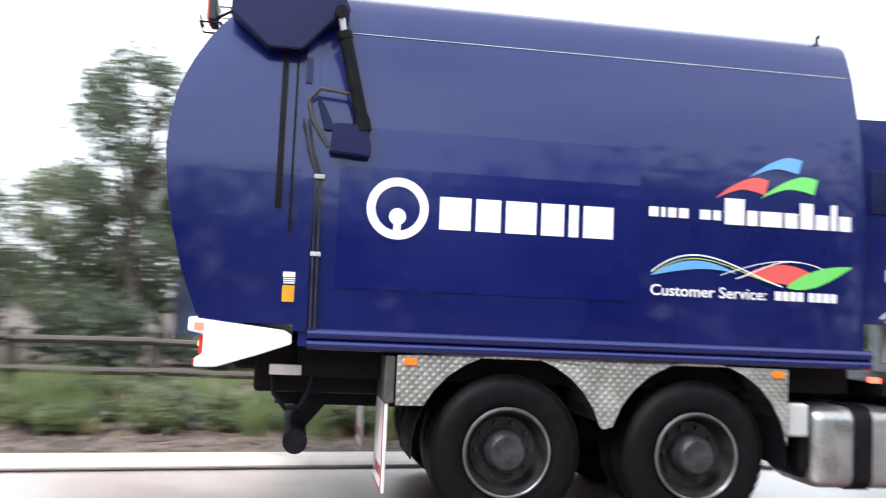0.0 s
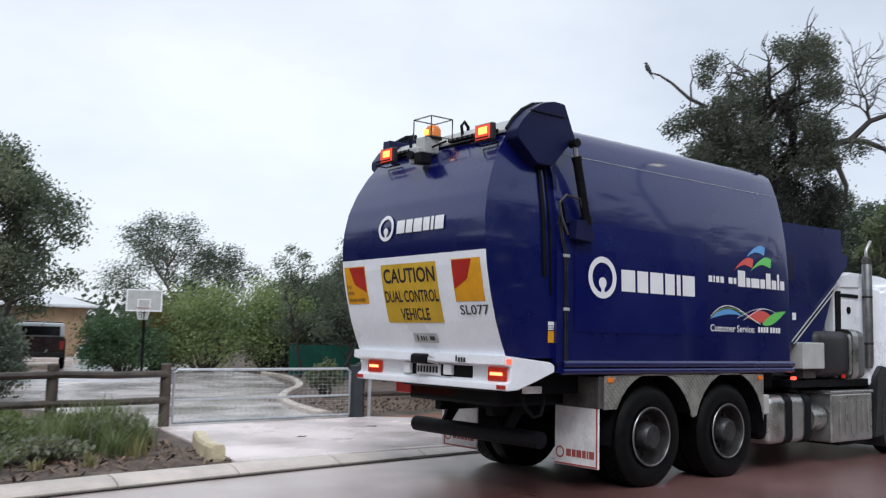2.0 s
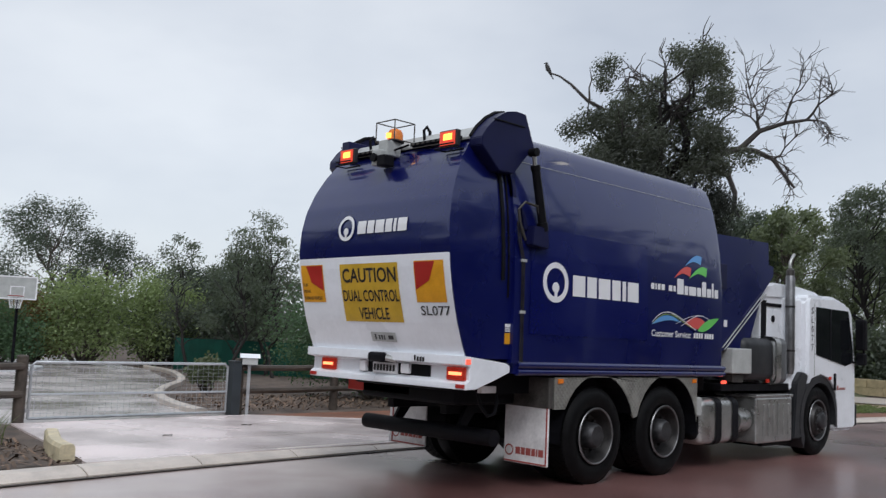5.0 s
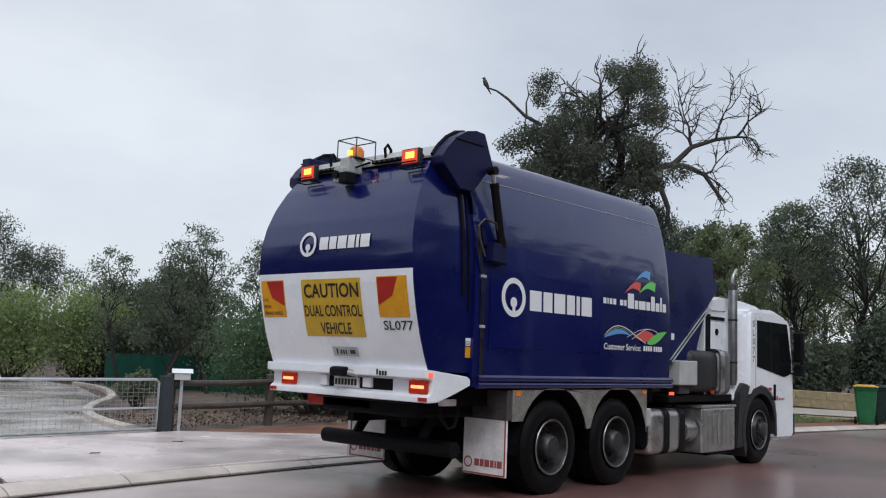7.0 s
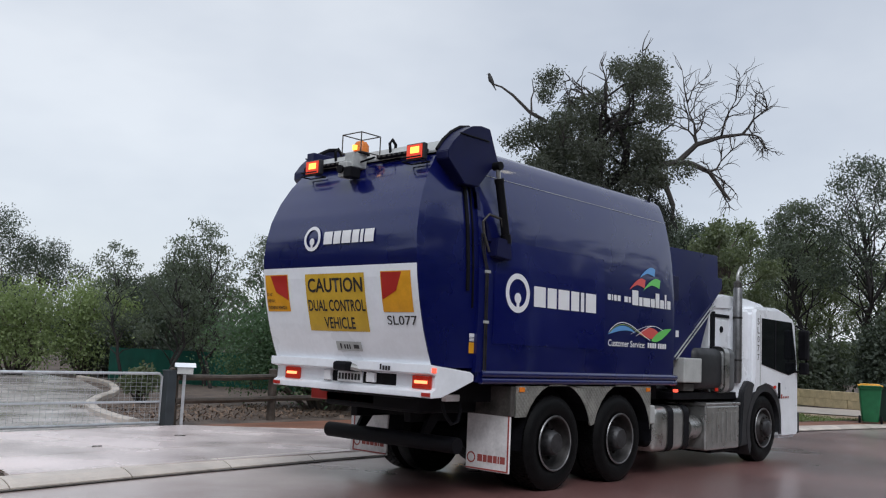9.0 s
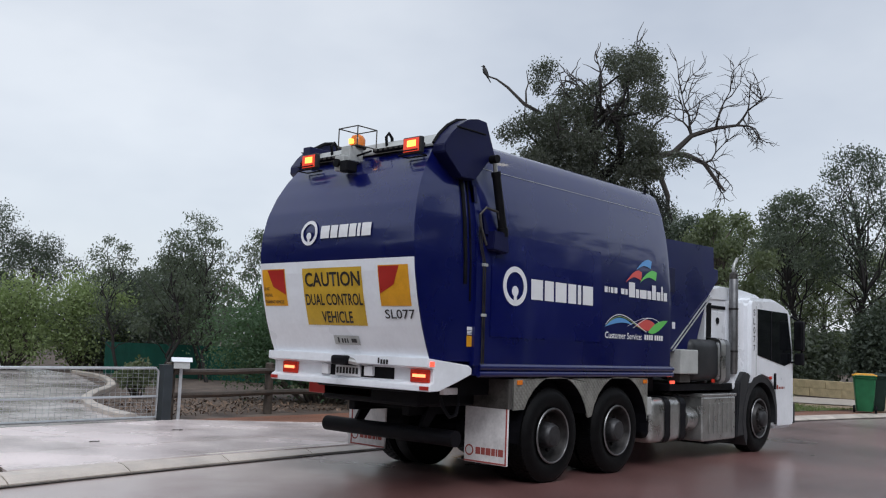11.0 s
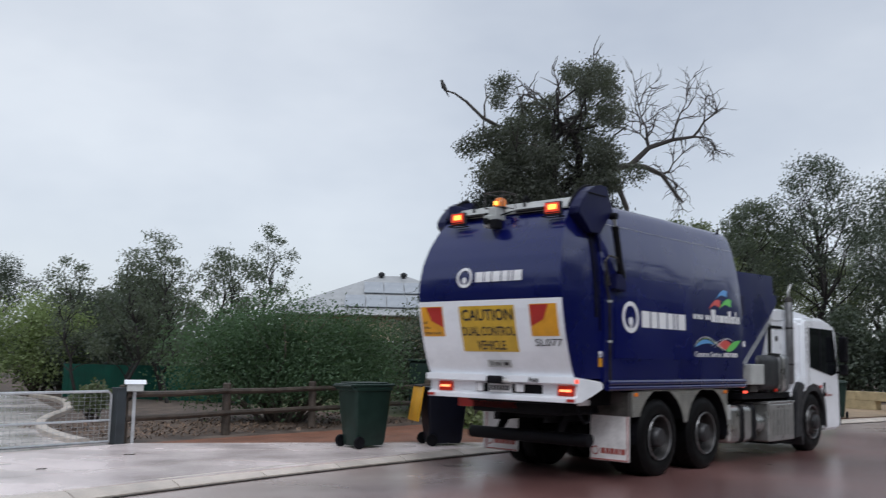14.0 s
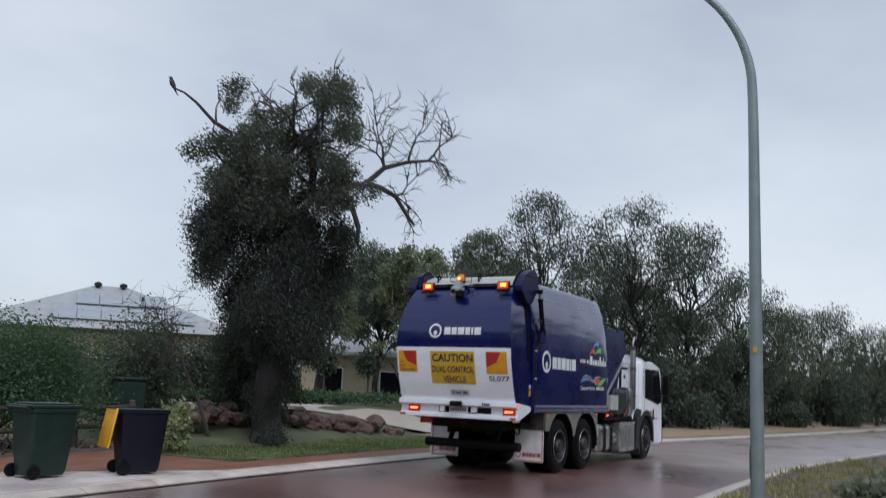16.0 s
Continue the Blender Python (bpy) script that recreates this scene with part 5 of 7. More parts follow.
def shrub(x, y, w, d, h, seed, leaf="leaf_bright", count=4000, size=0.16, label="dense green shrub", name="shrub", z0=0.06, clumps=14, turn=0.0, group="shrubs", low=0.1):
    rng = np.random.RandomState(seed)
    t = thing(name, label, "shrub", group, m=pose(x, y, z0, 0, 0, turn))
    cl = []
    bm = bmesh.new()
    for i in range(clumps):
        a, r = rng.uniform(0, 6.283), math.sqrt(rng.uniform(0, 1)) * 0.75
        px, py = math.cos(a) * r * w / 2, math.sin(a) * r * d / 2
        hz = h * (1 - 0.45 * r * r) * rng.uniform(0.75, 1.05)
        k = rng.uniform(0.2, 0.32)
        for q in (0.35, 0.72) if h > 1.2 else (0.55,):
            cl.append((px, py, max(h * low, hz * q), w * k * 0.8, d * k * 0.8, hz * 0.26))
        limb(bm, (px * 0.15, py * 0.15, -0.1), (px, py, hz * 0.8), 0.02 + 0.01 * h, 0.008, rng, 0.1, 3, 5)
    part("stem", bm, "bark", t)
    leaf_mesh("foliage", cl, count, size, leaf, t, seed, droop=0.1, long=1.9)
    return t


def tufts(name, spots, mat, label, seed, blades=36, length=0.5, kind="stuff", wide=0.016):
    """Strappy tufts: bent blades rising from each spot (x, y, size)."""
    rng = np.random.RandomState(seed)
    v, f = [], []
    for x, y, s in spots:
        z = ground_z(x, y)
        for _ in range(blades):
            a, ln = rng.uniform(0, 6.283), length * s * rng.uniform(0.5, 1.15)
            out = rng.uniform(0.15, 0.75)
            bx, by = x + rng.normal() * 0.07 * s, y + rng.normal() * 0.07 * s
            ca, sa = math.cos(a), math.sin(a)
            w = wide * rng.uniform(0.6, 1.3)
            k = len(v)
            for q, ww in ((0, 1), (0.55, 0.85), (1.0, 0.12)):
                r = out * ln * q ** 1.6
                zz = z + ln * (q - 0.32 * out * q * q)
                for sg in (-1, 1):
                    v.append((bx + ca * r - sa * w * ww * sg, by + sa * r + ca * w * ww * sg, zz))
            f += [(k, k + 1, k + 3, k + 2), (k + 2, k + 3, k + 5, k + 4)]
    me = bpy.data.meshes.new(name)
    me.from_pydata(v, [], f)
    me.materials.append(M[mat])
    return tagged(new(name, me), label, "grass", kind=kind)


def hero_tree():
    """The half-dead gum with a dense dark creeper round its trunk."""
    rng = np.random.RandomState(5)
    t = thing("half_dead_gum_tree", "half-dead gum tree with bare twisted branches and dark creeper", "tree", m=pose(11.3, 5.4, 0.05, 0, 0, -56.5))
    # local x runs across the view from the road, y away from it
    bm = bmesh.new()
    tk = limb(bm, (0, 0, -0.2), (0.15, 0, 4.4), 0.36, 0.25, rng, 0.03, 7, 10)
    for k in range(5):
        a = k * 1.3
        tube(bm, [(0.25 * math.cos(a), 0.25 * math.sin(a), 0.3), (0.5 * math.cos(a), 0.5 * math.sin(a), -0.1)], [0.14, 0.05], 6)
    fork = Vector((0.15, 0, 4.4))
    mains = [((-0.3, 0.2, 6.6), 0.16), ((0.6, -0.2, 7.2), 0.15), ((-1.2, 0.1, 6.2), 0.12), ((0.9, 0.5, 6.2), 0.13), ((0.1, -0.6, 6.9), 0.12)]
    ends = []
    for p, r in mains:
        limb(bm, fork, p, r + 0.05, r * 0.5, rng, 0.08, 5, 7)
        for _ in range(5):
            q = Vector(p) + Vector((rng.normal() * 0.8, rng.normal() * 0.7, rng.uniform(0.3, 1.9)))
            q.z = min(q.z, 8.7)
            q.x = max(q.x, -1.7)
            limb(bm, p, q, r * 0.45, 0.015, rng, 0.14, 4, 5)
            ends.append(q)
    part("trunk", bm, "bark_black", t, smooth=True)
    cl = []
    for u, h, k in ((-1.35, 6.3, 0.55), (-1.2, 7.25, 0.5), (-0.9, 6.6, 0.7), (-0.5, 7.7, 0.5), (-0.3, 6.1, 0.7), (1.2, 8.3, 0.6), (1.55, 7.7, 0.55), (1.5, 7.0, 0.5), (0.9, 7.6, 0.5),
                    (1.25, 6.5, 0.42), (0.6, 6.1, 0.6), (0.3, 8.2, 0.35), (-1.4, 5.6, 0.55), (0.75, 8.6, 0.35), (1.5, 8.6, 0.35), (-0.1, 5.6, 0.8), (0.9, 5.5, 0.5), (-1.1, 7.75, 0.3), (1.45, 5.6, 0.35), (-1.5, 6.85, 0.4), (-0.7, 7.2, 0.5), (0.0, 7.0, 0.45), (0.35, 7.6, 0.4), (-1.2, 6.0, 0.5)):
        for _ in range(2):
            cl.append((u + rng.normal() * 0.3, rng.normal() * 0.9, h + rng.normal() * 0.25, k * 0.85, k * 0.9, k * 0.75))
    more = np.random.RandomState(8)
    for u, h, k in ((-0.9, 7.6, 0.4), (-0.4, 7.35, 0.42), (1.5, 6.6, 0.42)):
        for _ in range(2):
            cl.append((u + more.normal() * 0.2, more.normal() * 0.8, h + more.normal() * 0.2, k * 0.85, k * 0.9, k * 0.75))
    leaf_mesh("crown", cl, 68000, 0.075, "leaf_hero", t, 6, droop=0.5)
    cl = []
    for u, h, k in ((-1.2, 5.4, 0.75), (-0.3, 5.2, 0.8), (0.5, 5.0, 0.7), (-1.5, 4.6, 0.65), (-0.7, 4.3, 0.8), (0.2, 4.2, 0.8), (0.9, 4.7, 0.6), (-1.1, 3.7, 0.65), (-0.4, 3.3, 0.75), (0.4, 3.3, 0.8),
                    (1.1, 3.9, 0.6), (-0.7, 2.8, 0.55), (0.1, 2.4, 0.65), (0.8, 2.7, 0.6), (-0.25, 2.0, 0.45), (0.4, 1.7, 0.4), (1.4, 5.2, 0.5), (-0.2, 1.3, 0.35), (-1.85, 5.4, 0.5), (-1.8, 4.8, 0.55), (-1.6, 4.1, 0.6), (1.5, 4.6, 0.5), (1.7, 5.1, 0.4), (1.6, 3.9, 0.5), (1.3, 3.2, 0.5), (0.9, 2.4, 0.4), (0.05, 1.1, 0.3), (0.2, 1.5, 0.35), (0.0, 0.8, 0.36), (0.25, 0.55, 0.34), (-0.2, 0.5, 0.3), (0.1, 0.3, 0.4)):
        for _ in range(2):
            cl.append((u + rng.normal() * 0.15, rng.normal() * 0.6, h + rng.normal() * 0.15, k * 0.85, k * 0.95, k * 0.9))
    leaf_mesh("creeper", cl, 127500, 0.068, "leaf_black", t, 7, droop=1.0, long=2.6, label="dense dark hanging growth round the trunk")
    # bare branches
    bm = bmesh.new()

    def twig(a, d, ln, r, depth):
        pts = [Vector(a)]
        dd = Vector(d).normalized()
        for i in range(4):
            dd = (dd + Vector((rng.normal() * 0.30, rng.normal() * 0.22, rng.normal() * 0.30))).normalized()
            pts.append(pts[-1] + dd * ln / 4)
        tube(bm, pts, [r * 1.1 * (1 - 0.17 * i) for i in range(5)], 5)
        if depth:
            for i in (1, 2, 3, 4):
                for _ in range(2 if i % 2 == 0 else 1):
                    nd = dd + Vector((rng.normal() * 0.75, rng.normal() * 0.5, rng.normal() * 0.7 + 0.15))
                    twig(pts[i], nd, ln * rng.uniform(0.5, 0.8), r * 0.55, depth - 1)
    main = [(0.8, 0, 6.0), (1.5, 0, 6.35), (2.05, 0.1, 6.5), (2.5, 0.1, 6.95), (3.1, 0.1, 7.15), (3.6, 0, 7.2)]
    tube(bm, main, [0.13, 0.10, 0.08, 0.066, 0.05, 0.035], 7)
    twig(main[5], (0.4, 0, 0.9), 0.9, 0.035, 2)
    twig(main[5], (1, 0, 0.1), 0.6, 0.03, 2)
    twig(main[4], (0.5, 0, 0.9), 1.0, 0.03, 2)
    twig(main[3], (-0.25, 0.1, 1), 1.15, 0.035, 2)
    twig(main[3], (0.1, -0.3, 1), 0.9, 0.03, 2)
    tube(bm, [(2.05, 0.1, 6.5), (2.4, 0, 6.42), (2.8, -0.1, 6.2), (3.1, -0.1, 5.75), (3.3, -0.1, 5.5)], [0.08, 0.07, 0.055, 0.045, 0.03], 6)
    twig((2.4, 0, 6.42), (1, 0, -0.1), 0.9, 0.03, 2)
    twig((2.8, -0.1, 6.2), (0.9, 0, 0.1), 0.8, 0.025, 2)
    twig((3.1, -0.1, 5.75), (0.3, 0, -0.5), 0.5, 0.02, 1)
    tube(bm, [(0.9, 0, 5.9), (1.4, -0.1, 5.98), (1.75, -0.1, 5.8), (1.92, -0.1, 5.35), (1.9, -0.1, 4.95), (2.05, -0.1, 4.75)], [0.1, 0.08, 0.07, 0.06, 0.045, 0.02], 6)
    tube(bm, [(1.5, -0.1, 5.95), (1.8, -0.1, 6.02), (1.95, -0.1, 5.98)], [0.03, 0.02, 0.012], 5)
    perch = [(-1.3, 0, 7.5), (-1.75, 0, 7.75), (-2.2, 0, 8.2), (-2.5, 0, 8.42), (-2.78, 0, 8.52)]
    tube(bm, perch, [0.05, 0.045, 0.035, 0.025, 0.02], 6)
    tube(bm, [(-1.7, 0, 7.75), (-1.72, 0, 8.1), (-1.66, 0, 8.3), (-1.72, 0, 8.65)], [0.03, 0.022, 0.018, 0.008], 5)
    for u, h, d in ((-0.3, 7.9, (-0.2, 0, 1)), (0.15, 8.2, (0.3, 0, 1)), (-0.7, 7.6, (-0.5, 0, 0.8)), (0.9, 8.6, (0.4, 0, 1)), (0.0, 7.9, (0, 0, 1)), (-0.2, 8.0, (-0.5, 0, 1))):
        twig((u, 0, h), d, 0.8, 0.03, 1)
    for u, h, d in ((-0.5, 6.4, (0.0, -0.6, 1)), (0.2, 6.6, (0.2, -0.6, 1)), (0.7, 6.9, (-0.2, -0.6, 1)), (-0.9, 6.3, (0.1, -0.6, 1))):
        twig((u, -0.5, h), d, 1.1, 0.022, 1)
    part("dead_bough", bm, "dead", t, "bare grey dead branches", smooth=True)
    bm = bmesh.new()
    tube(bm, [(-1.2, 0, -0.1), (-1.6, 0, 1.0), (-2.0, 0, 1.8), (-2.1, 0, 2.3)], [0.05, 0.04, 0.03, 0.02], 6)
    for u, h, d in ((-2.0, 3.0, (-0.6, 0, 0.8)), (-2.0, 2.7, (-0.9, 0, 0.6)), (-1.9, 2.4, (-0.8, 0, 0.9)), (-2.2, 2.8, (-0.4, 0, 1))):
        twig((u, 0, h - 0.6), d, 1.0, 0.018, 2)
    part("bare_sucker", bm, "dead", t, "bare thin stems beside the trunk", smooth=True)
    return t


tree = hero_tree()
tree_m = tree.matrix_basis.copy()
b = thing("perched_bird", "small dark bird perched on a bare branch tip", "bird", m=tree_m @ pose(-2.80, 0, 8.53))
bm = bmesh.new()
tube(bm, [(0.10, 0, -0.12), (0.05, 0, 0.0), (0, 0, 0.08), (-0.03, 0, 0.17), (-0.05, 0, 0.21)], [0.012, 0.045, 0.065, 0.055, 0.03], 10)
part("body", bm, "bird", b, smooth=True)
bm = bmesh.new()
tube(bm, [(-0.03, 0, 0.19), (-0.05, 0, 0.235), (-0.06, 0, 0.27)], [0.03, 0.04, 0.015], 10)
part("head", bm, "bird", b, smooth=True)
part("beak", tubed([(-0.085, 0, 0.24), (-0.125, 0, 0.235)], [0.012, 0.002], 6), "bird", b)
part("tail", tubed([(0.08, 0, -0.08), (0.15, 0, -0.2)], [0.02, 0.012], 6), "bird", b)

# gums at the bend
for i, (x, y, h, sp, bs, lf) in enumerate((
        (38.5, 7.4, 12.2, 3.0, 4.0, "leaf_dark"), (39.7, 2.8, 11.8, 3.1, 3.5, "leaf_dark"), (42.0, 0.2, 10.8, 3.0, 3.0, "leaf_dark"), (37.6, 10.4, 10.0, 2.3, 4.0, "leaf"),
        (47.3, 17.9, 10.4, 3.2, 3.5, "leaf_olive"), (45.0, 21.5, 11.0, 2.6, 4.5, "leaf"), (44, 5.0, 10.5, 3.3, 2.0, "leaf_dark"), (28.2, 11.4, 7.6, 2.0, 2.5, "leaf_dark"),
        (47.4, -1.6, 8.8, 3.2, 1.6, "leaf_dark"), (52.6, -3.4, 7.4, 3.2, 1.4, "leaf"), (57.7, -5.8, 7.7, 3.4, 1.5, "leaf_dark"), (62.8, -9.0, 6.9, 3.2, 1.4, "leaf"), (68, -13.5, 6.8, 3.4, 1.2, "leaf_dark"),
        (42.5, 12.5, 9.6, 2.8, 2.0, "leaf_olive"), (36.0, 14.0, 8.2, 2.4, 2.4, "leaf_olive"), (33, 16.5, 7.8, 2.3, 2.2, "leaf"), (42, 0.8, 6.2, 2.6, 0.8, "leaf_dark"), (48, -1.6, 5.0, 2.6, 0.5, "leaf_dark"),
        (52, 14.0, 10.5, 3.0, 3.0, "leaf_olive"), (55, 9.0, 11.0, 3.2, 2.5, "leaf"), (53, 5.0, 9.0, 3.0, 1.8, "leaf"), (49, 10.0, 8.0, 2.8, 1.2, "leaf_olive"), (58, 18.0, 10.5, 3.2, 2.5, "leaf"))):
    gum_tree(x, y, h, sp, bs + 0.08 * h, 20 + i, lf, 12000, 0.145, 30, "bark_black", girth=0.75)
# trees behind the gate and the near paddock
for i, (x, y, h, sp, bs, lf, cnt) in enumerate((
        (11.1, 43.8, 8.4, 3.4, 2.2, "leaf_dark", 6000), (-4.9, 21.0, 7.3, 2.7, 1.2, "leaf_grey", 8000), (-7.6, 19.0, 6.9, 2.4, 0.9, "leaf_grey", 7000), (-2.9, 22.6, 7.4, 2.2, 2.6, "leaf", 8000),
        (-1.7, 24.6, 6.8, 2.5, 1.8, "leaf", 6000), (-9.5, 15.0, 5.2, 2.0, 1.0, "leaf_grey", 6000), (-11.2, 18.0, 7.0, 2.4, 1.5, "leaf_grey", 6000),
        (11.3, 28.0, 4.2, 2.5, 0.8, "leaf_dark", 6000), (15.5, 31.0, 4.7, 2.8, 0.8, "leaf_dark", 5000), (19.0, 36.0, 5.8, 3.0, 0.8, "leaf", 5000), (14.5, 44.0, 6.8, 2.8, 1.5, "leaf_dark", 5000), (-12.9, 18.6, 7.7, 2.2, 1.2, "leaf_grey", 6000), (-15.2, 17.8, 5.6, 2.1, 0.8, "leaf_grey", 5000), (-17.8, 17.0, 5.0, 2.1, 0.7, "leaf_grey", 5000), (-20.5, 16.0, 5.2, 2.2, 0.7, "leaf_grey", 5000))):
    gum_tree(x, y, h, sp, bs, 60 + i, lf, int(cnt * 2.6), 0.13, 28, girth=0.7)
# thin weeping gums by the shade cloth
for i, (x, y, h) in enumerate(((6.9, 17.6, 4.7), (8.0, 16.9, 4.9), (9.2, 16.4, 5.0), (9.0, 15.0, 4.8), (7.6, 18.6, 4.2), (8.6, 18.2, 5.6), (10.4, 15.6, 5.9), (6.4, 19.6, 4.6))):
    gum_tree(x, y, h, 1.2, 1.2, 90 + i, "leaf", 3400, 0.085, 18, "bark_black", girth=0.42, name="thin_gum_tree", label="thin young gum tree with drooping sparse leaves", lean=0.3 * (-1) ** i, group="thin trees")
for i, a in enumerate(((5.2, 24.5, 4.0, 3.2, 4.0, "leaf_weeping"), (7.6, 24.5, 4.2, 3.2, 4.3, "leaf_weeping"), (2.2, 24.5, 3.2, 2.6, 2.4, "leaf_bright"), (8.6, 24.5, 3.5, 3.0, 3.0, "leaf_dark"),
                       (3.8, 25.5, 2.4, 2.0, 3.0, "leaf_rust"), (10.0, 22.5, 3.0, 3.0, 3.2, "leaf_dark"))):
    shrub(*a[:5], 120 + i, a[5], 11000, 0.115, label="tall rounded garden shrub beyond the driveway")
shrub(-5.4, 12.0, 2.3, 2.0, 2.2, 131, "leaf_dark", 18000, 0.085, "big dark strappy bush behind the fence")
shrub(-7.6, 11.0, 2.6, 2.0, 1.6, 132, "leaf_olive", 15000, 0.075, "green leafy bush behind the fence")
shrub(-10.4, 11.5, 2.6, 2.2, 1.9, 134, "leaf_grey", 12000, 0.08, "grey-green bush behind the fence")
shrub(5.6, 8.8, 5.2, 2.8, 3.3, 135, "leaf_bright", 66000, 0.066, "broad dense green bush behind the timber fence", clumps=30, turn=-40, low=0.3)
for i, (x, y, w, h, lf) in enumerate(((35.5, 3.0, 4.5, 4.2, "leaf_dark"), (34, 5.0, 4.5, 4.5, "leaf_dark"), (33, 8.0, 4.0, 3.6, "leaf"), (39.5, 1.4, 4.5, 4.0, "leaf_dark"), (45, 0.0, 5, 3.6, "leaf_dark"), (52, -3.0, 5, 3.2, "leaf_dark"), (59, -6.5, 6, 3.2, "leaf_dark"), (-6.5, 17.0, 4.0, 2.6, "leaf"), (-9.5, 16.0, 4.0, 2.6, "leaf_grey"), (-3.6, 19.0, 2.4, 2.2, "leaf"), (1.2, 44.5, 5.0, 3.2, "leaf_dark"))):
    shrub(x, y, w, w * 0.7, h, 180 + i, lf, 8000, 0.2, "dense dark understorey shrub beneath the gums", low=0.15)
gum_tree(-15.4, 15.6, 8.0, 2.4, 1.6, 205, "leaf", 12000, 0.15, 26)
for i, (x, y, w, h, lf) in enumerate(((-17.6, 10.4, 3.0, 2.4, "leaf_dark"), (-15.2, 11.2, 2.6, 1.7, "leaf"), (-13.0, 11.8, 2.2, 0.9, "leaf_dark"), (-19.6, 11.5, 3.4, 2.6, "leaf"), (-12.0, 13.5, 2.2, 0.9, "leaf_olive"))):
    shrub(x, y, w, w * 0.8, h, 230 + i, lf, 6000, 0.15, "dull green bush behind the timber fence", low=0.12)
gum_tree(26.5, 9.0, 7.6, 1.9, 2.2, 200, "leaf_olive", 8000, 0.18, 20)
gum_tree(23.5, 11.5, 6.4, 1.7, 2.6, 201, "leaf_olive", 4500, 0.15, 18)
shrub(11.4, 13.0, 2.6, 2.4, 3.1, 141, "leaf", 8000, 0.14, "tall green shrub in front of the cream house", turn=-40)
shrub(15.5, 15.5, 3.4, 2.4, 2.2, 142, "leaf_dark", 8000, 0.14, "tall green shrub in front of the cream house", turn=-40)
shrub(17.5, 12.0, 3.4, 2.4, 3.0, 143, "leaf_dark", 8000, 0.14, "tall green shrub in front of the cream house", turn=-40)
shrub(2.5, 11.4, 1.0, 1.0, 1.2, 136, "leaf_olive", 1600, 0.12, "small green shrub near the gate")
shrub(10.3, 8.7, 3.2, 2.2, 3.6, 137, "leaf", 20000, 0.08, "dark shrub beside the half-dead tree")
shrub(13.0, 7.6, 2.0, 1.6, 4.4, 138, "leaf_dark", 18000, 0.09, "dark shrub beside the half-dead tree", low=0.25)
shrub(7.8, 5.2, 0.7, 0.6, 1.35, 139, "leaf_pale", 900, 0.12, "small pale sapling behind the kerb", clumps=7)
shrub(4.9, -7.5, 0.9, 1.0, 1.1, 140, "leaf_grey", 2600, 0.11, "grey-green native shrub beside the lamp pole")
for i, (x, y, w, h) in enumerate(((44.0, -2.2, 3.4, 2.2), (50.0, -4.4, 3.0, 1.6), (39.0, -0.6, 3.0, 1.8), (33.0, 2.2, 2.4, 1.4), (57.0, -7.0, 3.0, 1.6))):
    shrub(x, y, w, 2.2, h, 150 + i, "leaf_dark", 3000, 0.17, "low dark verge shrub at the bend")
# woods far off, and unseen trees added round the rest
rng = np.random.RandomState(77)
cl = []
for _ in range(260):
    a, r = radians(rng.uniform(-25, 125)), rng.uniform(80, 130)
    h = rng.uniform(3.0, 6.5)
    cl.append((r * math.cos(a) - 8, r * math.sin(a) - 7, h * 0.5, 4.0, 4.0, h * 0.55))
# unseen trees behind the camera, added to block low sky and darken reflections
for _ in range(210):
    a, r = radians(rng.uniform(125, 343)), rng.uniform(24, 40)
    h = rng.uniform(6.0, 11.0) + (4.0 if a > 5.0 else 0.0)
    cl.append((r * math.cos(a) - 8, r * math.sin(a) - 7, h * 0.5, 3.0, 3.0, h * 0.5))
# unseen near-side trees, added so the truck's side reflects dark
for _ in range(90):
    x = rng.uniform(12, 72)
    h = rng.uniform(7.0, 11.0)
    cl.append((x, edge(x) - WIDE - rng.uniform(5.5, 15), h * 0.5, 2.8, 2.8, h * 0.52))
fw = tagged(new("far_and_unseen_woods"), "distant dark tree line with unseen trees added round the view", "woods", kind="stuff")
leaf_mesh("foliage", cl, 72000, 0.85, "leaf_dark", fw, 78, 0.2, 1.5)
# strappy plants and grass by the kerb
rng = np.random.RandomState(9)
sp = [(x, y, rng.uniform(0.7, 1.4)) for x, y in zip(rng.uniform(-15, -4.6, 90), rng.uniform(2.0, 5.0, 90)) if y > edge(x) + 1.15]
sp += [(x, y, rng.uniform(0.7, 1.2)) for x, y in zip(rng.uniform(-6.2, -4.45, 34), rng.uniform(3.1, 5.0, 34)) if x < -4.75 + (y - 2.7) * 0.16]
sp += [(-4.7, 4.3, 1.5), (-4.9, 4.7, 1.6), (-5.1, 4.2, 1.5), (-4.75, 4.95, 1.4), (-5.3, 4.6, 1.5)]
tufts("strappy_plants", sp, "blade", "grey-green strappy plants in the mulch bed", 10, 80, 0.42, wide=0.009)
sp = [(x, y, rng.uniform(0.5, 1.1)) for x, y in zip(rng.uniform(-14, -4.5, 60), rng.uniform(1.8, 5.2, 60)) if y > edge(x) + 0.7]
tufts("dry_tufts", sp, "blade_dry", "dry straw-coloured tufts in the mulch bed", 11, 40, 0.3, wide=0.007)
sp = [(x, edge(x) + rng.uniform(1.35, 4.2), rng.uniform(0.4, 0.9)) for x in rng.uniform(7.3, 19.8, 2600)]
tufts("lawn_grass", sp, "turf", "short green turf blades", 12, 9, 0.12, wide=0.012)
sp = [(x, edge(x) - WIDE - rng.uniform(0.4, 3.5), rng.uniform(0.4, 1.2)) for x in rng.uniform(1, 20, 700)]
tufts("near_verge_grass", sp, "blade_dry", "thin dry grass on the near verge", 13, 10, 0.14, wide=0.012)
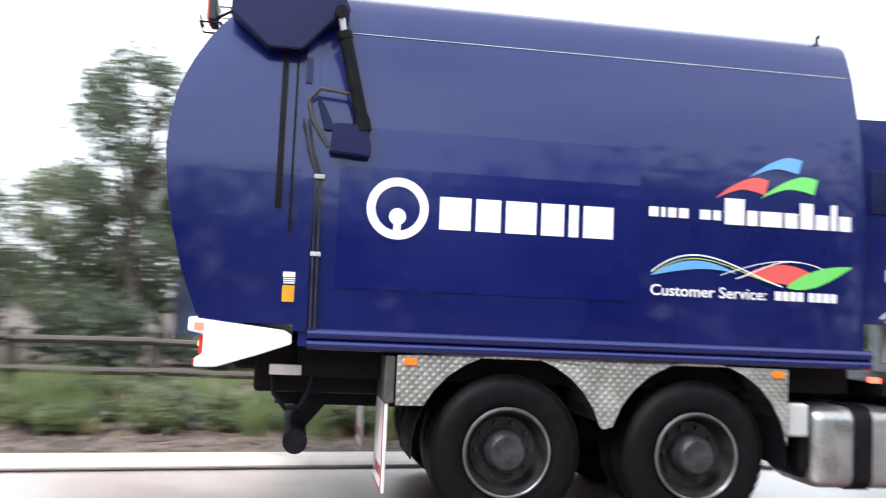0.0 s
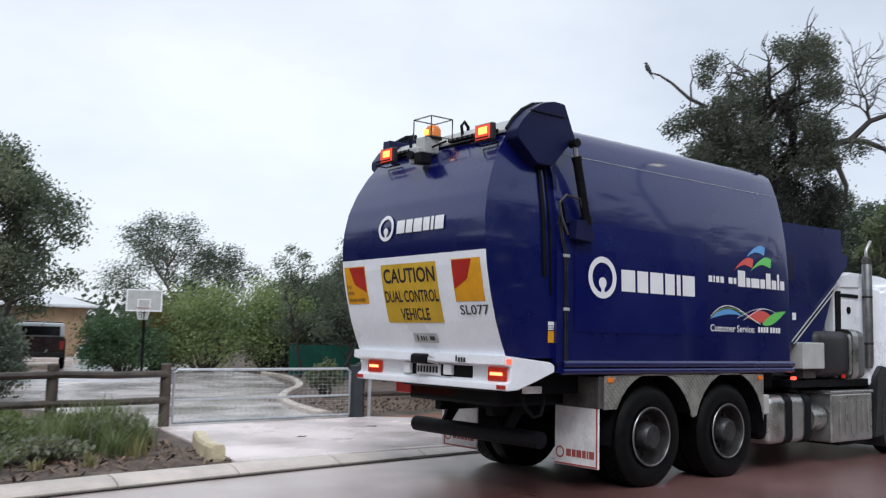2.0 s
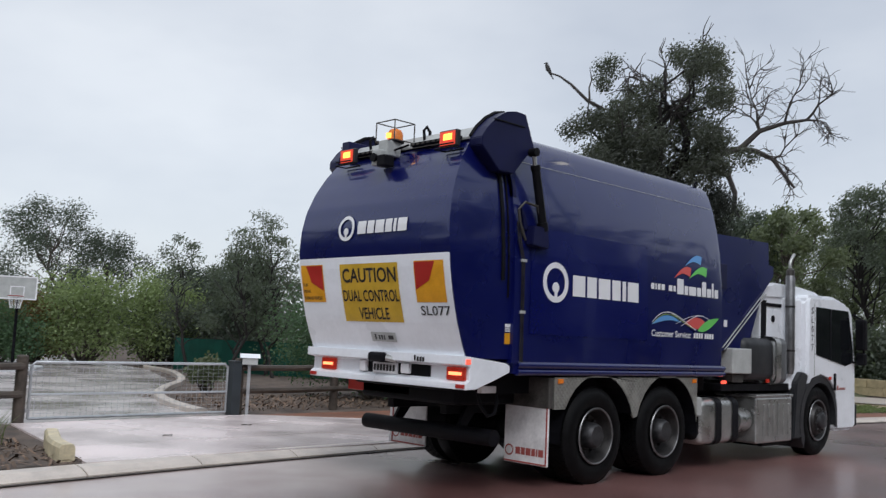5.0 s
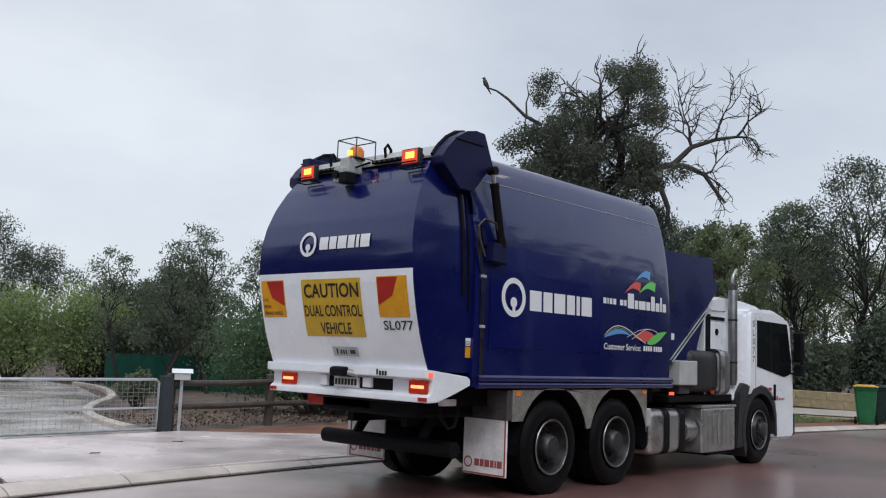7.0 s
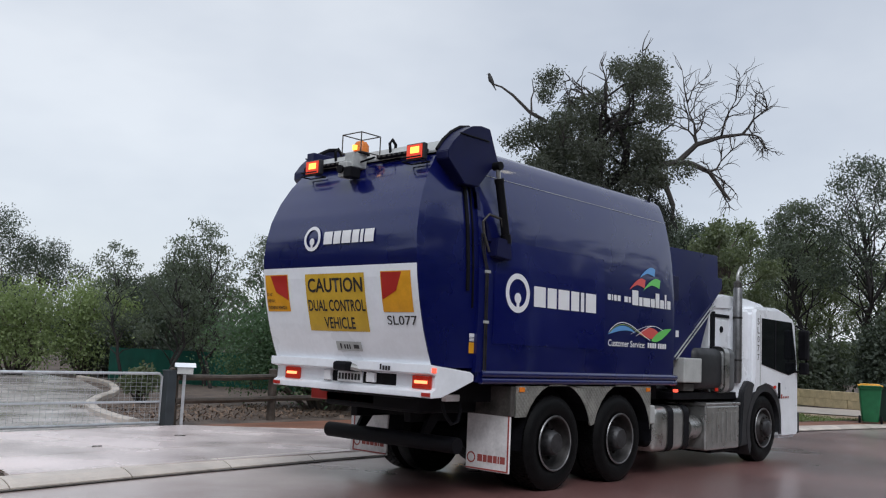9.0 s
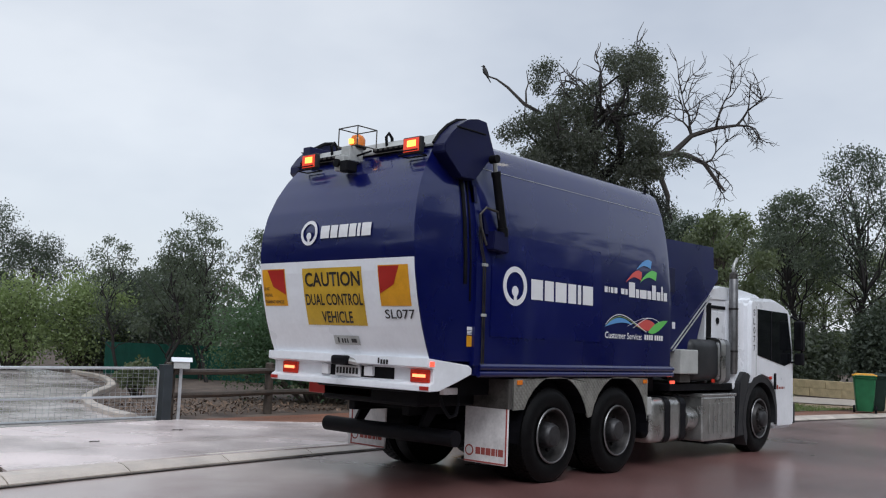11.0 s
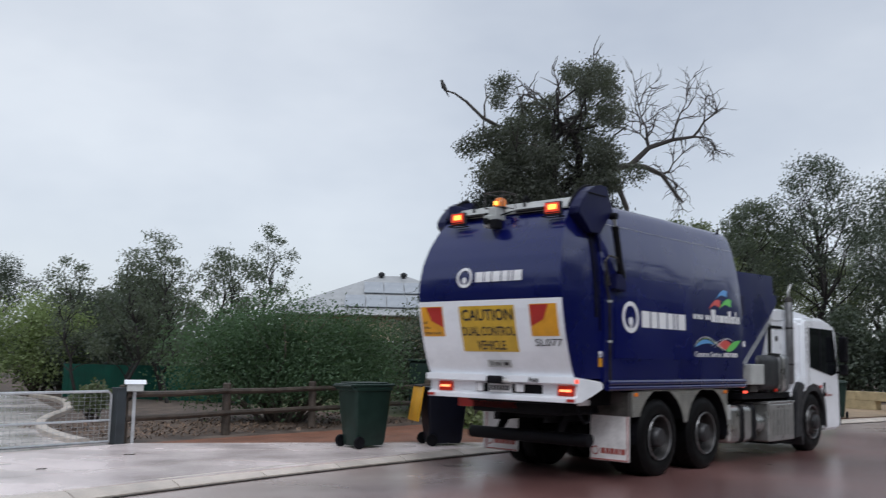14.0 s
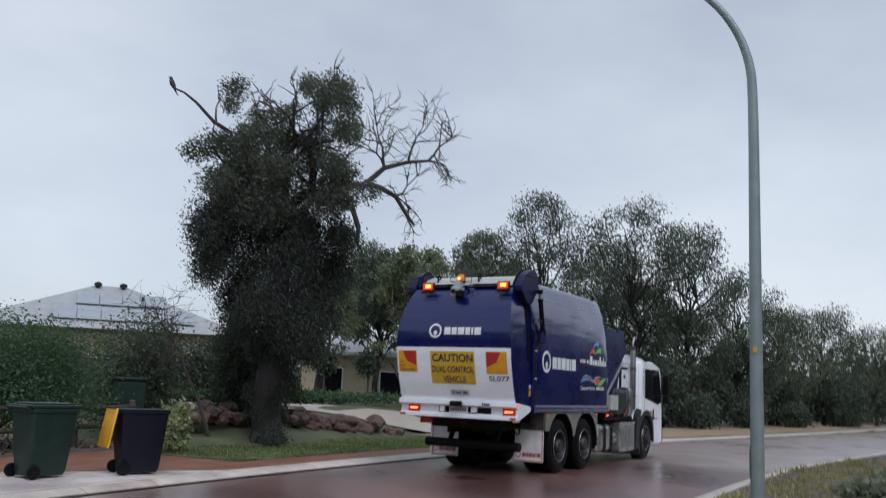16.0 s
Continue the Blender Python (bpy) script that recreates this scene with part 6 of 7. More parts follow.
sp = [(x, y, rng.uniform(0.5, 1.0)) for x, y in zip(rng.uniform(-22, -5, 420), rng.uniform(6.4, 10, 420))]
tufts("paddock_grass", sp, "turf", "patch of green grass behind the fence", 14, 14, 0.26)
for i in range(26):
    x = -4.9 - i * 0.36 + rng.uniform(-0.2, 0.2)
    y = rng.uniform(edge(x) + 1.5, 5.1)
    shrub(x, y, rng.uniform(0.7, 1.2), 0.8, rng.uniform(0.35, 0.65), 210 + i, ("leaf_grey", "blade", "leaf_olive")[i % 3], 1500, 0.075, "low grey-green native shrub in the mulch bed", clumps=8, name="low_shrub", group="bed shrubs")
# bark chips in the mulch bed
rng = np.random.RandomState(15)
v, f = [], []
for _ in range(7000):
    x = rng.uniform(-14, 9)
    y = rng.uniform(edge(x) + 0.42, 5.2) if x < -4.2 else rng.uniform(6.9, 10.5)
    if -4.2 < x < 0.4:
        continue
    z = ground_z(x, y) + 0.012
    a, l, w = rng.uniform(0, 6.28), rng.uniform(0.02, 0.065), rng.uniform(0.007, 0.02)
    ca, sa, tz = math.cos(a), math.sin(a), rng.uniform(-0.02, 0.03)
    k = len(v)
    v += [(x - ca * l - sa * w, y - sa * l + ca * w, z - tz), (x - ca * l + sa * w, y - sa * l - ca * w, z - tz * 0.5), (x + ca * l + sa * w, y + sa * l - ca * w, z + 0.02 + tz), (x + ca * l - sa * w, y + sa * l + ca * w, z + 0.015 + tz)]
    f.append((k, k + 1, k + 2, k + 3))
me = bpy.data.meshes.new("bark_chips")
me.from_pydata(v, [], f)
me.materials.append(material("bark_chip", (0.15, 0.10, 0.07), 0.8, vary=0.3, island=0.6, bump=0))
tagged(new("bark_chips", me), "loose brown bark chips", "mulch", kind="stuff")

# ---- fences, gate, mailbox ----


def timber_fence(name, posts, label, h=1.03):
    t = thing(name, label, "fence")
    rng = random.Random(3)
    for x, y in posts:
        bm = bmesh.new()
        tube(bm, [(x, y, -0.1), (x, y, h - 0.02), (x, y, h)], [0.085, 0.08, 0.06], 10)
        part("post", bm, "timber", t, smooth=True)
    for (xa, ya), (xb, yb) in zip(posts, posts[1:]):
        for z in (0.88, 0.48):
            j = rng.uniform(-0.012, 0.012)
            bm = bmesh.new()
            tube(bm, [(xa, ya - 0.06, z + j), ((xa + xb) / 2, (ya + yb) / 2 - 0.065, z + j - 0.01), (xb, yb - 0.06, z - j)], 0.052, 8)
            part("rail", bm, "timber", t, smooth=True)
    return t


timber_fence("timber_fence", [(-3.5, 6.15), (-5.2, 5.95), (-7.0, 5.7), (-8.75, 5.5), (-10.5, 5.25), (-12.3, 5.0), (-14.1, 4.7), (-16, 4.3)], "dark round-timber post and rail fence above strappy plants")
timber_fence("timber_fence", [(0.2, 6.42), (2.55, 6.8), (5.0, 7.15), (7.4, 7.45), (9.2, 7.6)], "dark round-timber post and rail fence beside the gate")
g = thing("gate_post", "dark slate square gate post", "post", m=pose(0.08, 6.36, 0))
part("shaft", boxed(-0.085, 0.085, -0.085, 0.085, -0.1, 0.97, 0.008), "post_green", g)
part("cap", boxed(-0.095, 0.095, -0.095, 0.095, 0.965, 0.99, 0.006), "post_green", g)
gate = thing("farm_gate", "galvanised tubular farm gate with wire mesh, closed", "gate", m=pose(-3.38, 6.17, 0.0, 0, 0, math.degrees(math.atan2(0.19, 3.36))))
L = 3.34
fr = part("gate_frame", tubed([(0.02, 0, 0.13), (0.02, 0, 0.88), (0.08, 0, 0.93), (L - 0.08, 0, 0.93), (L - 0.02, 0, 0.88), (L - 0.02, 0, 0.13), (0.02, 0, 0.13)], 0.022, 8), "galv", gate, smooth=True)
part("mid_rail", tubed([(0.02, 0, 0.47), (L - 0.02, 0, 0.47)], 0.018, 8), "galv", gate, smooth=True)
bm = bmesh.new()
for i in range(1, 34):
    box(bm, i * L / 34 - 0.002, i * L / 34 + 0.002, -0.002, 0.002, 0.13, 0.92)
for z in (0.2, 0.26, 0.32, 0.38, 0.54, 0.6, 0.66, 0.72, 0.78, 0.84):
    box(bm, 0.02, L - 0.02, -0.002, 0.002, z - 0.002, z + 0.002)
part("wire_mesh", bm, "galv", gate)
part("hinge", boxed(-0.06, 0.03, -0.02, 0.02, 0.75, 0.80), "galv", gate)
part("hinge", boxed(-0.06, 0.03, -0.02, 0.02, 0.22, 0.27), "galv", gate)
mb = thing("mailbox", "small white gable-topped letter box on a thin post", "mailbox", m=pose(0.32, 6.30, 0, 0, 0, 62))
part("box_body", boxed(-0.115, 0.115, -0.13, 0.13, 0.93, 1.05, 0.005), "grey", mb)
part("box_roof", extruded([(-0.14, 1.045), (0.0, 1.115), (0.14, 1.045), (0.12, 1.045), (0.0, 1.10), (-0.12, 1.045)], -0.17, 0.17, 0.002), "white", mb)
part("gable", extruded([(-0.12, 1.045), (0.0, 1.10), (0.12, 1.045)], -0.125, 0.125), "grey_dark", mb)
part("slot", boxed(-0.08, 0.08, -0.136, -0.129, 1.0, 1.012), "ink", mb)
part("number_bar", boxed(0.05, 0.08, -0.137, -0.131, 0.94, 0.985), "ink", mb)
part("mailbox_post", boxed(-0.025, 0.025, -0.025, 0.025, -0.05, 0.92), "galv", mb)
# pale kerb block at the driveway corner
tagged(part("driveway_edge_kerb", swept([(-4.36, 2.32), (-4.32, 2.6), (-4.27, 2.85), (-4.18, 3.15), (-4.05, 3.5), (-3.93, 3.85)], 0.16, 0.19, 0.06), material("cream_kerb", (0.58, 0.50, 0.34), 0.55, vary=0.25, scale=5, bump=0.2)), "cream painted curved concrete kerb at the driveway corner", "kerb")
# strips of fallen bark on the wet concrete
rng = np.random.RandomState(41)
v, f = [], []
for x, y in ((-0.7, 4.7), (-2.4, 3.9)):
    ang, ln = rng.uniform(-0.4, 0.6), rng.uniform(0.07, 0.24)
    k = len(v)
    for q in range(5):
        s = (q / 4 - 0.5) * 2 * ln
        px, py = x + math.cos(ang) * s, y + math.sin(ang) * s + 0.03 * math.sin(q * 1.4)
        w = 0.009 * (1 - abs(q - 2) * 0.35)
        v += [(px, py - w, 0.094), (px, py + w, 0.094), (px, py, 0.108)]
    for q in range(4):
        o = k + 3 * q
        f += [(o, o + 3, o + 5, o + 2), (o + 2, o + 5, o + 4, o + 1)]
me = bpy.data.meshes.new("fallen_bark")
me.from_pydata(v, [], f)
me.materials.append(M["timber"])
tagged(new("fallen_bark", me), "thin dark strips of fallen bark", "debris", kind="stuff")
# shade cloth fence behind the garden
for i, (x0, y0, x1, y1) in enumerate(((7.2, 21.8, 9.3, 17.8), (9.3, 17.8, 11.6, 10.6))):
    sf = thing("shade_cloth_fence", "green shade cloth stretched on posts", "fence", "garden screens", m=pose(x0, y0, 0, 0, 0, math.degrees(math.atan2(y1 - y0, x1 - x0))))
    ln = math.hypot(x1 - x0, y1 - y0)
    bm = bmesh.new()
    n = 24
    a = [[bm.verts.new((ln * k / n, 0.03 * math.sin(k * 1.7), z)) for k in range(n + 1)] for z in (0.05, 1.15)]
    for k in range(n):
        bm.faces.new((a[0][k], a[0][k + 1], a[1][k + 1], a[1][k]))
    bmesh.ops.solidify(bm, geom=bm.faces[:], thickness=0.01)
    part("cloth", bm, "shade", sf)
    for k in range(4):
        part("post", tubed([(ln * k / 3, 0.06, -0.1), (ln * k / 3, 0.06, 1.22)], 0.03, 8), "post_green", sf)


# ---- bins ----
def wheelie_bin(body_mat, lid_mat, m, label, open_lid=False, group="wheelie bins"):
    t = thing("wheelie_bin", label, "bin", group, m=m)
    bm = bmesh.new()
    lev = [(0.04, 0.20, 0.24, 0.30), (0.10, 0.21, 0.27, 0.31), (0.55, 0.25, 0.31, 0.36), (0.92, 0.28, 0.34, 0.385), (0.93, 0.30, 0.36, 0.41), (0.985, 0.30, 0.36, 0.41)]
    rings = []
    for z, hx, yf, yb in lev:
        r = 0.05
        pts = []
        for cx, cy, a0 in ((hx - r, yf - r, 0), (-hx + r, yf - r, 90), (-hx + r, -yb + r, 180), (hx - r, -yb + r, 270)):
            for k in range(4):
                a = radians(a0 + k * 30)
                pts.append(bm.verts.new((cx + r * math.cos(a), cy + r * math.sin(a), z)))
        rings.append(pts)
    for p, q in zip(rings, rings[1:]):
        for k in range(len(p)):
            bm.faces.new((p[k], p[(k + 1) % len(p)], q[(k + 1) % len(q)], q[k]))
    bm.faces.new(rings[0][::-1])
    bm.faces.new(rings[-1])
    bd = part("body", bm, body_mat, t, smooth=True)
    part("mark", boxed(-0.03, 0.03, 0.333, 0.34, 0.72, 0.78), "flap", bd)
    lid = bmesh.new()
    if open_lid:
        box(lid, -0.29, 0.29, -0.02, 0.02, -0.60, 0.0, 0.018, Matrix.Translation((0, -0.46, 1.0)) @ Matrix.Rotation(radians(-9), 4, "X"))
    else:
        box(lid, -0.31, 0.31, -0.44, 0.39, 0.99, 1.035, 0.02)
        box(lid, -0.24, 0.24, -0.36, 0.30, 1.03, 1.06, 0.015)
    part("lid", lid, lid_mat, t, "yellow lid hanging open" if open_lid else "", smooth=True)
    part("handle", tubed([(-0.26, -0.40, 0.95), (-0.26, -0.48, 1.0), (0.26, -0.48, 1.0), (0.26, -0.40, 0.95)], 0.016, 8), body_mat, t, smooth=True)
    for s in (-1, 1):
        bm = bmesh.new()
        lathe(bm, [(0.0, -0.03), (0.09, -0.03), (0.1, -0.015), (0.1, 0.015), (0.09, 0.03), (0.0, 0.03)], 20)
        w = part("bin_wheel", bm, "black", t, smooth=True)
        w.matrix_basis = pose(s * 0.27, -0.30, 0.10, 0, 0, 90)
    return t


wheelie_bin("bin_green", "bin_green", pose(2.85, 3.45, 0.085, 0, 0, -100), "dark green wheelie bin with closed lid on the apron")
wheelie_bin("bin_dark", "bin_yellow", pose(4.2, 2.88, 0.085, 0, 0, -122), "charcoal wheelie bin with its yellow lid hanging open", True)
wheelie_bin("bin_bright", "bin_yellow", pose(18.4, 1.0, 0.085, 0, 0, -70), "green wheelie bin with yellow lid on the far verge")
wheelie_bin("bin_green", "bin_green", pose(19.4, 1.0, 0.085, 0, 0, -70), "dark green wheelie bin on the far verge")

# unidentified green panel behind the fence; the cabinet shape is made up
gc = thing("green_panel_box", "dark green box in place of a panel behind the timber fence", "cabinet", m=pose(9.5, 8.0, 0.03, 0, 0, -48))
part("body", boxed(-0.36, 0.36, -0.2, 0.2, -0.05, 1.44, 0.015), "bin_green", gc)
part("lid", boxed(-0.40, 0.40, -0.25, 0.25, 1.44, 1.50, 0.012), "bin_green", gc)
dr = part("door", boxed(-0.32, 0.32, -0.212, -0.2, 0.1, 1.38, 0.004), "bin_green", gc)
part("handle", boxed(0.22, 0.26, -0.235, -0.212, 0.7, 0.86, 0.006), "grey_dark", dr)

# ---- street lamp ----
lp = thing("street_lamp", "grey-green curved steel street lamp, lit", "street lamp", m=pose(6.2, -6.06, 0.03))
bm = bmesh.new()
curve = [(0, 0, -0.1), (0, 0, 1.0), (0, 0.0, 3.5), (0, 0, 6.0), (-0.02, 0.05, 6.45), (-0.07, 0.2, 6.88), (-0.16, 0.48, 7.3), (-0.3, 0.92, 7.66), (-0.45, 1.42, 7.88), (-0.6, 1.95, 8.0)]
girth = [0.098, 0.092, 0.082, 0.07, 0.064, 0.058, 0.053, 0.048, 0.044, 0.04]
for _ in range(2):
    curve = [curve[0]] + [tuple(a * (1 - f) + b * f for a, b in zip(p, q)) for p, q in zip(curve, curve[1:]) for f in (0.25, 0.75)] + [curve[-1]]
    girth = [girth[0]] + [p * (1 - f) + q * f for p, q in zip(girth, girth[1:]) for f in (0.25, 0.75)] + [girth[-1]]
tube(bm, curve, girth, 16)
part("pole", bm, "pole", lp, smooth=True)
part("base_plate", boxed(-0.18, 0.18, -0.18, 0.18, -0.03, 0.02, 0.01), "pole", lp)
hd = part("lamp_head", boxed(-0.78, -0.42, 1.9, 2.55, 7.93, 8.07, 0.05), "pole", lp, smooth=True)
part("lens", boxed(-0.72, -0.48, 2.1, 2.52, 7.86, 7.935, 0.03), "lamp_glow", hd, "glowing lamp lens")
part("pole_sticker", boxed(-0.1, -0.085, -0.02, 0.03, 2.2, 2.28), "yellow", lp)
part("access_door", boxed(-0.05, 0.05, 0.09, 0.107, 0.5, 0.9, 0.004), "pole", lp)

# ---- rocks, hedges, topiary ----
rng = random.Random(31)
for i in range(84):
    f = i / 83
    x, y = 10.2 + 8.6 * f + rng.uniform(-0.3, 0.3), 7.3 - 1.3 * f + rng.uniform(-0.55, 0.4)
    bm = bmesh.new()
    s = rng.uniform(0.12, 0.29)
    bmesh.ops.create_icosphere(bm, subdivisions=2, radius=s)
    off = Vector((rng.uniform(0, 50), rng.uniform(0, 50), 0))
    for v in bm.verts:
        n3 = v.co.normalized()
        v.co += n3 * s * 0.45 * noise.noise(n3 * 1.6 + off)
        v.co.z *= 0.72
    r = part("garden_rock", bm, "rock", None)
    r.matrix_basis = pose(x, y, bank_z(x, y) + s * 0.25 + (0.18 if i % 3 == 0 else 0), 0, 0, rng.uniform(0, 360))
    tagged(r, "rough reddish-brown field stone in the bank", "rock", "rock bank")
shrub(21.0, 10.2, 11.0, 0.9, 0.85, 160, "leaf_bright", 6000, 0.13, "clipped low green hedge beside the pale drive", name="hedge", turn=-18, clumps=30, group="hedges", z0=0.75)
for i, (x, y) in enumerate(((18.0, 12.0), (20.4, 11.4), (22.8, 10.8), (25.2, 10.2))):
    tp = thing("topiary_tree", "clipped round topiary on a bare stem", "tree", "topiary", m=pose(x, y, 0.75))
    part("stem", tubed([(0, 0, -0.1), (0.03, 0, 0.9), (0, 0, 1.5)], 0.045, 6), "bark", tp)
    leaf_mesh("crown", [(0, 0, 1.65, 0.5, 0.5, 0.45)], 1500, 0.13, "leaf_dark", tp, 170 + i, 0, 1.6)


# ---- houses ----
def hip_roof(w, d, z, rise, over=0.5):
    bm = bmesh.new()
    x, y = w / 2 + over, d / 2 + over
    rg = w / 2 - d / 2
    v = [bm.verts.new(p) for p in ((-x, -y, z), (x, -y, z), (x, y, z), (-x, y, z), (-rg, 0, z + rise), (rg, 0, z + rise))]
    lo = [bm.verts.new((p.co.x, p.co.y, z - 0.18)) for p in v[:4]]
    for q in ((0, 1, 5, 4), (1, 2, 5), (2, 3, 4, 5), (3, 0, 4)):
        bm.faces.new([v[k] for k in q])
    for k in range(4):
        bm.faces.new((lo[k], lo[(k + 1) % 4], v[(k + 1) % 4], v[k]))
    bm.faces.new(lo[::-1])
    return bm


def house(name, m, w, d, hw, rise, wall, roof, label, windows, solar=False):
    h = thing(name, label, "house", m=m)
    part("wall", boxed(-w / 2, w / 2, -d / 2, d / 2, -0.2, hw, 0), wall, h)
    rf = part("roof", hip_roof(w, d, hw + 0.18, rise), roof, h)
    part("gutter", boxed(-w / 2 - 0.56, w / 2 + 0.56, -d / 2 - 0.6, -d / 2 - 0.48, hw + 0.04, hw + 0.16, 0.01), "roof_white", h)
    for x0, x1, z0, z1 in windows:
        wd = part("window", boxed(x0, x1, -d / 2 - 0.05, -d / 2 + 0.02, z0, z1), "roof_white", h)
        part("pane", boxed(x0 + 0.06, x1 - 0.06, -d / 2 - 0.06, -d / 2 - 0.045, z0 + 0.06, z1 - 0.06), "glass_dark", wd)
    if solar:
        slope = math.atan2(rise, d / 2 + 0.5)
        for row, (n, x0, s0) in enumerate(((6, -1.9, 0.5), (4, -1.0, 2.5))):
            for k in range(n):
                p = part("solar_panel", boxed(-0.48, 0.48, 0, 1.6, 0.06, 0.10, 0.004), "solar", rf)
                p.matrix_basis = Matrix.Translation((x0 + k * 1.0, -d / 2 - 0.5, hw + 0.18)) @ Matrix.Rotation(slope, 4, "X") @ Matrix.Translation((0, s0, 0))
        for x in (-0.6, 0.55):
            bm = bmesh.new()
            tube(bm, [(x, -0.3, hw + rise - 0.35), (x, -0.3, hw + rise + 0.15)], 0.09, 10)
            tube(bm, [(x, -0.3, hw + rise + 0.14), (x, -0.3, hw + rise + 0.26), (x, -0.3, hw + rise + 0.34)], [0.17, 0.19, 0.06], 12)
            part("roof_vent", bm, "grey_dark", rf)
        part("flue", tubed([(1.4, -2.0, hw + 0.9), (1.4, -2.0, hw + 1.75)], 0.06, 8), "grey_dark", rf)
    return h


house("house", pose(26.8, 25.4, 0.1, 0, 0, -45), 10.5, 9.0, 3.35, 2.15, "render_wall", "roof", "cream rendered house with grey hip roof and solar panels", [(2.5, 4.5, 0.9, 2.2), (-1, 1, 0.9, 2.2)], True)
house("house", pose(32.0, 13.5, 0.1, 0, 0, -62), 6.5, 6, 2.7, 1.2, "render_wall", "roof_white", "cream garage wing with pale roof behind the hedge", [(-2.6, -1.4, 0.2, 2.2), (0.2, 1.6, 0.7, 2.1)])
house("house", pose(2.6, 50.0, 0.1, 0, 0, -12), 11, 7, 2.6, 1.3, "brick", "roof_white", "tan brick house with pale roof beyond the drive", [(-1, 1, 0.9, 2.1)])
M["shed_blue"] = material("blue_ribbed_steel", (0.030, 0.062, 0.17), 0.45, vary=0.12, scale=3, bump=0.05)
shed = thing("garden_shed", "blue steel garden shed with pale gable roof", "shed", m=pose(-13.1, 16.9, 0.05, 0, 0, 22))
part("wall", extruded([(-1.35, -0.1), (-1.35, 2.2), (0, 2.72), (1.35, 2.2), (1.35, -0.1)], -1.6, 1.6), "shed_blue", shed)
for s in (-1, 1):
    rp = part("roof", boxed(-0.78, 0.78, -1.75, 1.75, -0.03, 0.03, 0.01), "roof_white", shed, "pale steel roof sheet")
    rp.matrix_basis = pose(s * 0.74, 0, 2.48, 0, s * 21, 0)
wd = part("window", boxed(-0.55, 0.35, -1.65, -1.59, 1.25, 1.95, 0.01), "roof_white", shed, "white-framed window")
for x0, x1 in ((-0.49, -0.13), (-0.07, 0.29)):
    part("pane", boxed(x0, x1, -1.665, -1.651, 1.31, 1.89), "glass_dark", wd)
for k in range(13):
    part("wall_rib", boxed(-1.30 + 0.21 * k, -1.27 + 0.21 * k, -1.615, -1.6, 0.0, 1.2, 0.004), "shed_blue", shed)
cp = thing("carport", "white-roofed steel carport behind the trees", "carport", m=pose(-11.4, 22.1, 0.05, 0, 0, 4))
part("roof", boxed(-2.2, 2.2, -1.6, 1.6, 2.45, 2.62, 0.02), "roof_white", cp)
part("fascia", boxed(-2.24, 2.24, -1.66, -1.61, 2.30, 2.66, 0.01), "white", cp)
for x in (-2.0, 2.0):
    for y in (-1.45, 1.45):
        part("post", boxed(x - 0.05, x + 0.05, y - 0.05, y + 0.05, -0.1, 2.46, 0.008), "white", cp)
lw = thing("limestone_wall", "low tan limestone block wall on the verge", "wall")
for c in range(2):
    for k in range(5):
        h0 = 0.10 + 0.30 * c
        o = part("limestone_block", boxed(-0.74, 0.74, -0.16, 0.16, 0, 0.295, 0.01), "limestone", lw)
        o.matrix_basis = pose(27.9 - 0.6 * k - c * 0.3, 7.6 - 1.38 * k - c * 0.69, h0, 0, 0, 66.5)

# ---- basketball hoop and parked ute ----
hp = thing("basketball_hoop", "freestanding basketball hoop with clear backboard", "basketball hoop", m=pose(1.7, 21.4, 0.08, 0, 0, -25))
part("pole", tubed([(0, 0.3, -0.05), (0, 0.3, 1.8), (0, 0.05, 2.2)], 0.045, 8), "black", hp)
bd = part("backboard", boxed(-0.55, 0.55, -0.02, 0.0, 2.05, 2.75, 0.004), "grey", hp, "pale translucent backboard")
for q in ((-0.55, -0.51, 2.05, 2.75), (0.51, 0.55, 2.05, 2.75), (-0.51, 0.51, 2.71, 2.75), (-0.51, 0.51, 2.05, 2.09), (-0.2, -0.17, 2.15, 2.45), (0.17, 0.2, 2.15, 2.45), (-0.17, 0.17, 2.42, 2.45)):
    part("board_line", boxed(q[0], q[1], -0.03, -0.021, q[2], q[3]), "decal", bd)
part("rim", tubed([(0.22 * math.sin(a * math.pi / 6), -0.27 + 0.22 * math.cos(a * math.pi / 6), 2.15) for a in range(13)], 0.012, 6), "flap_red", hp)
bm = bmesh.new()
for a in range(12):
    c, s = math.sin(a * math.pi / 6), math.cos(a * math.pi / 6)
    tube(bm, [(0.22 * c, -0.27 + 0.22 * s, 2.14), (0.13 * c, -0.27 + 0.13 * s, 1.78)], 0.008, 4)
part("net", bm, "decal", hp)
part("base", boxed(-0.4, 0.4, 0.1, 0.9, -0.04, 0.14, 0.03), "black", hp)
ut = thing("parked_ute", "maroon ute with pale canopy, parked on the driveway", "car", m=pose(0.75, 29.6, 0.08, 0, 0, 74))
part("body", extruded([(-2.5, 0.45), (-2.5, 1.15), (0.0, 1.08), (1.2, 1.1), (2.4, 0.95), (2.5, 0.45)], -0.92, 0.92, 0.05), "maroon", ut)
part("cabin", extruded([(-0.1, 1.05), (0.05, 1.7), (1.0, 1.72), (1.6, 1.1)], -0.8, 0.8, 0.05), "maroon", ut)
part("canopy", extruded([(-2.45, 1.15), (-2.3, 1.62), (-0.1, 1.66), (-0.05, 1.1)], -0.85, 0.85, 0.05), "roof_white", ut, "pale canopy")
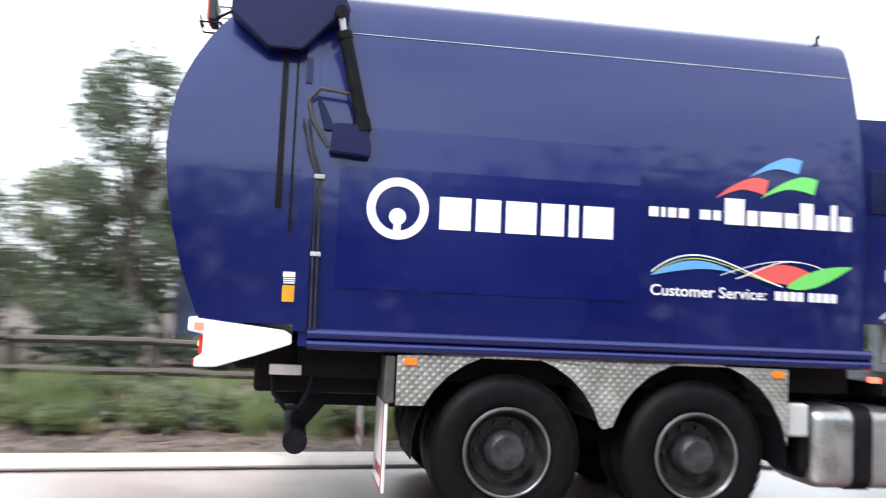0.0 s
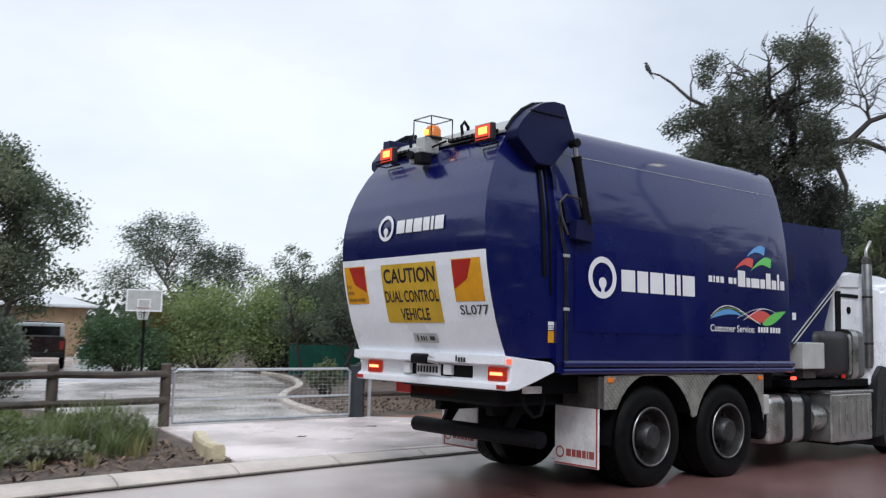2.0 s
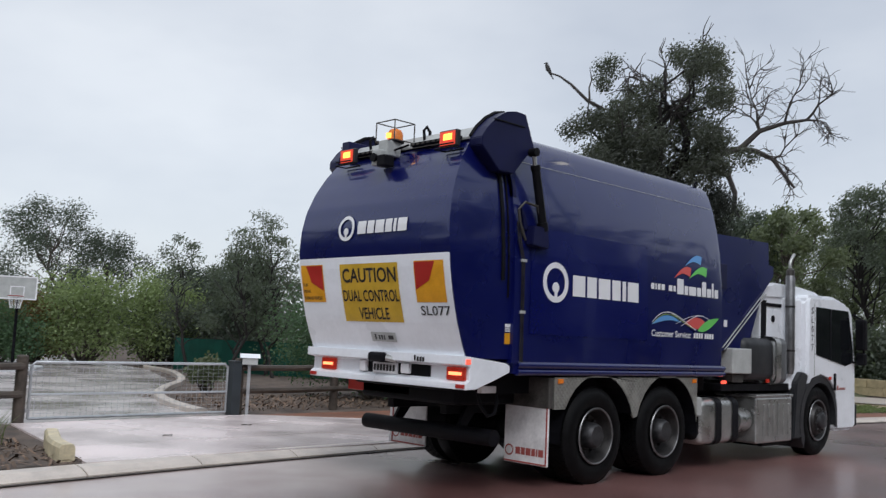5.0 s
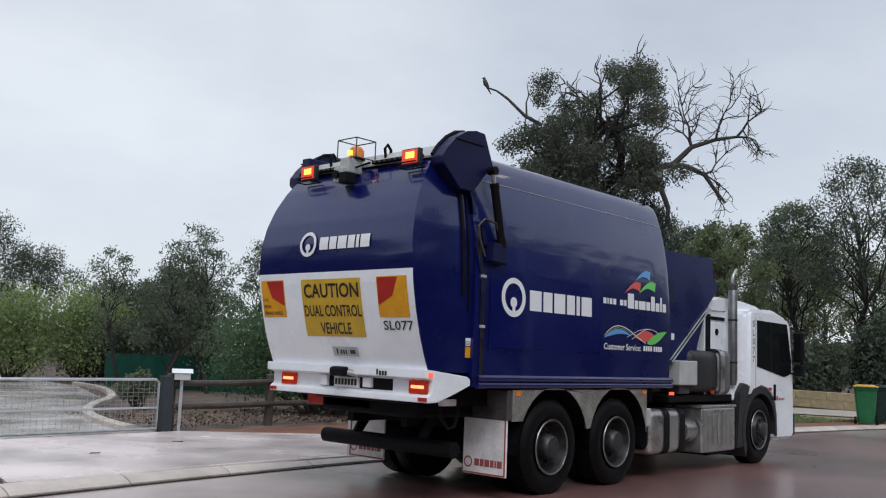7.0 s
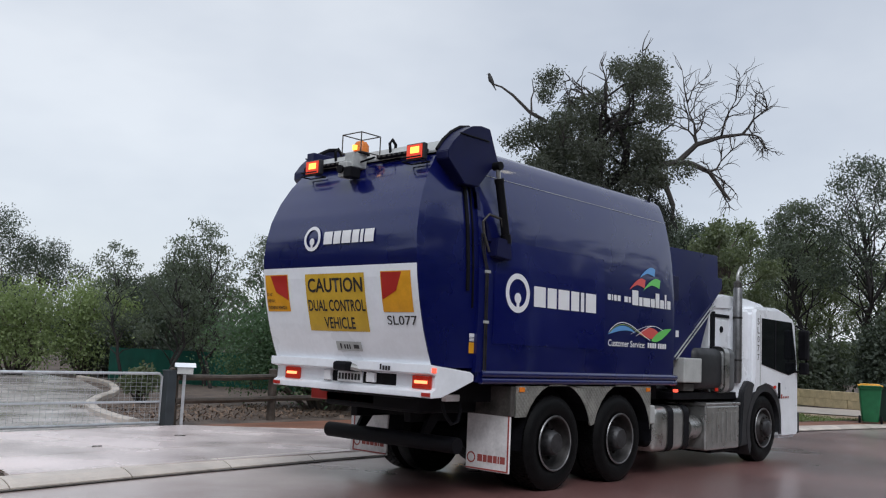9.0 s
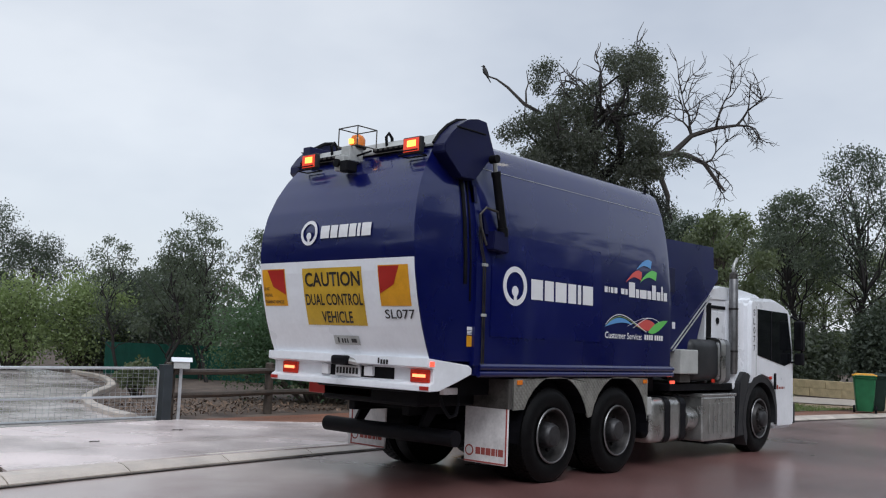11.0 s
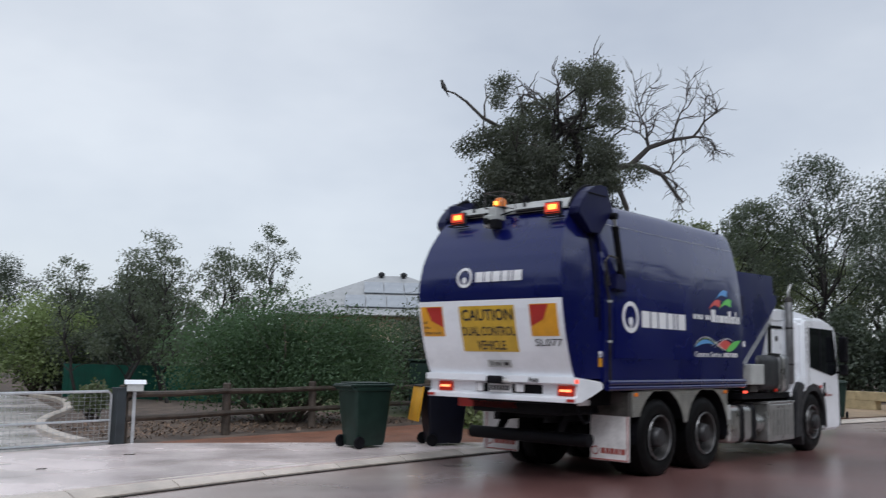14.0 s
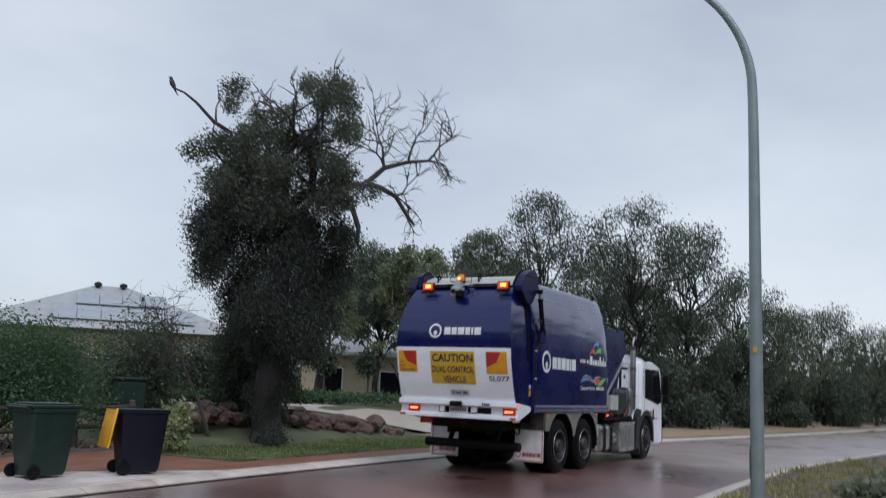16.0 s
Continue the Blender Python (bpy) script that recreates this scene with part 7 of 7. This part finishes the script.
part("rear_window", boxed(-2.47, -2.36, -0.72, 0.72, 1.2, 1.52), "glass_dark", ut)
part("bumper", boxed(-2.6, -2.48, -0.9, 0.9, 0.42, 0.6, 0.02), "rim", ut)
for s in (-1, 1):
    part("tail_lamp", boxed(-2.53, -2.49, s * 0.8 - 0.07, s * 0.8 + 0.07, 0.7, 1.0), "red", ut)
    for x in (-1.6, 1.6):
        bm = bmesh.new()
        lathe(bm, [(0, -0.1), (0.3, -0.1), (0.36, -0.06), (0.36, 0.06), (0.3, 0.1), (0, 0.1)], 20)
        w = part("wheel", bm, "tyre", ut, smooth=True)
        w.matrix_basis = pose(x, s * 0.82, 0.36)

# ---- garden shelter beyond the ute ----
gs = thing("garden_shelter", "white-framed lean-to shelter with a teal panel", "shelter", m=pose(4.6, 34.5, 0.08, 0, 0, -18))
part("roof_panel", boxed(-0.1, 1.5, -0.6, 0.6, 1.62, 1.70, 0.01), "roof_white", gs)
for x in (0.1, 1.4):
    for y in (-0.55, 0.55):
        part("post", tubed([(x, y, 0), (x, y, 1.63)], 0.035, 6), "post_green", gs)
for y in (-0.55, 0.55):
    part("sloping_brace", tubed([(-1.1, y, 0.1), (-0.1, y, 1.66)], 0.04, 6), "roof_white", gs)
part("teal_panel", boxed(-0.9, 0.5, 0.5, 0.54, 0.1, 0.75, 0.005), "shade", gs)
part("stored_crate", boxed(0.6, 1.3, -0.2, 0.4, 0.0, 0.9, 0.03), "grey_dark", gs)


def motions():
    """The truck drives off, halts, creeps on, halts and drives away; its wheels roll."""
    times = [i * 0.1 for i in range(161)]
    rows = [truck_at(t) for t in times]
    walk(truck, [(t, pose(x, y, 0, 0, 0, h)) for t, (x, y, h) in zip(times, rows)])
    gone = [0.0]
    for a, b in zip(rows, rows[1:]):
        gone.append(gone[-1] + math.hypot(b[0] - a[0], b[1] - a[1]))
    for w in wheels:
        x, y, z = w.matrix_basis.translation
        walk(w, [(t, pose(x, y, z, 0, math.degrees(g / 0.525), 0)) for t, g in zip(times, gone)])


motions()
